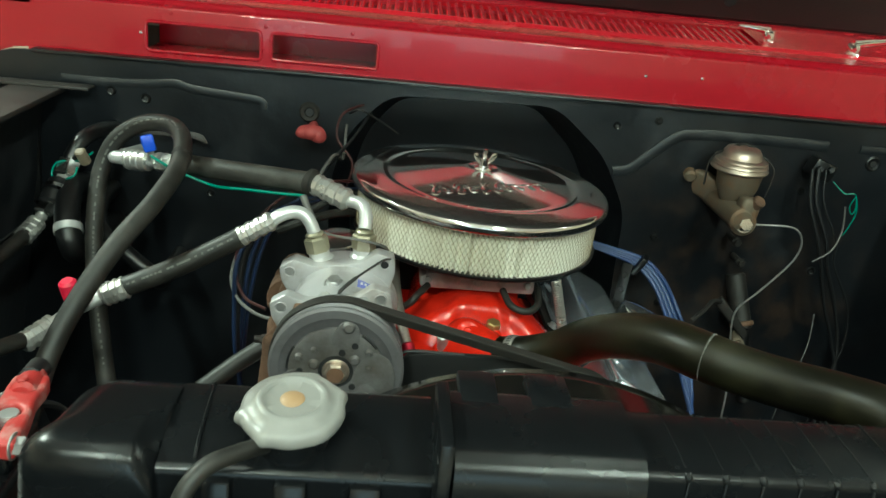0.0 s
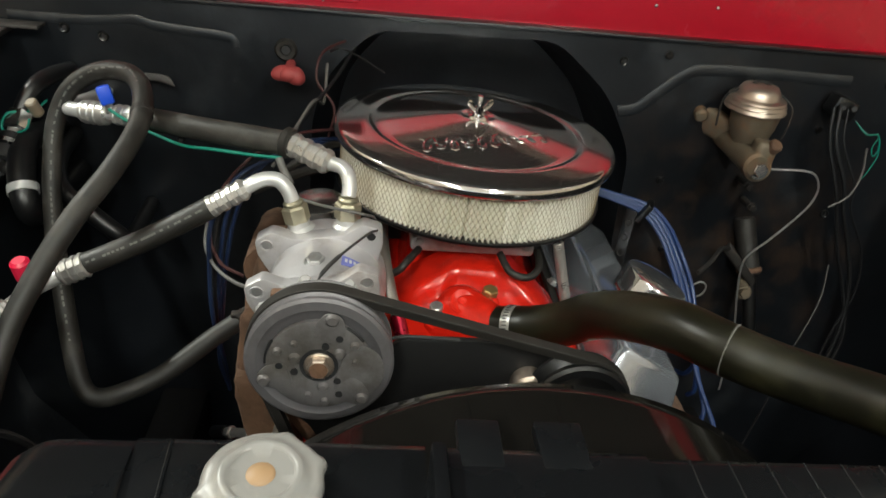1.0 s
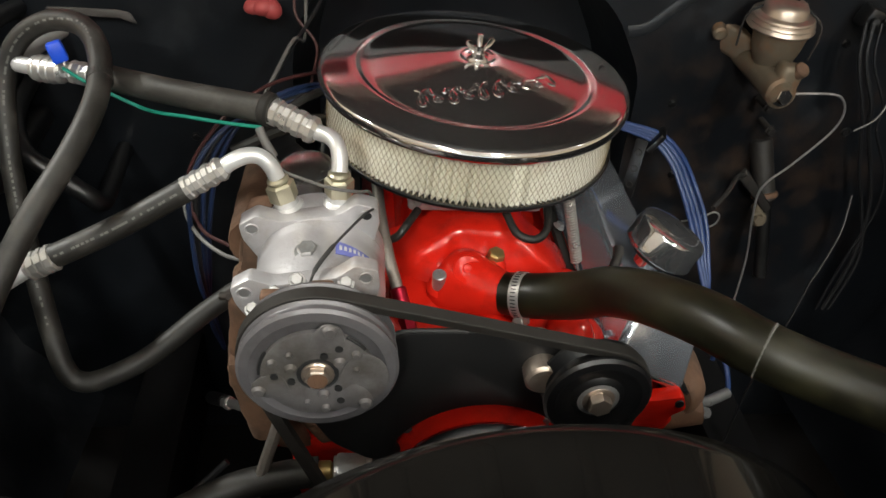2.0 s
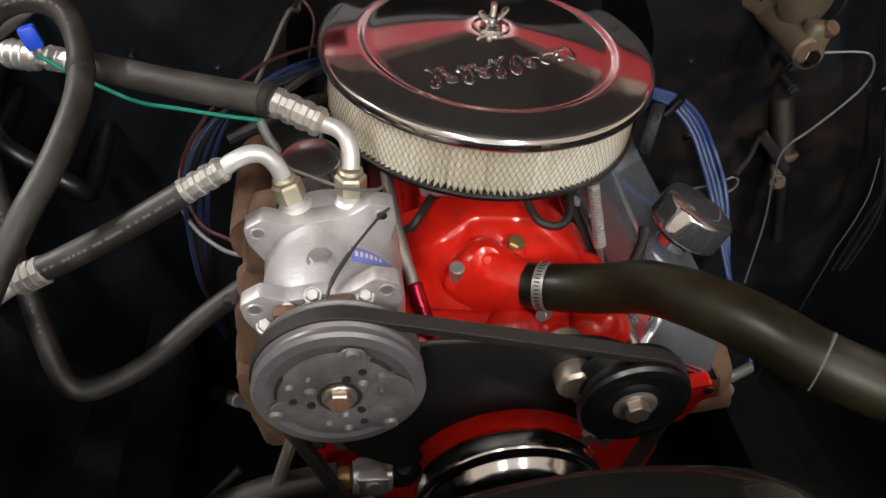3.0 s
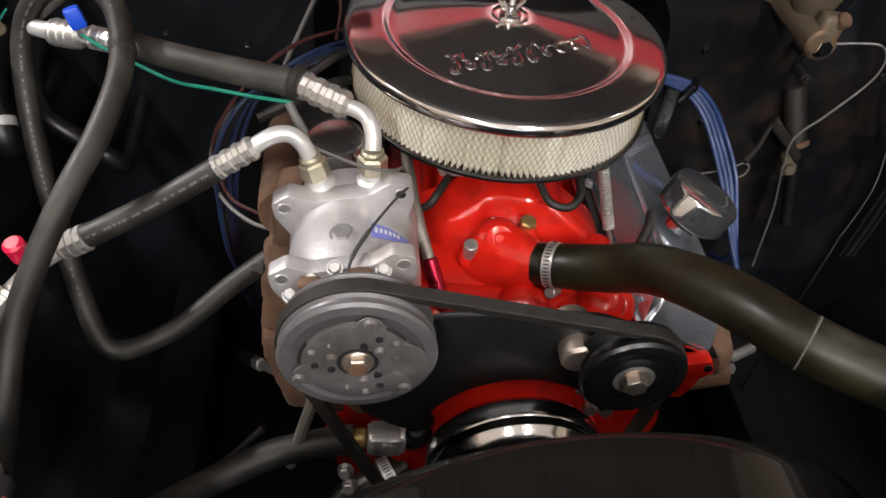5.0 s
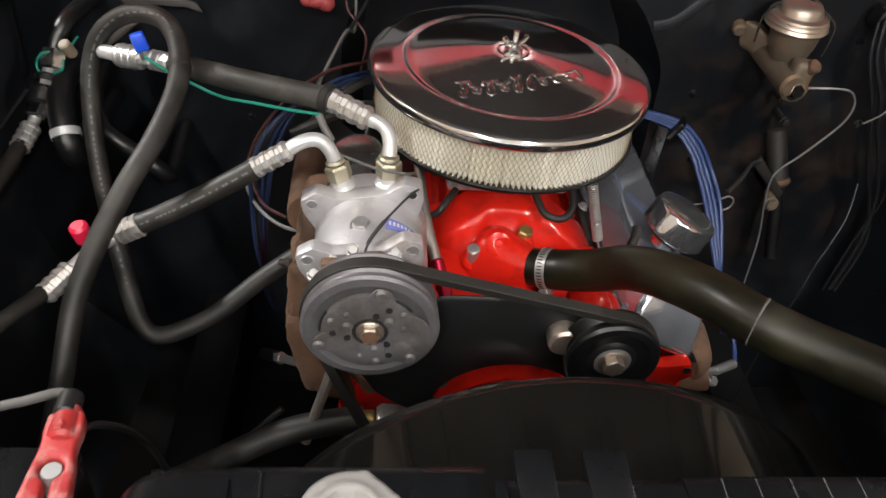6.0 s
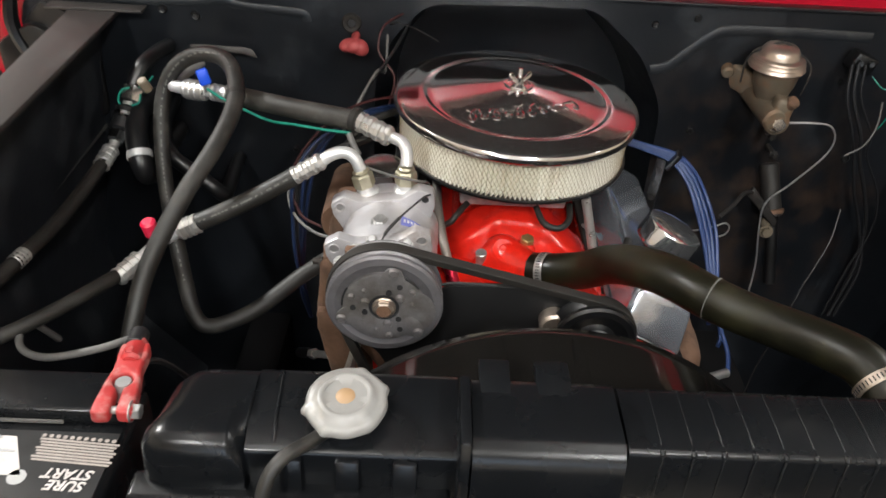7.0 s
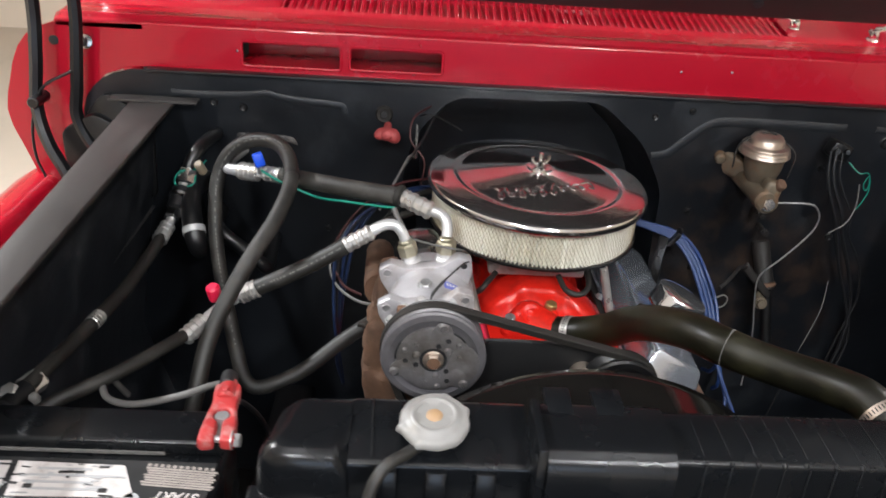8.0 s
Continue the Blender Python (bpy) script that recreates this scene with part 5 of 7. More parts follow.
part("slot", sweep(fresh(), [(m @ Vector((0.0452 * math.cos(radians(a)), 0.0452 * math.sin(radians(a)), 0.0425))) for a in range(36, 64, 6)], 0.0014, 6), SEAL_AND_HOLE_BLACK, hub)
part("slot", sweep(fresh(), [(m @ Vector((0.0455 * math.cos(radians(a)), 0.0455 * math.sin(radians(a)), 0.0415))) for a in range(150, 186, 6)], 0.0014, 6), SEAL_AND_HOLE_BLACK, hub)
p0 = m @ Vector((0, 0, 0.041))
d = (m @ Vector((0, 0, 1)) - m @ Vector((0, 0, 0))).normalized()
part("centre_bolt", hexagon(rod(fresh(), p0, p0 + d * 0.004, 0.0135, 20, 0.001), p0 + d * 0.003, p0 + d * 0.0095, 0.0108), OLD_GOLD, hub, "brassy hexagon centre bolt")
part("centre_dimple", rod(fresh(), p0 + d * 0.0093, p0 + d * 0.0101, 0.0082, 16, 0.0006), RUST, hub)
part("clutch_wire", sweep(fresh(), [(-0.166, -0.318, 1.102), (-0.161, -0.3, 1.106), (-0.149, -0.278, 1.11), (-0.135, -0.256, 1.113), (-0.12, -0.235, 1.116), (-0.112, -0.222, 1.113)], lambda s: 0.0013 if abs(s - 0.3) > 0.14 else 0.0021, 8), BRACE_GREY, cp)

# ---- belt, idler, bracket ----
BY = -0.345


def belt_path(circles, n=60):
    pts = [(cx + r * math.cos(2 * math.pi * i / n), cz + r * math.sin(2 * math.pi * i / n)) for cx, cz, r in circles for i in range(n)]
    pts = sorted(set(pts))
    def half(seq):
        out = []
        for p in seq:
            while len(out) > 1 and (out[-1][0] - out[-2][0]) * (p[1] - out[-2][1]) - (out[-1][1] - out[-2][1]) * (p[0] - out[-2][0]) <= 0:
                out.pop()
            out.append(p)
        return out[:-1]
    return half(pts) + half(pts[::-1])


core, band = fresh(), fresh()
core_rings, band_rings = [], []
loop = belt_path([(PX, PZ, 0.058), (0.086, 1.006, 0.041), (-0.005, 0.69, 0.075)])
k = len(loop)
for i in range(k):
    a, b = Vector(loop[i - 1]), Vector(loop[(i + 1) % k])
    tn = (b - a).normalized()
    nr = Vector((tn.y, -tn.x))
    p = Vector(loop[i])
    for bm, section, out in ((core, ((0, -0.0045), (0.0072, -0.0064), (0.0072, 0.0064), (0, 0.0045)), core_rings), (band, ((0.0072, -0.0068), (0.0089, -0.0068), (0.0095, -0.0061), (0.0095, 0.0061), (0.0089, 0.0068), (0.0072, 0.0068)), band_rings)):
        out.append([bm.verts.new((p.x + nr.x * o, BY + w, p.y + nr.y * o)) for o, w in section])
for bm, loops in ((core, core_rings), (band, band_rings)):
    for i in range(k):
        a, b = loops[i], loops[(i + 1) % k]
        for j in range(len(a)):
            bm.faces.new((a[j], a[(j + 1) % len(a)], b[(j + 1) % len(a)], b[j]))
db = thing("drive_belt", (-0.03, BY, 0.7), "worn black rubber drive belt over the compressor and idler pulleys", "drive belt")
part("core", core, BELT_RUBBER, db)
part("outer_band", band, BELT_RUBBER, db)

idl = thing("idler_pulley", (0.082, -0.35, 0.95), "glossy black idler pulley with a steel bolt", "idler pulley")
m = aim((0.086, -0.33, 1.006), (0.086, -1, 1.006)) @ Matrix.Diagonal((1.03, 1.03, 1, 1))
part("wheel", lathe(fresh(), [(0.01, 0.0), (0.043, 0.0), (0.047, 0.003), (0.047, 0.006), (0.039, 0.012), (0.039, 0.018), (0.047, 0.024), (0.0475, 0.028), (0.045, 0.031), (0.038, 0.0315), (0.034, 0.0285), (0.024, 0.027), (0.02, 0.03), (0.016, 0.031), (0.01, 0.03)], m, 56), SATIN_BLACK, idl)
part("bearing", lathe(fresh(), [(0.009, 0.029), (0.0155, 0.0315), (0.0185, 0.0305)], m, 32), ZINC, idl)
part("bolt", bolt(fresh(), (0.086, -0.36, 1.006), (0, -1, 0), 0.011, 0.009, turn=25), OLD_GOLD, idl)
part("spacer", rod(fresh(), (0.041, -0.34, 1.008), (0.041, -0.285, 1.01), 0.0175, 24, 0.003), OLD_GOLD, idl)

br = thing("accessory_bracket", (-0.04, -0.33, 0.93), "black steel plate bracket holding the compressor and idler", "bracket")
pts = [(-0.205, 1.0), (-0.15, 0.99), (-0.1, 1.035), (-0.085, 1.052), (0.005, 1.052), (0.06, 1.046), (0.125, 1.016), (0.132, 0.975), (0.105, 0.93)] + ring_outline(-0.003, 0.86, 0.098, 22, 152, 14) + [(-0.08, 0.888), (-0.096, 0.876), (-0.118, 0.884), (-0.15, 0.908), (-0.17, 0.945), (-0.2, 0.97)]
part("plate", prism(fresh(), rounded(pts, 0.01, 3), across(-0.322), 0.008, 0.002), BRACKET_BLACK, br)
part("edge_rib", sweep(fresh(), [(-0.1, -0.321, 1.047), (-0.085, -0.321, 1.0535), (-0.05, -0.321, 1.0535), (-0.03, -0.321, 1.0525)], 0.0018, 8), BRACE_GREY, br)
part("saddle", box(fresh(), (CX, -0.27, 0.985), (0.07, 0.11, 0.012), 0.003), SATIN_BLACK, br)
part("arm", hull_block(fresh(), [(-0.21, -0.31, 0.97), (-0.16, -0.31, 0.96), (-0.13, -0.31, 0.9), (-0.16, -0.31, 0.89)], [(-0.21, -0.2, 0.97), (-0.16, -0.2, 0.96), (-0.13, -0.2, 0.9), (-0.16, -0.2, 0.89)], 0.004), RUST, br)

# ---- water pump with its chrome pulley ----
wp = thing("water_pump", (-0.005, -0.3, 0.8), "red painted water pump with a chrome pulley", "water pump")
bm = fresh()
lathe(bm, [(0, 0.0), (0.075, 0.0), (0.085, 0.006), (0.085, 0.02), (0.06, 0.03), (0.04, 0.045), (0, 0.05)], aim((-0.003, -0.285, 0.862), (-0.003, -1, 0.862)), 40)
for s in (-1, 1):
    sweep(bm, [(s * 0.05 - 0.005, -0.295, 0.84), (s * 0.075 - 0.005, -0.285, 0.8), (s * 0.085 - 0.005, -0.275, 0.76)], 0.028, 14)
    box(bm, (s * 0.078 - 0.005, -0.285, 0.79), (0.05, 0.03, 0.09), 0.012, (0, s * 15, 0), 3)
box(bm, (-0.1, -0.285, 0.78), (0.05, 0.04, 0.06), 0.014, seg=3)
prism(bm, rounded(ring_outline(-0.003, 0.85, 0.089, -20, 200, 18), 0.004), across(-0.3), 0.02, 0.004)
part("casting", roughen(bm, 0.0012, 40), ENGINE_RED, wp)
for a in (35, 62, 90, 118, 150):
    x, z = -0.005 + 0.082 * math.cos(radians(a)), 0.865 + 0.082 * math.sin(radians(a))
    part("bolt", bolt(fresh(), (x, -0.3, z), (0, -1, 0), 0.006, 0.005), ENGINE_RED if 50 < a < 130 else ZINC, wp)
m = aim((-0.003, -0.335, 0.866), (-0.003, -1, 0.866))
part("pulley", lathe(fresh(), [(0.02, 0.0), (0.083, 0.0), (0.0875, 0.003), (0.0895, 0.009), (0.0895, 0.02), (0.0888, 0.024), (0.0872, 0.0258), (0.0852, 0.0262), (0.0836, 0.0258), (0.082, 0.0262), (0.08, 0.0285), (0.0775, 0.034), (0.0745, 0.039), (0.07, 0.0435), (0.063, 0.0475), (0.053, 0.0508), (0.042, 0.0528), (0.028, 0.054), (0, 0.0545)], m, 96), SOFT_CHROME, wp, "polished chrome pulley", smooth=45)
bl = thing("engine_bolt", (0.085, -0.3, 0.885), "bare steel bolt heads on the red front cover", "bolt")
for x, z in ((0.08, 0.885), (0.098, 0.882)):
    part("head", bolt(fresh(), (x, -0.302, z), (0, -1, 0.3), 0.0075, 0.01), ZINC, bl)

# ---- upper radiator hose ----
rh = thing("radiator_hose", (0.15, -0.36, 1.05), "thick black rubber upper radiator hose with steel clamps", "radiator hose")
HP = [(0.028, -0.1905, 0.985), (0.043, -0.198, 0.989), (0.067, -0.212, 0.999), (0.091, -0.234, 1.019), (0.113, -0.268, 1.053), (0.133, -0.315, 1.084), (0.155, -0.367, 1.108), (0.18, -0.408, 1.1155), (0.21, -0.433, 1.1158), (0.24, -0.458, 1.1187), (0.268, -0.488, 1.1255), (0.289, -0.52, 1.131), (0.3, -0.55, 1.122), (0.306, -0.58, 1.1)]
part("hose", sweep(fresh(), HP, lambda s: 0.0242 - 0.0016 * max(0, 1 - s / 0.16) - 0.0019 * max(0, min(1, (s - 0.42) / 0.22)) - 0.0006 * max(0, (s - 0.8) / 0.2), 28, 8), SMOOTH_RUBBER, rh)
part("seam", lathe(fresh(), [(0.0228, -0.0016), (0.0238, 0), (0.0228, 0.0016)], aim((0.183, -0.411, 1.1158), (0.193, -0.4193, 1.1158)), 32), HOSE_INK, rh, "pale worn seam ring")


def hose_clamp(parent, p, d, r, w=0.012, screw=(0, -1, 0), mat=CRIMP_STEEL):
    p, d = Vector(p), Vector(d).normalized()
    c = part("clamp", lathe(fresh(), [(r + 0.0004, -w / 2), (r + 0.0016, -w / 2), (r + 0.0016, w / 2), (r + 0.0004, w / 2)], aim(p, p + d), 32, True), mat, parent, "worm-drive hose clamp")
    s = Vector(screw)
    s = (s - d * s.dot(d)).normalized()
    q = p + s * (r + 0.005)
    t = d.cross(s)
    part("screw_housing", rod(fresh(), q - t * 0.009, q + t * 0.005, 0.0062, 14, 0.001), CRIMP_STEEL, c)
    part("screw_head", hexagon(fresh(), q + t * 0.005, q + t * 0.013, 0.0062, 0.001), ZINC, c)
    slots = fresh()
    for k in range(35):
        a = radians(25 + 9 * k)
        v = s * math.cos(a) + t * math.sin(a)
        join(slots, box(fresh(), (0, 0, 0), (0.0012, w * 0.5, 0.0006)), Matrix.Translation(p + v * (r + 0.0017)) @ Matrix((v.cross(d), d, v)).transposed().to_4x4())
    part("band_slots", slots, SEAL_AND_HOLE_BLACK, c)


hose_clamp(rh, (0.046, -0.2, 0.99), (0.03, -0.018, 0.011), 0.0231, 0.011, (0, -0.7, -1))
hose_clamp(rh, (0.297, -0.54, 1.1255), (0.01, -0.03, -0.008), 0.0218, 0.01, (0.4, 0.2, 1), OLD_GOLD)

# ---- radiator, shroud, cap ----
rd = thing("radiator", (0.02, -0.67, 0.55), "radiator with a ribbed black plastic top tank", "radiator")


def tank_profile(top, front, back, soft, fall=0.0):
    """The tank cut across: upright back, flat top falling a little, an edge of its own softness, front leaning out."""
    edge = top - fall
    return [(back, 1.06), (back, top - 0.011), (back - 0.003, top - 0.003), (back - 0.01, top), (front + 0.024, top - 0.35 * fall), (front + soft, edge), (front + 0.55 * soft, edge - 0.13 * soft), (front + 0.2 * soft, edge - 0.42 * soft), (front + 0.03 * soft, edge - 0.8 * soft), (front, edge - 1.2 * soft), (front - 0.002, 1.13), (front - 0.004, 1.06)]


def tank_section(x0, x1, prof, name="tank_section"):
    t = extrude_x(fresh(), prof, x0, x1, 1)
    for x in (x0, x1):
        t.faces.new([v for v in t.verts if abs(v.co.x - x) < 1e-7])
    bmesh.ops.recalc_face_normals(t, faces=t.faces)
    return part(name, t, BLACK_PLASTIC, rd, smooth=50)


# rounded end on the passenger side, higher than the stretch beside it, its front corner cut off
rings = []
bm = fresh()
for y, e in ((-0.604, 0.016), (-0.6065, 0.007), (-0.612, 0.002), (-0.62, 0), (-0.65, 0), (-0.668, 0.0), (-0.676, 0.0008), (-0.6815, 0.0026), (-0.6855, 0.0062), (-0.688, 0.012), (-0.689, 0.02)):
    lean = min(0.01, (-0.604 - y) * 0.15)
    cut = max(0.0, min(1.0, (-0.652 - y) / 0.02))
    xl, zt, r = -0.301 - lean + e * 1.3, 1.1818 + 0.0027 * cut - e * 0.9, 0.021 + 0.006 * (1 - cut)
    arc = [(xl + r - r * math.cos(radians(a)), zt - r + r * math.sin(radians(a))) for a in range(0, 91, 10)]
    pts = [(xl - 0.006, 1.05), (xl - 0.004, 1.12)] + arc + [(-0.2495, zt), (-0.246, zt - 0.0012 * cut), (-0.238, zt - 0.014 * cut), (-0.2365, zt - 0.0175 * cut), (-0.235, 1.12), (-0.234, 1.05)]
    rings.append([bm.verts.new((x, y, z)) for x, z in pts])
for a, b in zip(rings, rings[1:]):
    for k in range(len(a) - 1):
        bm.faces.new((a[k], a[k + 1], b[k + 1], b[k]))
bm.faces.new(rings[0])
bm.faces.new(rings[-1])
bmesh.ops.recalc_face_normals(bm, faces=bm.faces)
part("tank_end", bm, BLACK_PLASTIC, rd, "rounded end of the black plastic tank", smooth=50)
tank_section(-0.2365, -0.085, tank_profile(1.181, -0.68, -0.604, 0.005, 0.011))
part("tank_seam", sweep(fresh(), [(-0.2185, -0.611, 1.1808), (-0.217, -0.655, 1.1775), (-0.2165, -0.673, 1.171)], 0.0012, 6, 3), BLACK_PLASTIC, rd)
for x0, x1 in ((-0.211, -0.195), (-0.172, -0.154), (-0.131, -0.113)):
    bm = fresh()
    hull_block(bm, [(x0, -0.697, 1.1), (x1, -0.697, 1.1), (x1, -0.67, 1.1), (x0, -0.67, 1.1)], [(x0, -0.685, 1.165), (x1, -0.685, 1.165), (x1, -0.67, 1.165), (x0, -0.67, 1.165)], 0.0025, 2)
    part("rib", bm, BLACK_PLASTIC, rd)
part("tank_flange", box(fresh(), (-0.204, -0.686, 1.131), (0.232, 0.026, 0.012), 0.004, seg=3), BLACK_PLASTIC, rd)
tank_section(-0.076, 0.0285, tank_profile(1.2, -0.701, -0.626, 0.016), "bracket_plate")
for x0, x1 in ((-0.07, -0.047), (-0.028, -0.002)):
    part("tab", box(fresh(), ((x0 + x1) / 2, -0.627, 1.1965), (x1 - x0, 0.036, 0.0075), 0.0012), BLACK_PLASTIC, rd)
part("bracket_end", box(fresh(), (-0.081, -0.668, 1.165), (0.008, 0.066, 0.085), 0.002), BLACK_PLASTIC, rd)
part("clip", box(fresh(), (-0.0815, -0.694, 1.197), (0.005, 0.012, 0.011), 0.002, (0, 20, 0)), CRIMP_STEEL, rd)
tank_section(0.027, 0.038, tank_profile(1.165, -0.66, -0.62, 0.004), "gap_filler")
tank_section(0.0365, 0.36, tank_profile(1.184, -0.679, -0.612, 0.0045, 0.003))
for i in range(14):
    x = 0.0605 + i * 0.0221
    part("rib", sweep(fresh(), [(x, -0.618, 1.1838), (x, -0.65, 1.1831), (x, -0.671, 1.1815)], 0.0006, 6, 3), BLACK_PLASTIC, rd)
    part("rib_knob", box(fresh(), (x, -0.6765, 1.1785), (0.005, 0.0065, 0.0065), 0.0025, (30, 0, 0), 4), BLACK_PLASTIC, rd)
    part("rib_groove", box(fresh(), (x, -0.6805, 1.142), (0.0014, 0.0014, 0.07), 0.0004, (-1.5, 0, 0)), SATIN_BLACK, rd)
part("seam_rail", box(fresh(), (0.03, -0.7, 1.065), (0.66, 0.02, 0.012), 0.003), SATIN_BLACK, rd)
part("core", box(fresh(), (0.03, -0.67, 0.79), (0.64, 0.05, 0.54), 0.004), SATIN_BLACK, rd, "dark finned radiator core")
for s, x in ((-1, -0.3), (1, 0.36)):
    part("side_channel", box(fresh(), (x, -0.67, 0.82), (0.02, 0.07, 0.6), 0.004), SATIN_BLACK, rd)
part("inlet_neck", rod(fresh(), (0.302, -0.56, 1.117), (0.31, -0.64, 1.06), 0.021, 22, 0.003), BLACK_PLASTIC, rd)
neck = part("filler_neck", lathe(fresh(), [(0, 0), (0.022, 0), (0.022, 0.016), (0.028, 0.018), (0.028, 0.022), (0, 0.022)], pose(-0.166, -0.653, 1.168), 28), BLACK_PLASTIC, rd)
CM = pose(-0.166, -0.653, 1.19, 8, -2, 0)
bm = lathe(fresh(), [(0, 0.0105), (0.009, 0.011), (0.0155, 0.0113), (0.0165, 0.0128), (0.0185, 0.0132), (0.0205, 0.012), (0.0225, 0.0095), (0.0255, 0.0087), (0.0275, 0.008), (0.0292, 0.006), (0.0298, 0.002), (0.029, 0.0), (0.028, -0.001), (0, -0.001)], Matrix(), 84)
for v in bm.verts:
    r, a = math.hypot(v.co.x, v.co.y), math.degrees(math.atan2(v.co.y, v.co.x))
    grow = sum(w * math.exp(-((a - c) / s) ** 2) for c, s, w in ((22, 7, 0.1), (72, 8, 0.07), (-165, 6, 0.12), (-118, 7, 0.08), (-45, 14, 0.03), (135, 20, 0.02)))
    grow = 1 + grow * max(0, (r - 0.022) / 0.008)
    v.co.x, v.co.y = v.co.x * grow, v.co.y * grow
bmesh.ops.transform(bm, matrix=CM, verts=bm.verts)
cap = part("radiator_cap", roughen(bm, 0.0006, 120), CAP_PLASTIC, rd, "milky white plastic radiator cap", smooth=50)
part("button", lathe(fresh(), [(0, 0.0127), (0.0055, 0.0123), (0.007, 0.011), (0.007, 0.0095)], CM, 28), CAP_CENTRE, cap, "brown centre button")
of = single("overflow_hose", sweep(fresh(), [(-0.176, -0.665, 1.178), (-0.19, -0.688, 1.187), (-0.205, -0.703, 1.187), (-0.215, -0.713, 1.172), (-0.219, -0.715, 1.14), (-0.22, -0.715, 1.06), (-0.22, -0.71, 0.95)], 0.005, 12), HOSE_RUBBER, "thin black rubber overflow hose from the radiator neck", "overflow hose")

sh = thing("fan_shroud", (0.015, -0.55, 0.6), "black moulded plastic fan shroud behind the radiator", "fan shroud")
bm = fresh()
prof = [(0.275, -0.63), (0.272, -0.6), (0.268, -0.55), (0.2655, -0.515), (0.265, -0.502), (0.2625, -0.5), (0.261, -0.505), (0.262, -0.52), (0.267, -0.62)]
n = 96
cols = []
for i in range(n + 1):
    a = radians(-20 + 220 * i / n)
    cols.append([bm.verts.new((0.009 + r * math.cos(a), y, 0.879 + r * math.sin(a))) for r, y in prof])
for a, b in zip(cols, cols[1:]):
    for i in range(len(prof) - 1):
        bm.faces.new((a[i], a[i + 1], b[i + 1], b[i]))
part("barrel", bm, SHROUD_PLASTIC, sh, smooth=50)
part("face", prism(fresh(), [(-0.3, 0.56), (-0.3, 1.17)] + [(0.35, 1.17), (0.35, 0.56), (0.26, 0.56)] + ring_outline(0.009, 0.879, 0.267, -50, 230, 40) + [(-0.26, 0.56)], across(-0.632), 0.005), BLACK_PLASTIC, sh)

# ---- refrigerant hoses ----
def crimp(parent, p, q, r=0.0125):
    """A crimped hose ferrule from p to q, with pressed rings and flats."""
    p, q = Vector(p), Vector(q)
    h = (q - p).length
    prof = [(0.0, 0), (r * 0.8, 0), (r, 0.002)]
    for k in range(3):
        a = h * (0.16 + 0.26 * k)
        prof += [(r, a), (r * 0.9, a + h * 0.03), (r * 0.9, a + h * 0.12), (r, a + h * 0.15)]
    prof += [(r, h - 0.004), (r * 0.75, h), (0, h)]
    c = part("ferrule", lathe(fresh(), prof, aim(p, q), 10), CRIMP_STEEL, parent, "crimped bright ferrule", smooth=25)
    return c


def ink_marks(parent, pts, r, every=0.012, size=0.006, side=(0, -0.5, 1)):
    """Worn printed marks along a hose: plain bars."""
    bm = fresh()
    line = spline(pts, 10)
    dist, nxt = 0.0, 0.01
    for a, b in zip(line, line[1:]):
        dist += (b - a).length
        if dist > nxt:
            nxt += every * random.uniform(0.5, 1.6)
            d = (b - a).normalized()
            s = Vector(side)
            s = (s - d * s.dot(d)).normalized()
            c = a + s * (r + 0.0001)
            m = Matrix.Translation(c) @ Matrix((d, s.cross(d), s)).transposed().to_4x4()
            box(bm, (0, 0, 0), (size * random.uniform(0.4, 1), 0.0022, 0.0005), 0, (0, 0, 0))
            bm.verts.ensure_lookup_table()
            bmesh.ops.transform(bm, matrix=m, verts=bm.verts[-8:])
    return part("faded_print", bm, HOSE_INK, parent)


suction = thing("suction_hose", (-0.32, -0.1, 1.13), "fat black refrigerant hose with crimped ferrules", "hose")
P = [(-0.392, -0.035, 1.148), (-0.35, -0.064, 1.154), (-0.3, -0.095, 1.16), (-0.25, -0.121, 1.165), (-0.204, -0.142, 1.168)]
part("hose", sweep(fresh(), P, 0.0132, 18), DUSTY_RUBBER, suction)
crimp(suction, (-0.207, -0.14, 1.168), (-0.164, -0.158, 1.1555), 0.0138)
part("collar", rod(fresh(), (-0.215, -0.137, 1.169), (-0.206, -0.141, 1.168), 0.0165, 16, 0.002), BELT_RUBBER, suction)
crimp(suction, (-0.385, -0.04, 1.148), (-0.424, -0.018, 1.143), 0.0125)
part("union", rod(fresh(), (-0.42, -0.02, 1.143), (-0.44, -0.012, 1.141), 0.007, 16), BARE_ALUMINIUM, suction)
part("fitting", rod(fresh(), (-0.432, -0.014, 1.141), (-0.468, 0.0, 1.138), 0.0135, 18, 0.003), CRIMP_STEEL, suction)
for k in range(3):
    part("ring", lathe(fresh(), [(0.0136, -0.0015), (0.0148, 0), (0.0136, 0.0015)], aim(Vector((-0.438, -0.012, 1.1405)).lerp(Vector((-0.466, 0, 1.138)), 0.2 + 0.3 * k), (-0.5, 0.015, 1.135)), 20), CRIMP_STEEL, suction)
part("elbow", sweep(fresh(), [(-0.466, 0.0, 1.138), (-0.49, 0.015, 1.135), (-0.505, 0.05, 1.125), (-0.505, 0.12, 1.11), (-0.5, 0.19, 1.1)], 0.009, 12), BARE_ALUMINIUM, suction)
part("blue_cap", box(fresh(), (-0.43, -0.028, 1.169), (0.016, 0.012, 0.022), 0.003, (-10, -14, 20)), BLUE_TAPE, suction, "bright blue plastic service cap")
part("valve_stem", rod(fresh(), (-0.43, -0.02, 1.146), (-0.429, -0.026, 1.162), 0.005, 12), CRIMP_STEEL, suction)
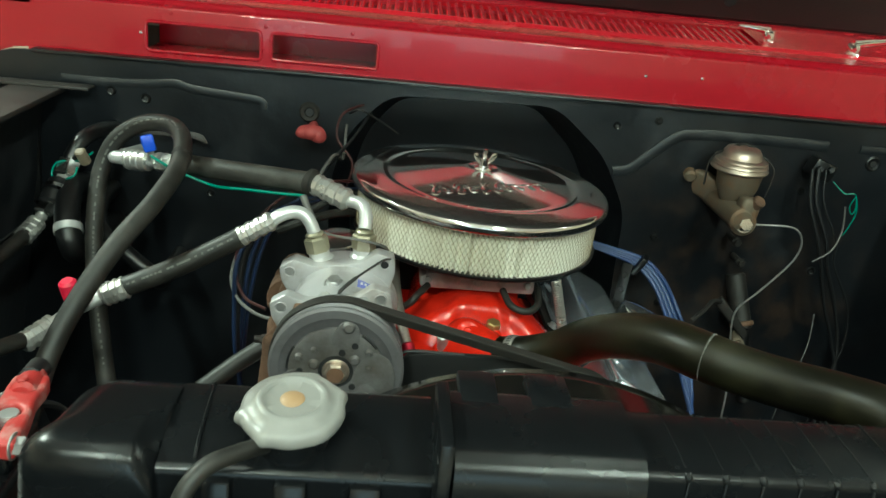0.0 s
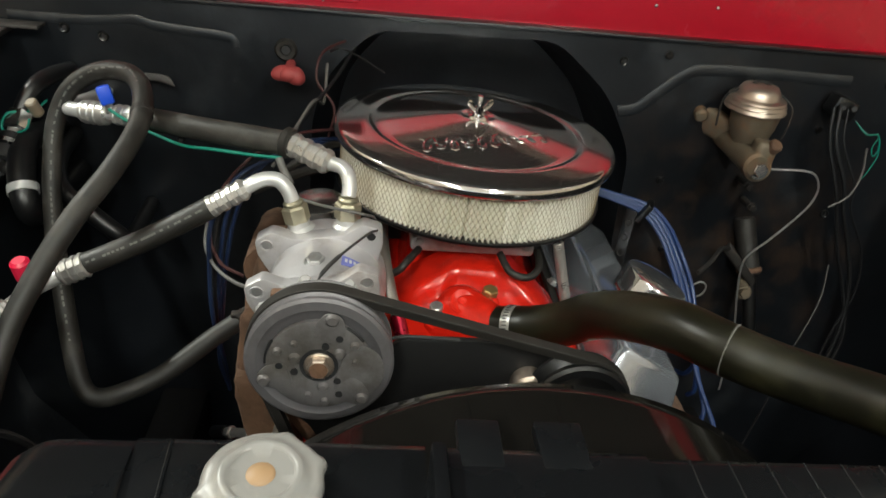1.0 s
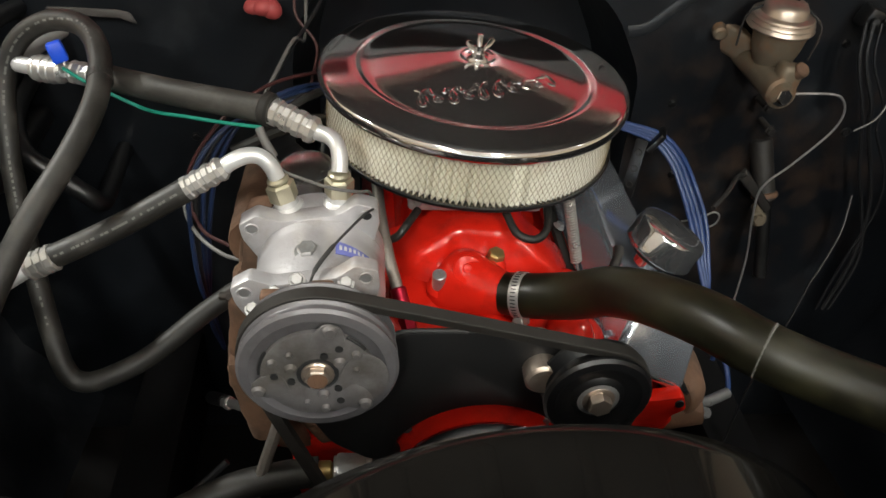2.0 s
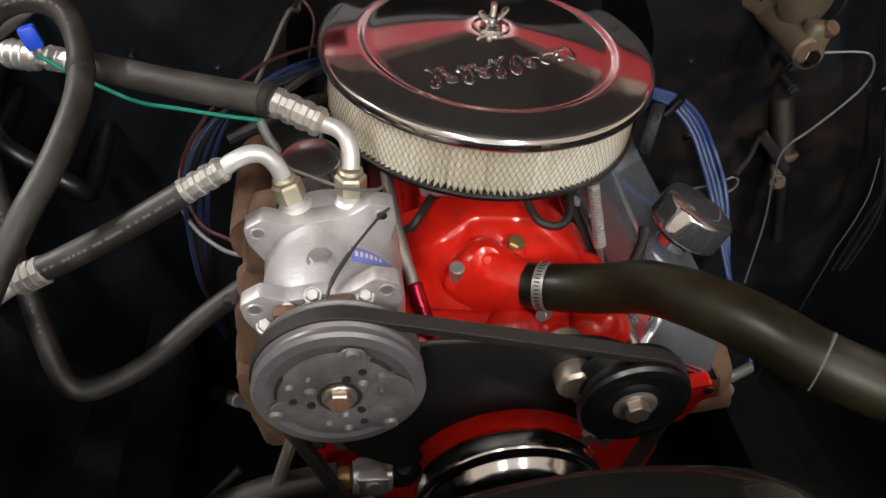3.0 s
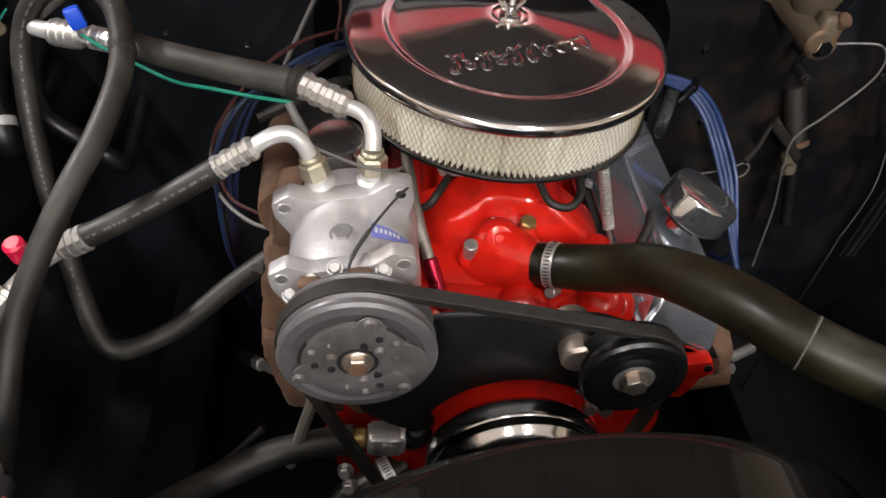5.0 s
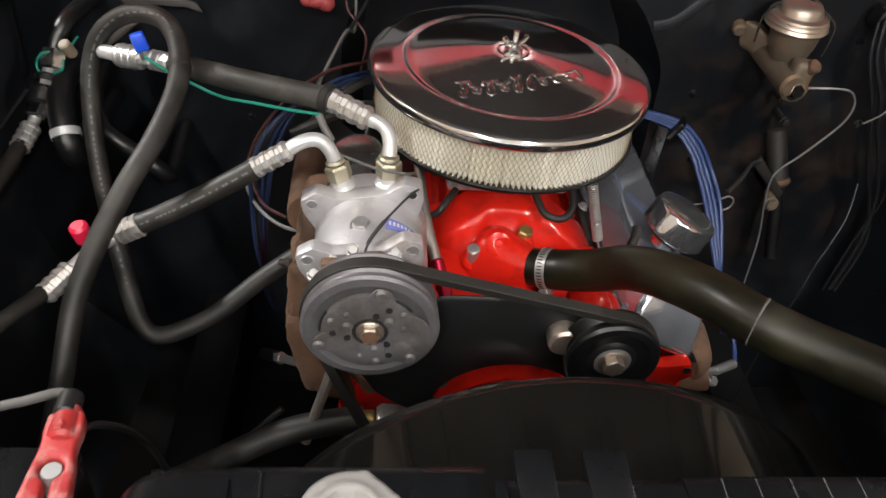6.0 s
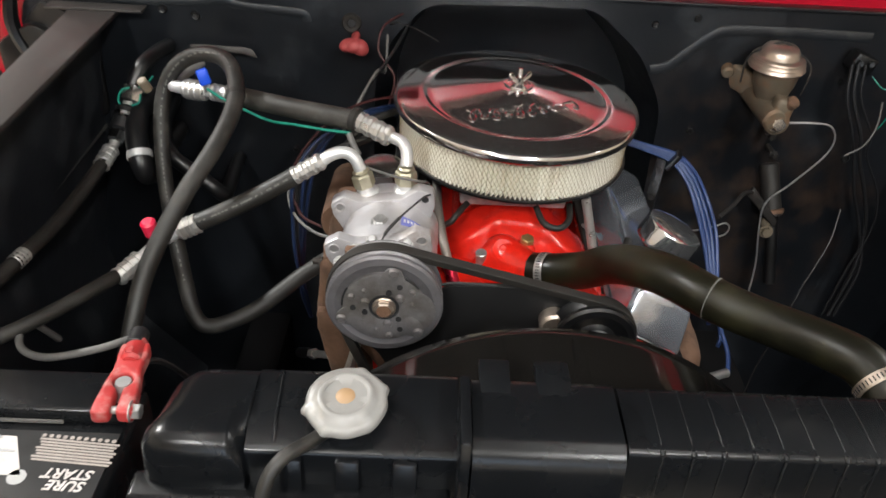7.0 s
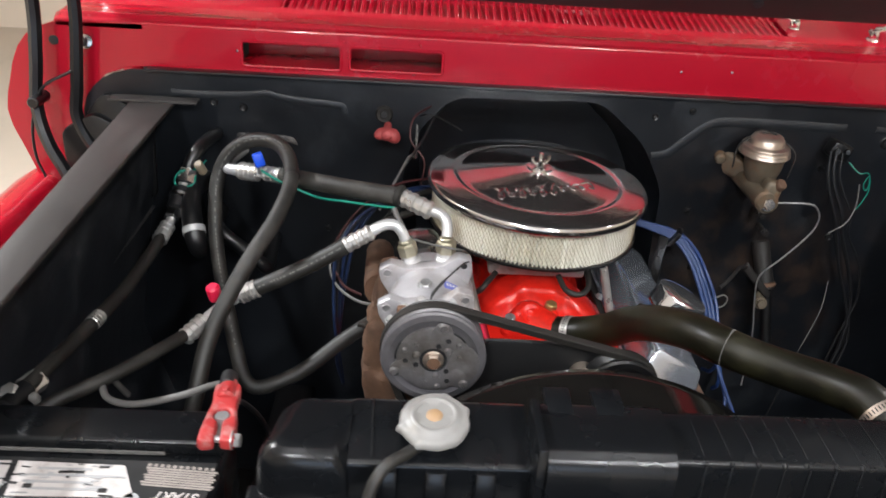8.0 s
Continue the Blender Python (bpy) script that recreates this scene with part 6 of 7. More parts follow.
gw = [(-0.425, -0.036, 1.155), (-0.4, -0.05, 1.147), (-0.37, -0.066, 1.141), (-0.33, -0.094, 1.14), (-0.29, -0.116, 1.146), (-0.25, -0.136, 1.151), (-0.216, -0.152, 1.156)]
single("green_wire", sweep(fresh(), gw, 0.0019, 8), GREEN_WIRE, "thin green wire laid along the refrigerant hose", "wire")
tw = thing("compressor_lead", (-0.2, -0.17, 1.13), "thin grey wire with a pale crimp sleeve", "wire")
part("sleeve", sweep(fresh(), [(-0.218, -0.153, 1.156), (-0.212, -0.16, 1.145), (-0.204, -0.167, 1.133)], 0.0042, 10), GREY_WIRE, tw)
part("wire", sweep(fresh(), [(-0.204, -0.167, 1.133), (-0.196, -0.176, 1.124), (-0.18, -0.185, 1.122), (-0.15, -0.214, 1.13), (-0.125, -0.212, 1.125), (-0.115, -0.19, 1.11), (-0.11, -0.17, 1.08), (-0.11, -0.15, 1.05)], 0.0016, 8), GREY_WIRE, tw)

discharge = thing("discharge_hose", (-0.35, -0.21, 1.07), "black refrigerant hose with crimped ferrules", "hose")
crimp(discharge, (-0.283, -0.199, 1.116), (-0.245, -0.195, 1.1395), 0.0115)
DP = [(-0.281, -0.1995, 1.117), (-0.315, -0.206, 1.098), (-0.35, -0.213, 1.08), (-0.39, -0.22, 1.062), (-0.402, -0.2215, 1.057)]
part("hose", sweep(fresh(), DP, 0.0115, 16), HOSE_RUBBER, discharge)
ink_marks(discharge, DP, 0.0115, 0.006, 0.005, (0, -1, 0.55))
crimp(discharge, (-0.4, -0.2215, 1.057), (-0.427, -0.2255, 1.045), 0.0135)
part("tube", sweep(fresh(), [(-0.425, -0.2255, 1.045), (-0.45, -0.24, 1.034), (-0.468, -0.262, 1.025)], 0.0075, 14), BARE_ALUMINIUM, discharge)
crimp(discharge, (-0.466, -0.26, 1.026), (-0.487, -0.292, 1.016), 0.0125)
part("lower_hose", sweep(fresh(), [(-0.485, -0.289, 1.02), (-0.503, -0.335, 1.028), (-0.537, -0.388, 1.03), (-0.565, -0.42, 1.03), (-0.59, -0.445, 1.028), (-0.63, -0.48, 1.01)], 0.0086, 16), HOSE_RUBBER, discharge)
part("red_cap", rod(fresh(), (-0.455, -0.235, 1.044), (-0.458, -0.24, 1.068), 0.0095, 18, 0.003), RED_CAP, discharge, "bright red plastic service cap")

# liquid line: fittings on the firewall, filter and hose
liquid = thing("liquid_line", (-0.57, 0.02, 1.03), "refrigerant line of silver fittings and black hose", "hose")
part("elbow", sweep(fresh(), [(-0.545, 0.185, 1.13), (-0.545, 0.13, 1.14), (-0.552, 0.085, 1.138), (-0.562, 0.066, 1.12), (-0.567, 0.055, 1.1)], 0.011, 14), SATIN_BLACK, liquid)
part("nut", hexagon(fresh(), (-0.566, 0.062, 1.108), (-0.569, 0.045, 1.09), 0.0155, 0.003), WORN_CHROME, liquid)
part("neck", rod(fresh(), (-0.569, 0.048, 1.093), (-0.571, 0.02, 1.075), 0.009, 16), CRIMP_STEEL, liquid)
part("band", lathe(fresh(), [(0.0165, 0), (0.019, 0.002), (0.019, 0.008), (0.0165, 0.01)], aim((-0.57, 0.026, 1.08), (-0.573, 0.0, 1.062)), 24), BRIGHT_CHROME, liquid)
part("cushion", rod(fresh(), (-0.569, 0.036, 1.086), (-0.574, 0.004, 1.062), 0.0165, 20, 0.003), SATIN_BLACK, liquid)
part("nut", hexagon(fresh(), (-0.575, 0.004, 1.062), (-0.578, -0.014, 1.053), 0.0135, 0.003), WORN_CHROME, liquid)
crimp(liquid, (-0.58, -0.022, 1.048), (-0.587, -0.058, 1.035), 0.0125)
part("stub", rod(fresh(), (-0.577, -0.01, 1.055), (-0.581, -0.026, 1.046), 0.0075, 14), CRIMP_STEEL, liquid)
part("hose", sweep(fresh(), [(-0.585, -0.045, 1.039), (-0.585, -0.115, 1.038), (-0.59, -0.205, 1.035), (-0.602, -0.3, 1.037), (-0.616, -0.38, 1.037), (-0.63, -0.45, 1.035)], 0.0095, 16), HOSE_RUBBER, liquid)
crimp(liquid, (-0.598, -0.275, 1.037), (-0.602, -0.3, 1.037), 0.0106)
part("union", rod(fresh(), (-0.625, -0.43, 1.036), (-0.635, -0.47, 1.034), 0.0125, 18, 0.003), SATIN_BLACK, liquid)
part("green_loop", sweep(fresh(), [(-0.54, 0.08, 1.12), (-0.55, 0.06, 1.112), (-0.575, 0.045, 1.112), (-0.583, 0.04, 1.095), (-0.57, 0.032, 1.09), (-0.55, 0.03, 1.098), (-0.548, 0.04, 1.108)], 0.0016, 8), GREEN_WIRE, liquid)
part("service_port", rod(fresh(), (-0.535, 0.04, 1.115), (-0.54, 0.03, 1.135), 0.0075, 14, 0.002), TAN_PLASTIC, liquid)

# heater hose stubs under the fittings
hs = thing("heater_hose", (-0.52, 0.1, 1.0), "black heater hose with bright clamps at the firewall", "hose")
part("elbow", sweep(fresh(), [(-0.57, 0.185, 1.04), (-0.565, 0.12, 1.06), (-0.556, 0.04, 1.078), (-0.547, -0.005, 1.062), (-0.537, -0.032, 1.041), (-0.532, -0.036, 1.022), (-0.535, -0.012, 1.004), (-0.545, 0.05, 0.99), (-0.55, 0.185, 0.98)], 0.0165, 18), SATIN_BLACK, hs, "fat black rubber elbow")
part("clamp", lathe(fresh(), [(0.0168, -0.0055), (0.0184, -0.005), (0.0184, 0.005), (0.0168, 0.0055)], aim((-0.538, -0.0295, 1.043), (-0.533, -0.0425, 1.03)), 28, True), BARE_ALUMINIUM, hs, "pale aluminium clamp band")
part("hose", sweep(fresh(), [(-0.55, 0.185, 1.035), (-0.535, 0.08, 1.04), (-0.509, 0.014, 1.026), (-0.472, 0.004, 0.998), (-0.442, -0.001, 0.975), (-0.434, 0.012, 0.957), (-0.438, 0.06, 0.945), (-0.45, 0.185, 0.93)], 0.0115, 16), SATIN_BLACK, hs)
part("bracket", prism(fresh(), rounded([(0, 0), (0.085, -0.001), (0.108, -0.008), (0.1, 0.006), (0.085, 0.009), (0, 0.01)], 0.004), pose(-0.507, 0.172, 1.128, 75, 0, 0), 0.003, 0.0008), RAIL_DUST, hs, "grey sheet steel tab")

# ---- heavy heater hose, bent into a tall loop ----
bc = thing("looped_hose", (-0.43, -0.2, 0.85), "heavy grey-black rubber hose bent into a tall loop", "hose")
loop_pts = [(-0.49, -0.42, 0.84), (-0.475, -0.385, 0.905), (-0.461, -0.35, 0.965), (-0.452, -0.305, 1.019), (-0.43, -0.27, 1.069), (-0.403, -0.234, 1.114), (-0.379, -0.181, 1.145), (-0.368, -0.12, 1.17), (-0.378, -0.063, 1.188), (-0.407, -0.012, 1.192), (-0.45, 0.016, 1.183), (-0.486, 0.02, 1.158), (-0.505, 0.01, 1.117), (-0.506, -0.02, 1.061), (-0.493, -0.067, 1.009), (-0.471, -0.121, 0.962), (-0.449, -0.171, 0.915), (-0.434, -0.196, 0.882), (-0.415, -0.204, 0.872), (-0.385, -0.202, 0.88), (-0.343, -0.19, 0.899), (-0.287, -0.169, 0.94), (-0.236, -0.155, 0.972), (-0.21, -0.15, 0.98)]
part("sheath", sweep(fresh(), loop_pts, 0.0112, 18, 6), HOSE_RUBBER, bc)
ink_marks(bc, loop_pts[8:17], 0.0112, 0.008, 0.006, (0.3, -1, 0.5))
part("tape", lathe(fresh(), [(0.0113, -0.005), (0.0124, -0.004), (0.0124, 0.004), (0.0113, 0.005)], aim((-0.3695, -0.1, 1.176), (-0.377, -0.065, 1.187)), 20), BELT_RUBBER, bc)
single("battery_cable", sweep(fresh(), [(-0.378, -0.518, 1.112), (-0.384, -0.495, 1.1), (-0.404, -0.465, 1.075), (-0.446, -0.457, 1.052), (-0.499, -0.454, 1.036), (-0.537, -0.431, 1.027), (-0.555, -0.39, 1.022), (-0.559, -0.362, 1.001), (-0.555, -0.33, 0.95)], 0.0042, 10), GREY_WIRE, "thin grey battery cable looping behind the battery", "cable")
cl = thing("battery_clamp", (-0.375, -0.56, 1.1), "red coated battery terminal clamp with a steel bolt", "battery clamp", shift=(0.008, 0, 0.006))
CLAMP = pose(-0.3778, -0.521, 1.1055, 0, 0, 4.5)
arc = [(0.0082 * math.sin(radians(a)), -0.05 - 0.0082 * math.cos(radians(a))) for a in range(18, 343, 18)]
outline = [(-0.0025, -0.087), (-0.0155, -0.088), (-0.0178, -0.084), (-0.0172, -0.072), (-0.0148, -0.052), (-0.0118, -0.034), (-0.0118, -0.026), (-0.013, -0.018), (-0.012, -0.004), (-0.008, 0.0), (0.008, 0.0), (0.0125, -0.004), (0.0135, -0.018), (0.0122, -0.026), (0.0122, -0.034), (0.0148, -0.052), (0.0162, -0.072), (0.0165, -0.084), (0.0145, -0.088), (0.0028, -0.087)] + arc
bm = prism(fresh(), outline, CLAMP, 0.0135, 0.003, 3)
part("clamp", roughen(bm, 0.0007, 160), CLAMP_RED, cl)
part("cable_socket", rod(fresh(), CLAMP @ Vector((0, 0.004, 0.008)), CLAMP @ Vector((0, -0.026, 0.0105)), 0.0095, 18, 0.003), CLAMP_RED, cl)
part("post", lathe(fresh(), [(0, 0.021), (0.0065, 0.021), (0.0075, 0.018), (0.0085, 0), (0, 0)], pose(-0.373, -0.572, 1.097), 24), ZINC, cl, "grey lead post")
part("bolt", bolt(rod(fresh(), (-0.389, -0.598, 1.112), (-0.355, -0.6, 1.112), 0.0035, 12), (-0.3585, -0.6, 1.112), (1, 0, 0), 0.0068, 0.007), ZINC, cl)
part("cable_end_bolt", bolt(fresh(), (-0.377, -0.54, 1.121), (0, 0, 1), 0.0045, 0.004), CLAMP_RED, cl)
part("boot", rod(fresh(), (-0.38, -0.505, 1.1145), (-0.3785, -0.527, 1.1165), 0.0088, 14, 0.002), BLACK_WIRE, cl)

# ---- battery ----
bt = thing("battery", (-0.5, -0.6, 0.9), "black car battery with a white and grey label", "battery")
part("case", box(fresh(), (-0.5, -0.615, 0.985), (0.275, 0.17, 0.19), 0.01, seg=3), BLACK_PLASTIC, bt)
part("lid", box(fresh(), (-0.5, -0.556, 1.087), (0.272, 0.05, 0.018), 0.005, seg=3), BLACK_PLASTIC, bt, "raised black lid strip")
# a thin grey bar that paints the highlight on the lid's edge
part("lid_edge_highlight", box(fresh(), (-0.52, -0.5825, 1.083), (0.2, 0.002, 0.004), 0.0006), GREY_WIRE, bt)
lab = part("label", box(fresh(), (-0.487, -0.627, 1.0812), (0.238, 0.07, 0.0014), 0.0005), DARK_LABEL, bt, "glossy dark label with white and grey panels")
LZ = 1.0823
part("label_panel", prism(fresh(), [(-0.552, -0.598), (-0.452, -0.6), (-0.432, -0.64), (-0.545, -0.642)], pose(0, 0, LZ - 0.0004), 0.0008), LABEL_WHITE, lab)
part("label_panel", prism(fresh(), [(-0.6, -0.6), (-0.558, -0.598), (-0.552, -0.645), (-0.6, -0.645)], pose(0, 0, LZ - 0.0004), 0.0008), LABEL_WHITE, lab)
for i in range(8):
    part("text_bar", box(fresh(), (-0.398, -0.6035 - i * 0.0031, LZ), (0.068 - 0.003 * (i % 3), 0.0019, 0.0006), 0, (0, 0, -4)), LABEL_TAN, lab)
for i in range(11):
    part("dot", rod(fresh(), (-0.43 + i * 0.006, -0.5975 - i * 0.0004, LZ - 0.0003), (-0.43 + i * 0.006, -0.5975 - i * 0.0004, LZ + 0.0003), 0.0019, 12), LABEL_TAN, lab)
for i, w in enumerate((0.05, 0.08, 0.064, 0.072)):
    part("text_bar", box(fresh(), (-0.505 + 0.012 * (i % 2), -0.607 - i * 0.0085, LZ + 0.0006), (w, 0.0028, 0.0005)), LABEL_GREY, lab)
for x, y in ((-0.49, -0.612), (-0.462, -0.633), (-0.53, -0.63)):
    part("text_bar", box(fresh(), (x, y, LZ + 0.0008), (0.008, 0.005, 0.0005)), DARK_LABEL, lab)
# worn print on the label
random.seed(5)
for i in range(34):
    x, y = random.uniform(-0.598, -0.445), random.uniform(-0.641, -0.601)
    part("text_bar", box(fresh(), (x, y, LZ + 0.001), (random.uniform(0.003, 0.016), random.uniform(0.0012, 0.0032), 0.0005), 0, (0, 0, random.uniform(-9, 9))), random.choice((LABEL_GREY, LABEL_GREY, DARK_LABEL)), lab)
part("roundel", rod(fresh(), (-0.434, -0.642, LZ - 0.0004), (-0.434, -0.642, LZ + 0.0004), 0.0075, 24), LABEL_GREY, lab)


def lettering(name, words, m, size, mat, parent, depth=0.0003):
    cu = bpy.data.curves.new(name, "FONT")
    cu.body, cu.size, cu.extrude, cu.align_x, cu.align_y, cu.shear = words, size, depth, "CENTER", "CENTER", 0.25
    cu.offset = size * 0.025
    tmp = new(name, cu)
    me = bpy.data.meshes.new_from_object(tmp.evaluated_get(bpy.context.evaluated_depsgraph_get()))
    bpy.data.objects.remove(tmp)
    me.materials.append(mat)
    me.transform(m)
    ob = new(name, me)
    ob.parent = parent
    return ob


for word, y, x in (("SURE", -0.6485, -0.392), ("START", -0.637, -0.394)):
    lettering("lettering", word, pose(x, y, LZ + 0.0002, 0, 0, 178), 0.0135, LABEL_WHITE, lab)

# ---- master cylinder ----
mc = thing("master_cylinder", (0.42, 0.12, 1.08), "old brake master cylinder with a dull gold lid", "master cylinder", shift=(0.007, 0.03, -0.012))
bm = fresh()
lathe(bm, [(0, 0), (0.018, 0), (0.026, 0.012), (0.032, 0.03), (0.036, 0.058), (0, 0.058)], pose(0.418, 0.108, 1.118, 4, 0, 0), 36)
rod(bm, (0.405, 0.19, 1.115), (0.415, 0.05, 1.106), 0.019, 22, 0.004)
hull_block(bm, [(0.348, 0.185, 1.12), (0.348, 0.185, 1.162), (0.36, 0.165, 1.16), (0.36, 0.165, 1.125)], [(0.4, 0.17, 1.1), (0.4, 0.17, 1.15), (0.405, 0.13, 1.145), (0.405, 0.13, 1.1)], 0.008, 3)
box(bm, (0.424, 0.066, 1.118), (0.032, 0.028, 0.045), 0.008, (0, 10, 0), 3)
part("casting", roughen(bm, 0.0012, 50), OLD_IRON, mc)
part("lid", lathe(fresh(), [(0, 0.036), (0.014, 0.0355), (0.025, 0.032), (0.029, 0.026), (0.031, 0.0185), (0.035, 0.017), (0.0395, 0.0165), (0.041, 0.0145), (0.0395, 0.0125), (0.0415, 0.011), (0.043, 0.008), (0.0415, 0.006), (0.043, 0.004), (0.0445, 0.0015), (0.043, -0.001), (0, -0.001)], pose(0.416, 0.108, 1.174, 3, 0, 0), 48), OLD_GOLD, mc, "dull gold stepped lid", smooth=45)
part("bail_wire", sweep(fresh(), [(0.46, 0.09, 1.135), (0.463, 0.088, 1.16), (0.462, 0.09, 1.182), (0.445, 0.1, 1.198), (0.416, 0.106, 1.213), (0.39, 0.112, 1.2), (0.372, 0.118, 1.182), (0.371, 0.12, 1.14)], 0.0016, 8), DARK_RUST, mc)
part("banjo", rod(fresh(), (0.421, 0.075, 1.1), (0.42, 0.053, 1.1), 0.0195, 28, 0.003), OLD_IRON, mc)
part("banjo_bolt", bolt(fresh(), (0.42, 0.054, 1.1), (0, -1, 0.25), 0.0105, 0.008), BRIGHT_CHROME, mc)
part("outlet", rod(fresh(), (0.432, 0.062, 1.128), (0.436, 0.052, 1.14), 0.01, 14, 0.002), RUST, mc)
part("push_rod_end", rod(fresh(), (0.362, 0.18, 1.15), (0.358, 0.145, 1.143), 0.01, 16, 0.003), OLD_IRON, mc)
single("brake_pipe", sweep(fresh(), [(0.438, 0.09, 1.088), (0.456, 0.1, 1.084), (0.5, 0.1, 1.085), (0.522, 0.1, 1.08), (0.534, 0.1, 1.062), (0.533, 0.1, 1.04), (0.52, 0.1, 1.015), (0.485, 0.1, 0.97), (0.462, 0.1, 0.945), (0.455, 0.1, 0.92), (0.462, 0.1, 0.87), (0.475, 0.1, 0.8), (0.47, 0.08, 0.7)], 0.0016, 8), ZINC, "thin bent steel brake pipe from the master cylinder", "brake pipe")

# ---- firewall plug and grommet ----
pl = thing("rubber_plug", (-0.235, 0.16, 1.15), "faded red rubber plug hanging at the firewall", "plug")
bm = fresh()
rod(bm, (-0.242, 0.188, 1.161), (-0.241, 0.145, 1.16), 0.007, 14, 0.003)
blob(bm, (-0.231, 0.142, 1.157), (0.0135, 0.012, 0.0125), (0, 35, -15))
blob(bm, (-0.2495, 0.144, 1.16), (0.0145, 0.011, 0.0105), (0, -12, 10))
blob(bm, (-0.24, 0.14, 1.16), (0.014, 0.012, 0.011))
part("plug", roughen(bm, 0.0015, 70), RED_RUBBER, pl)
gm = thing("grommet", (-0.245, 0.19, 1.18), "black rubber grommet in the firewall", "grommet")
part("ring", lathe(fresh(), [(0.006, 0), (0.008, 0.005), (0.013, 0.006), (0.016, 0.002), (0.016, 0)], aim((-0.249, 0.19, 1.18), (-0.249, 0.0, 1.18)), 24), BELT_RUBBER, gm)
part("core", rod(fresh(), (-0.249, 0.19, 1.18), (-0.249, 0.187, 1.18), 0.0065, 16), SEAL_AND_HOLE_BLACK, gm)

# ---- ignition leads and wires ----
def wire(name, pts, r, mat, label, category="wire", group=""):
    return single(name, sweep(fresh(), pts, r, 8, 7), mat, label, category, "", group)


LEAD = "blue silicone spark plug lead"
for i, o in enumerate((0.0, 0.008, 0.016, 0.026)):
    wire("spark_plug_lead", [(0.1, 0.16 + 0.004 * i, 1.03), (0.2, 0.155, 1.012 + 0.002 * i), (0.25, 0.148, 1.0 + 0.003 * i), (0.295 + o * 0.3, 0.139, 0.985 + 0.004 * i), (0.32 + o * 0.6, 0.115 + 0.004 * i, 0.962 + 0.003 * i), (0.335 + o, 0.085 + 0.008 * i, 0.93), (0.345 + o * 1.1, 0.045 + 0.01 * i, 0.895), (0.352 + o, 0.0 + 0.015 * i, 0.855), (0.362 + o * 0.6, -0.05 + 0.02 * i, 0.81), (0.374, -0.1 + 0.04 * i, 0.775), (0.371, -0.13 + 0.06 * i, 0.757)], 0.0036, BLUE_WIRE, LEAD + " arching over the valve cover", "spark plug lead", "spark plug leads")
part("spark_plug", rod(rod(fresh(), (0.371, -0.13, 0.757), (0.334, -0.147, 0.758), 0.0072, 14, 0.002), (0.336, -0.146, 0.758), (0.26, -0.18, 0.79), 0.006, 12), ZINC, manifold_right, "grey metal spark plug boot")
part("nut", hexagon(rod(fresh(), (0.28, -0.16, 0.77), (0.329, -0.16, 0.752), 0.004, 10), (0.324, -0.16, 0.754), (0.334, -0.16, 0.75), 0.0075), ZINC, manifold_right)
lm = thing("lead_separator", (0.297, 0.139, 0.98), "black plastic separator clipped over the blue leads", "wire separator")
part("clip", box(fresh(), (0.297, 0.137, 0.989), (0.01, 0.03, 0.034), 0.003, (0, 30, -20)), SATIN_BLACK, lm)
for i, o in enumerate((0.0, 0.012, 0.022, 0.03)):
    wire("spark_plug_lead", [(-0.08, 0.1, 1.06), (-0.15, 0.06 - o, 1.1), (-0.21, 0.0, 1.115 - o * 0.4), (-0.255 - o * 0.6, -0.035 - 0.006 * i, 1.093), (-0.282 - o * 0.8, -0.045 - 0.01 * i, 1.04), (-0.296 - o * 0.5, -0.05 - 0.01 * i, 0.97), (-0.303 - o * 0.2, -0.05 - 0.01 * i, 0.9), (-0.31 + o * 0.2, -0.05, 0.82), (-0.3, -0.04, 0.76)], 0.0029, DULL_BLUE if i != 2 else BLACK_WIRE, LEAD if i != 2 else "dull black spark plug lead", "spark plug lead", "spark plug leads")
wire("thin_wire", [(-0.15, 0.08, 1.11), (-0.22, 0.02, 1.118), (-0.27, -0.03, 1.1), (-0.308, -0.05, 1.05), (-0.312, -0.06, 1.01), (-0.295, -0.09, 0.99), (-0.265, -0.11, 0.985)], 0.0022, RED_WIRE, "thin faded red and grey wire behind the compressor")
wire("thin_wire", [(-0.25, -0.03, 1.1), (-0.3, -0.045, 1.06), (-0.318, -0.06, 1.01), (-0.305, -0.085, 0.985), (-0.27, -0.12, 0.98), (-0.23, -0.14, 0.985)], 0.0024, GREY_WIRE, "thin grey wire sagging behind the compressor")
wire("thin_wire", [(-0.19, 0.17, 1.17), (-0.19, 0.12, 1.13), (-0.2, 0.08, 1.145), (-0.22, 0.04, 1.12), (-0.245, 0.0, 1.08)], 0.0022, GREY_WIRE, "thin loose grey wire hanging at the firewall")
wire("thin_wire", [(-0.15, 0.22, 1.19), (-0.17, 0.16, 1.165), (-0.185, 0.12, 1.15), (-0.21, 0.06, 1.13), (-0.235, 0.02, 1.09)], 0.0026, BLACK_WIRE, "thin loose black wire hanging at the firewall")
wire("thin_wire", [(-0.16, 0.2, 1.2), (-0.195, 0.15, 1.19), (-0.2, 0.12, 1.16), (-0.175, 0.1, 1.13), (-0.18, 0.06, 1.1)], 0.0018, RED_WIRE, "thin loose red wire hanging at the firewall")
wire("thin_wire", [(-0.11, 0.18, 1.16), (-0.145, 0.16, 1.185), (-0.17, 0.14, 1.2), (-0.185, 0.16, 1.19)], 0.0016, BLACK_WIRE, "thin loose black wire hanging at the firewall")
wire("vacuum_line", [(-0.13, 0.02, 1.06), (-0.17, -0.01, 1.09), (-0.22, -0.05, 1.09), (-0.26, -0.06, 1.075)], 0.006, HOSE_RUBBER, "short black vacuum line behind the compressor", "hose")
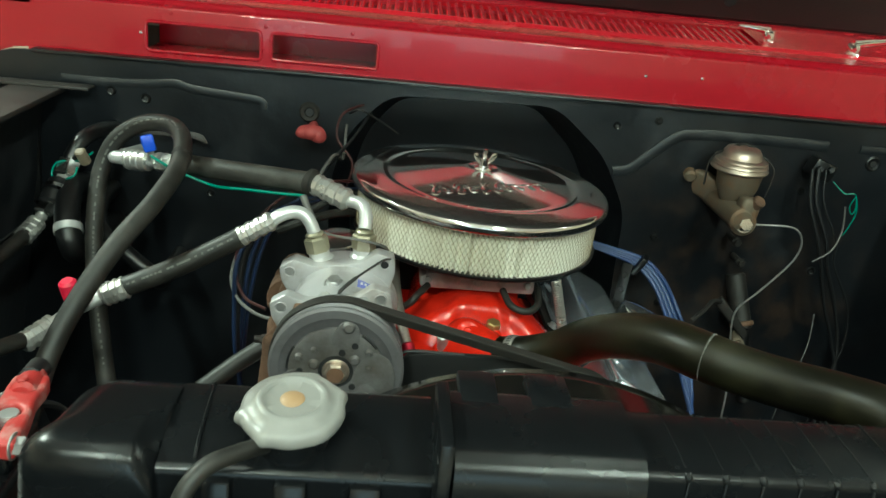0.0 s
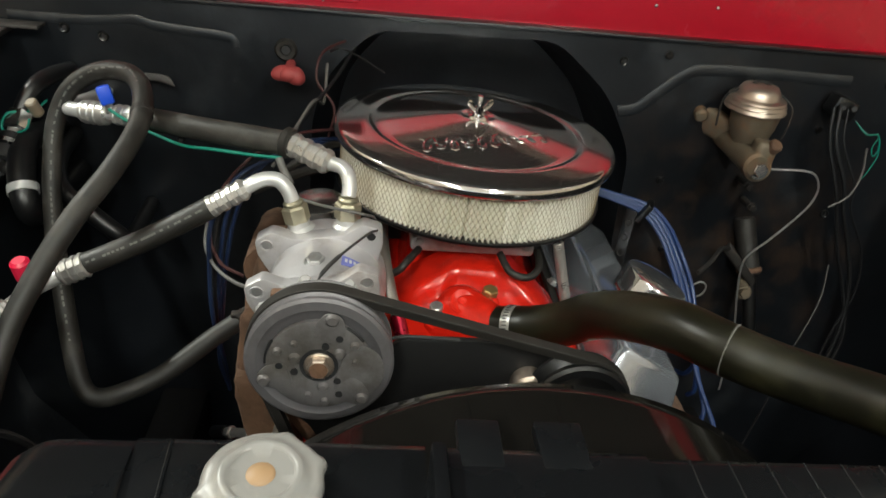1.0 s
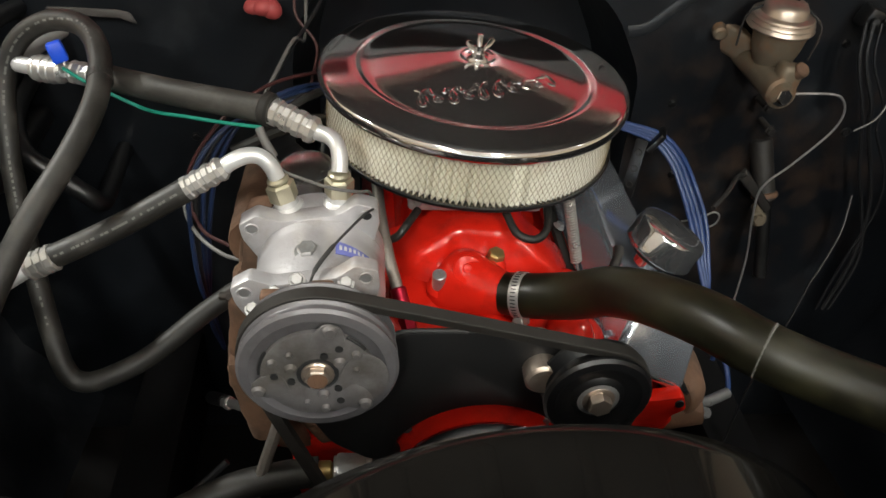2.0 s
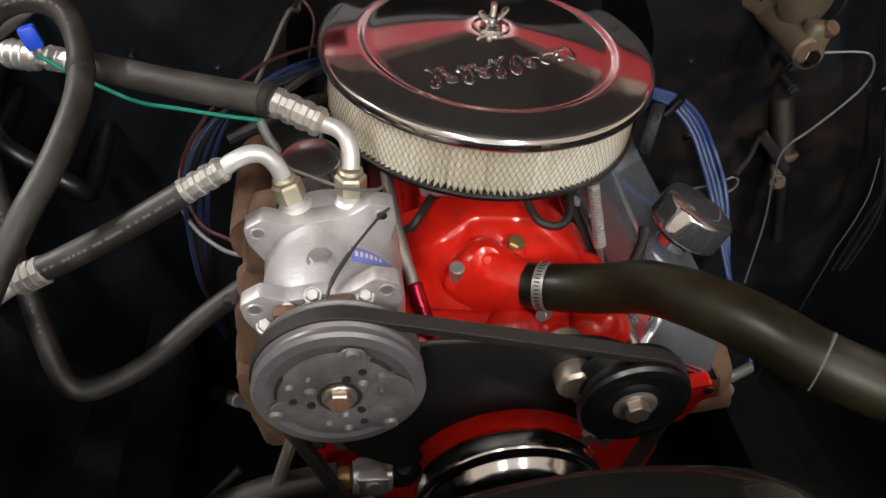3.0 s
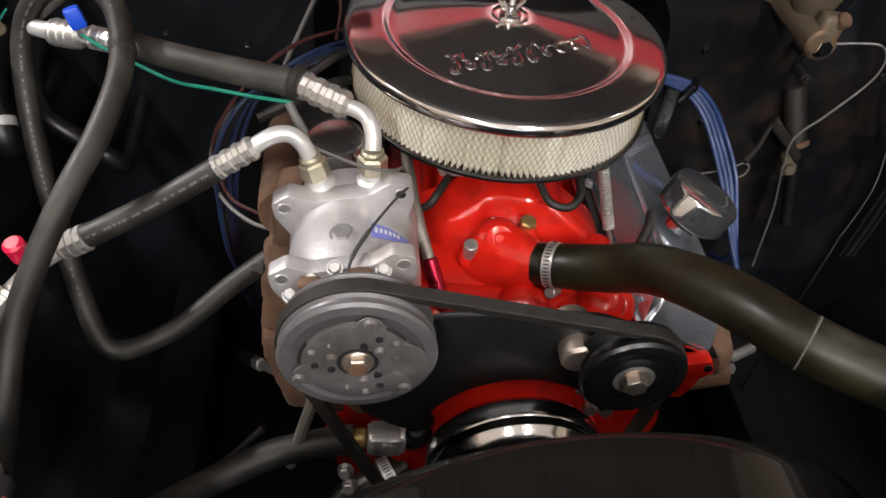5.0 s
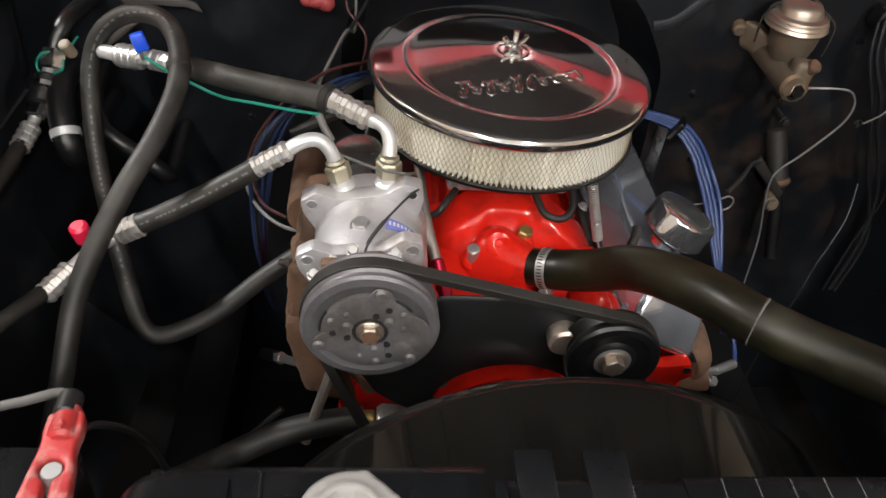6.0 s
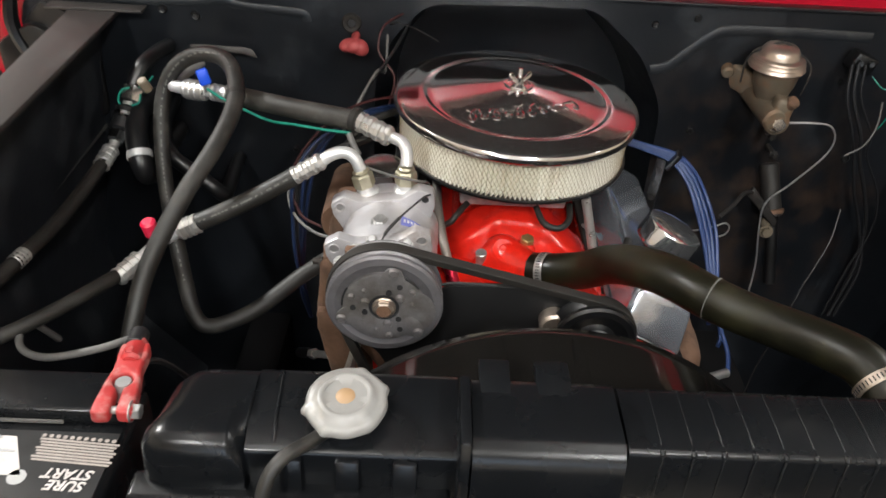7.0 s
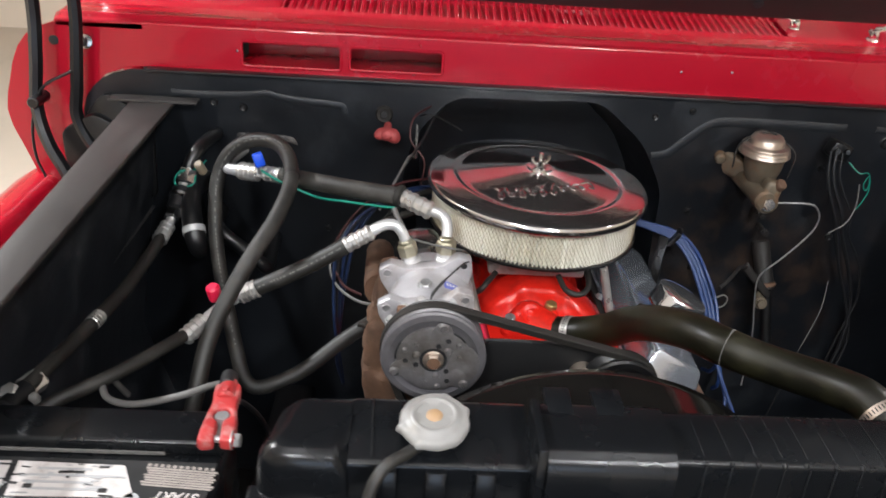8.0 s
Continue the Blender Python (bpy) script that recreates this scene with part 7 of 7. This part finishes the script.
wire("vacuum_line", [(-0.1, 0.06, 1.075), (-0.16, 0.02, 1.11), (-0.21, -0.02, 1.1), (-0.24, -0.03, 1.07)], 0.005, HOSE_RUBBER, "short black vacuum line behind the compressor", "hose")

# wiring along the driver's side of the firewall
for i, (dx, rr) in enumerate(((0, 0.0036), (0.012, 0.002), (-0.01, 0.0028))):
    wire("loom_wire", [(0.552 + dx, 0.14, 1.17), (0.557 + dx, 0.13, 1.12), (0.585 + dx * 1.4, 0.12, 1.06), (0.597 + dx, 0.12, 1.02), (0.63 + dx * 1.8, 0.12, 0.95), (0.655 + dx, 0.12, 0.88), (0.658 - dx, 0.11, 0.8), (0.64 - dx, 0.1, 0.7)], rr, BLACK_WIRE, "dark wire of the loom down the firewall")
wire("green_wire", [(0.575, 0.13, 1.155), (0.592, 0.12, 1.14), (0.609, 0.118, 1.14), (0.616, 0.118, 1.118), (0.612, 0.118, 1.108), (0.606, 0.118, 1.12), (0.612, 0.118, 1.135), (0.619, 0.118, 1.11), (0.613, 0.118, 1.085), (0.608, 0.12, 1.07)], 0.0011, GREEN_WIRE, "thin green wire loose beside the loom")
wire("thin_wire", [(0.597, 0.115, 1.12), (0.6, 0.11, 1.08), (0.585, 0.1, 1.05), (0.56, 0.1, 1.03)], 0.0015, GREY_WIRE, "thin grey wire loose beside the loom")
tb2 = thing("terminal_block", (0.57, 0.16, 1.15), "small dark terminal block on the firewall", "terminal block")
part("block", box(fresh(), (0.568, 0.165, 1.165), (0.04, 0.03, 0.03), 0.005, (0, 20, 0)), SATIN_BLACK, tb2)
for dx in (-0.01, 0.008):
    part("stud", rod(fresh(), (0.568 + dx, 0.15, 1.168), (0.566 + dx, 0.14, 1.17), 0.005, 10, 0.001), SATIN_BLACK, tb2)

# ---- steering column and linkage, driver's side ----
sc = thing("steering_column", (0.48, 0.08, 0.7), "dark rusty steering column with clutch linkage", "steering column")
part("column", rod(fresh(), (0.484, 0.19, 0.965), (0.5, 0.148, 0.88), 0.0165, 24, 0.003), DARK_RUST, sc)
part("collar", lathe(fresh(), [(0.0165, -0.005), (0.0195, -0.004), (0.0205, 0.0), (0.0195, 0.003), (0.0165, 0.004)], aim((0.498, 0.152, 0.889), (0.484, 0.19, 0.965)), 28, True), RUST, sc, "rusty steel collar")
part("shaft", rod(fresh(), (0.5, 0.148, 0.882), (0.515, 0.11, 0.76), 0.0105, 16, 0.002), SATIN_BLACK, sc)
part("lever", hull_block(fresh(), [(0.44, 0.14, 0.925), (0.45, 0.14, 0.94), (0.505, 0.13, 0.88), (0.498, 0.13, 0.868)], [(0.44, 0.15, 0.925), (0.45, 0.15, 0.94), (0.505, 0.142, 0.88), (0.498, 0.142, 0.868)], 0.003), DARK_RUST, sc)
part("lever_pin", bolt(rod(fresh(), (0.49, 0.15, 0.872), (0.486, 0.124, 0.862), 0.008, 14, 0.002), (0.486, 0.125, 0.862), (-0.1, -1, 0.2), 0.009, 0.007), OLD_IRON, sc)
part("clutch_rod", sweep(fresh(), [(0.36, 0.04, 0.94), (0.39, 0.07, 0.945), (0.42, 0.11, 0.945), (0.445, 0.135, 0.934)], 0.0035, 8), DARK_RUST, sc)
part("hook", sweep(fresh(), [(0.31, 0.09, 0.862), (0.33, 0.1, 0.869), (0.36, 0.1, 0.876), (0.385, 0.1, 0.885), (0.397, 0.1, 0.891), (0.406, 0.1, 0.887), (0.408, 0.1, 0.878), (0.403, 0.1, 0.868), (0.39, 0.1, 0.862)], 0.0014, 8), CRIMP_STEEL, sc, "bent bright steel hook")
dk = thing("dipstick", (0.6, 0.0, 0.8), "thin bright rod beside the inner fender", "rod")
part("rod", sweep(fresh(), [(0.545, 0.03, 0.97), (0.53, 0.0, 0.93), (0.51, -0.018, 0.885), (0.5, -0.024, 0.862)], 0.0013, 8), BRACE_GREY, dk)
# added length down to the chassis, black so that it stays unseen
part("sleeve", sweep(fresh(), [(0.5, -0.024, 0.862), (0.485, -0.038, 0.82), (0.47, -0.05, 0.77), (0.45, -0.06, 0.69), (0.44, -0.07, 0.57)], 0.0016, 8), BLACK_WIRE, dk, "added lower length of the rod, blackened to sink into the dark bay")
for x, z in ((0.455, 1.035), (0.47, 1.0)):
    part("stud", bolt(rod(fresh(), (x, 0.185, z), (x, 0.15, z), 0.005, 10), (x, 0.152, z), (0, -1, 0), 0.006, 0.006), DARK_RUST, sc)

# ---- braided line, lower fittings ----
bl = thing("braided_fuel_line", (-0.1, -0.2, 0.98), "braided steel fuel line with a red anodised fitting", "fuel line")
part("hose", sweep(fresh(), [(-0.1, 0.03, 1.03), (-0.103, -0.02, 1.035), (-0.103, -0.07, 1.036), (-0.1, -0.115, 1.027), (-0.092, -0.16, 1.008), (-0.083, -0.192, 0.988)], 0.0064, 14), BRAID, bl)
part("socket", rod(fresh(), (-0.084, -0.188, 0.991), (-0.073, -0.214, 0.962), 0.0086, 20, 0.002), ANODIZED_RED, bl, "red anodised socket")
part("nut", hexagon(fresh(), (-0.0755, -0.209, 0.968), (-0.07, -0.222, 0.952), 0.0098, 0.002), ANODIZED_RED, bl, "red anodised nut")
part("nipple", rod(fresh(), (-0.07, -0.222, 0.953), (-0.069, -0.225, 0.92), 0.007, 14), ANODIZED_RED, bl)
wire("braided_line", [(-0.19, -0.28, 0.97), (-0.2, -0.3, 0.92), (-0.215, -0.31, 0.87), (-0.23, -0.32, 0.82)], 0.0062, BRAID, "braided steel hose behind the compressor", "hose")
lf = thing("heater_fitting", (-0.13, -0.3, 0.84), "brass and steel heater hose fitting on the water pump", "fitting")
part("hex_body", box(fresh(), (-0.13, -0.31, 0.848), (0.034, 0.028, 0.028), 0.004, (0, 4, 0)), ZINC, lf)
part("boss", lathe(fresh(), [(0.007, 0), (0.009, 0.003), (0.005, 0.004), (0, 0.003)], aim((-0.128, -0.324, 0.85), (-0.128, -1, 0.9)), 16), ZINC, lf)
for dx in (-0.016, 0.016):
    part("ring", lathe(fresh(), [(0.012, -0.0035), (0.0158, -0.0028), (0.0158, 0.0028), (0.012, 0.0035)], aim((-0.13 + dx, -0.31, 0.848), (1, -0.31, 0.77)), 24), CRIMP_STEEL, lf)
part("brass_end", rod(fresh(), (-0.15, -0.31, 0.849), (-0.165, -0.31, 0.849), 0.011, 16, 0.002), BRASS, lf)
part("elbow", sweep(fresh(), [(-0.11, -0.31, 0.847), (-0.1, -0.31, 0.847), (-0.092, -0.305, 0.85), (-0.088, -0.29, 0.85)], 0.012, 14), SATIN_BLACK, lf)
part("elbow_cap", rod(fresh(), (-0.1, -0.312, 0.85), (-0.1, -0.318, 0.872), 0.011, 14, 0.004), SATIN_BLACK, lf)
part("hose", sweep(fresh(), [(-0.163, -0.31, 0.849), (-0.2, -0.312, 0.845), (-0.25, -0.315, 0.832), (-0.31, -0.33, 0.81), (-0.38, -0.35, 0.78)], 0.0155, 16), HOSE_RUBBER, lf)
for p in ((-0.172, -0.33, 0.822), (-0.168, -0.335, 0.8)):
    part("bolt", bolt(fresh(), p, (-0.2, -1, 0.5), 0.0065, 0.008), CRIMP_STEEL, lf)
lr = thing("lower_radiator_hose", (-0.13, -0.32, 0.76), "black lower radiator hose with a steel clamp", "radiator hose")
part("hose", sweep(fresh(), [(-0.105, -0.3, 0.775), (-0.14, -0.315, 0.765), (-0.19, -0.34, 0.74), (-0.24, -0.4, 0.68)], 0.021, 18), SMOOTH_RUBBER, lr)
hose_clamp(lr, (-0.125, -0.308, 0.77), (-0.035, -0.015, -0.01), 0.0215, 0.013, (0, -1, 0.3))
# wires low on the passenger side
wire("loom_wire", [(-0.26, -0.28, 0.83), (-0.3, -0.3, 0.8), (-0.34, -0.33, 0.79), (-0.4, -0.35, 0.8)], 0.004, BLACK_WIRE, "dark wire low beside the exhaust manifold")
wire("loom_wire", [(-0.37, -0.53, 1.105), (-0.36, -0.5, 1.08), (-0.345, -0.47, 1.02), (-0.335, -0.45, 0.92), (-0.33, -0.43, 0.8)], 0.003, BLACK_WIRE, "dark wire dropping beside the battery")

# receiver drier with its fittings behind the battery
rv = thing("receiver_drier", (-0.655, -0.46, 0.9), "silver receiver drier with hose fittings beside the battery", "receiver drier")
part("can", lathe(fresh(), [(0, 0), (0.03, 0), (0.032, 0.004), (0.032, 0.13), (0.028, 0.137), (0, 0.14)], pose(-0.662, -0.462, 0.88), 28), SATIN_BLACK, rv, "black painted can")
part("head", lathe(fresh(), [(0, 0.02), (0.018, 0.02), (0.022, 0.016), (0.022, 0), (0, 0)], pose(-0.662, -0.462, 1.018), 24), CRIMP_STEEL, rv)
part("sight_glass", bolt(fresh(), (-0.665, -0.468, 1.036), (0, -0.3, 1), 0.009, 0.006), BRIGHT_CHROME, rv)
part("nut", hexagon(fresh(), (-0.632, -0.43, 1.03), (-0.62, -0.405, 1.032), 0.014, 0.003), CRIMP_STEEL, rv)
part("nut", hexagon(fresh(), (-0.64, -0.5, 1.02), (-0.625, -0.505, 1.03), 0.014, 0.003), CRIMP_STEEL, rv)
part("bolt", bolt(fresh(), (-0.583, -0.478, 1.03), (-0.2, -0.4, 1), 0.0085, 0.008), CRIMP_STEEL, rv)
for x, y, z, r in ((-0.655, -0.455, 1.042, 0.009), (-0.635, -0.447, 1.04, 0.011), (-0.62, -0.485, 1.036, 0.008), (-0.607, -0.45, 1.035, 0.006)):
    part("fitting", hexagon(rod(fresh(), (x, y, z - 0.012), (x, y, z), r * 0.7, 14), (x, y, z), (x - 0.002, y - 0.004, z + 0.008), r, 0.002), CRIMP_STEEL, rv)
part("strap", prism(fresh(), rounded([(-0.69, -0.47), (-0.575, -0.462), (-0.575, -0.492), (-0.69, -0.5)], 0.006), pose(0, 0, 1.024), 0.004, 0.001), SATIN_BLACK, rv)
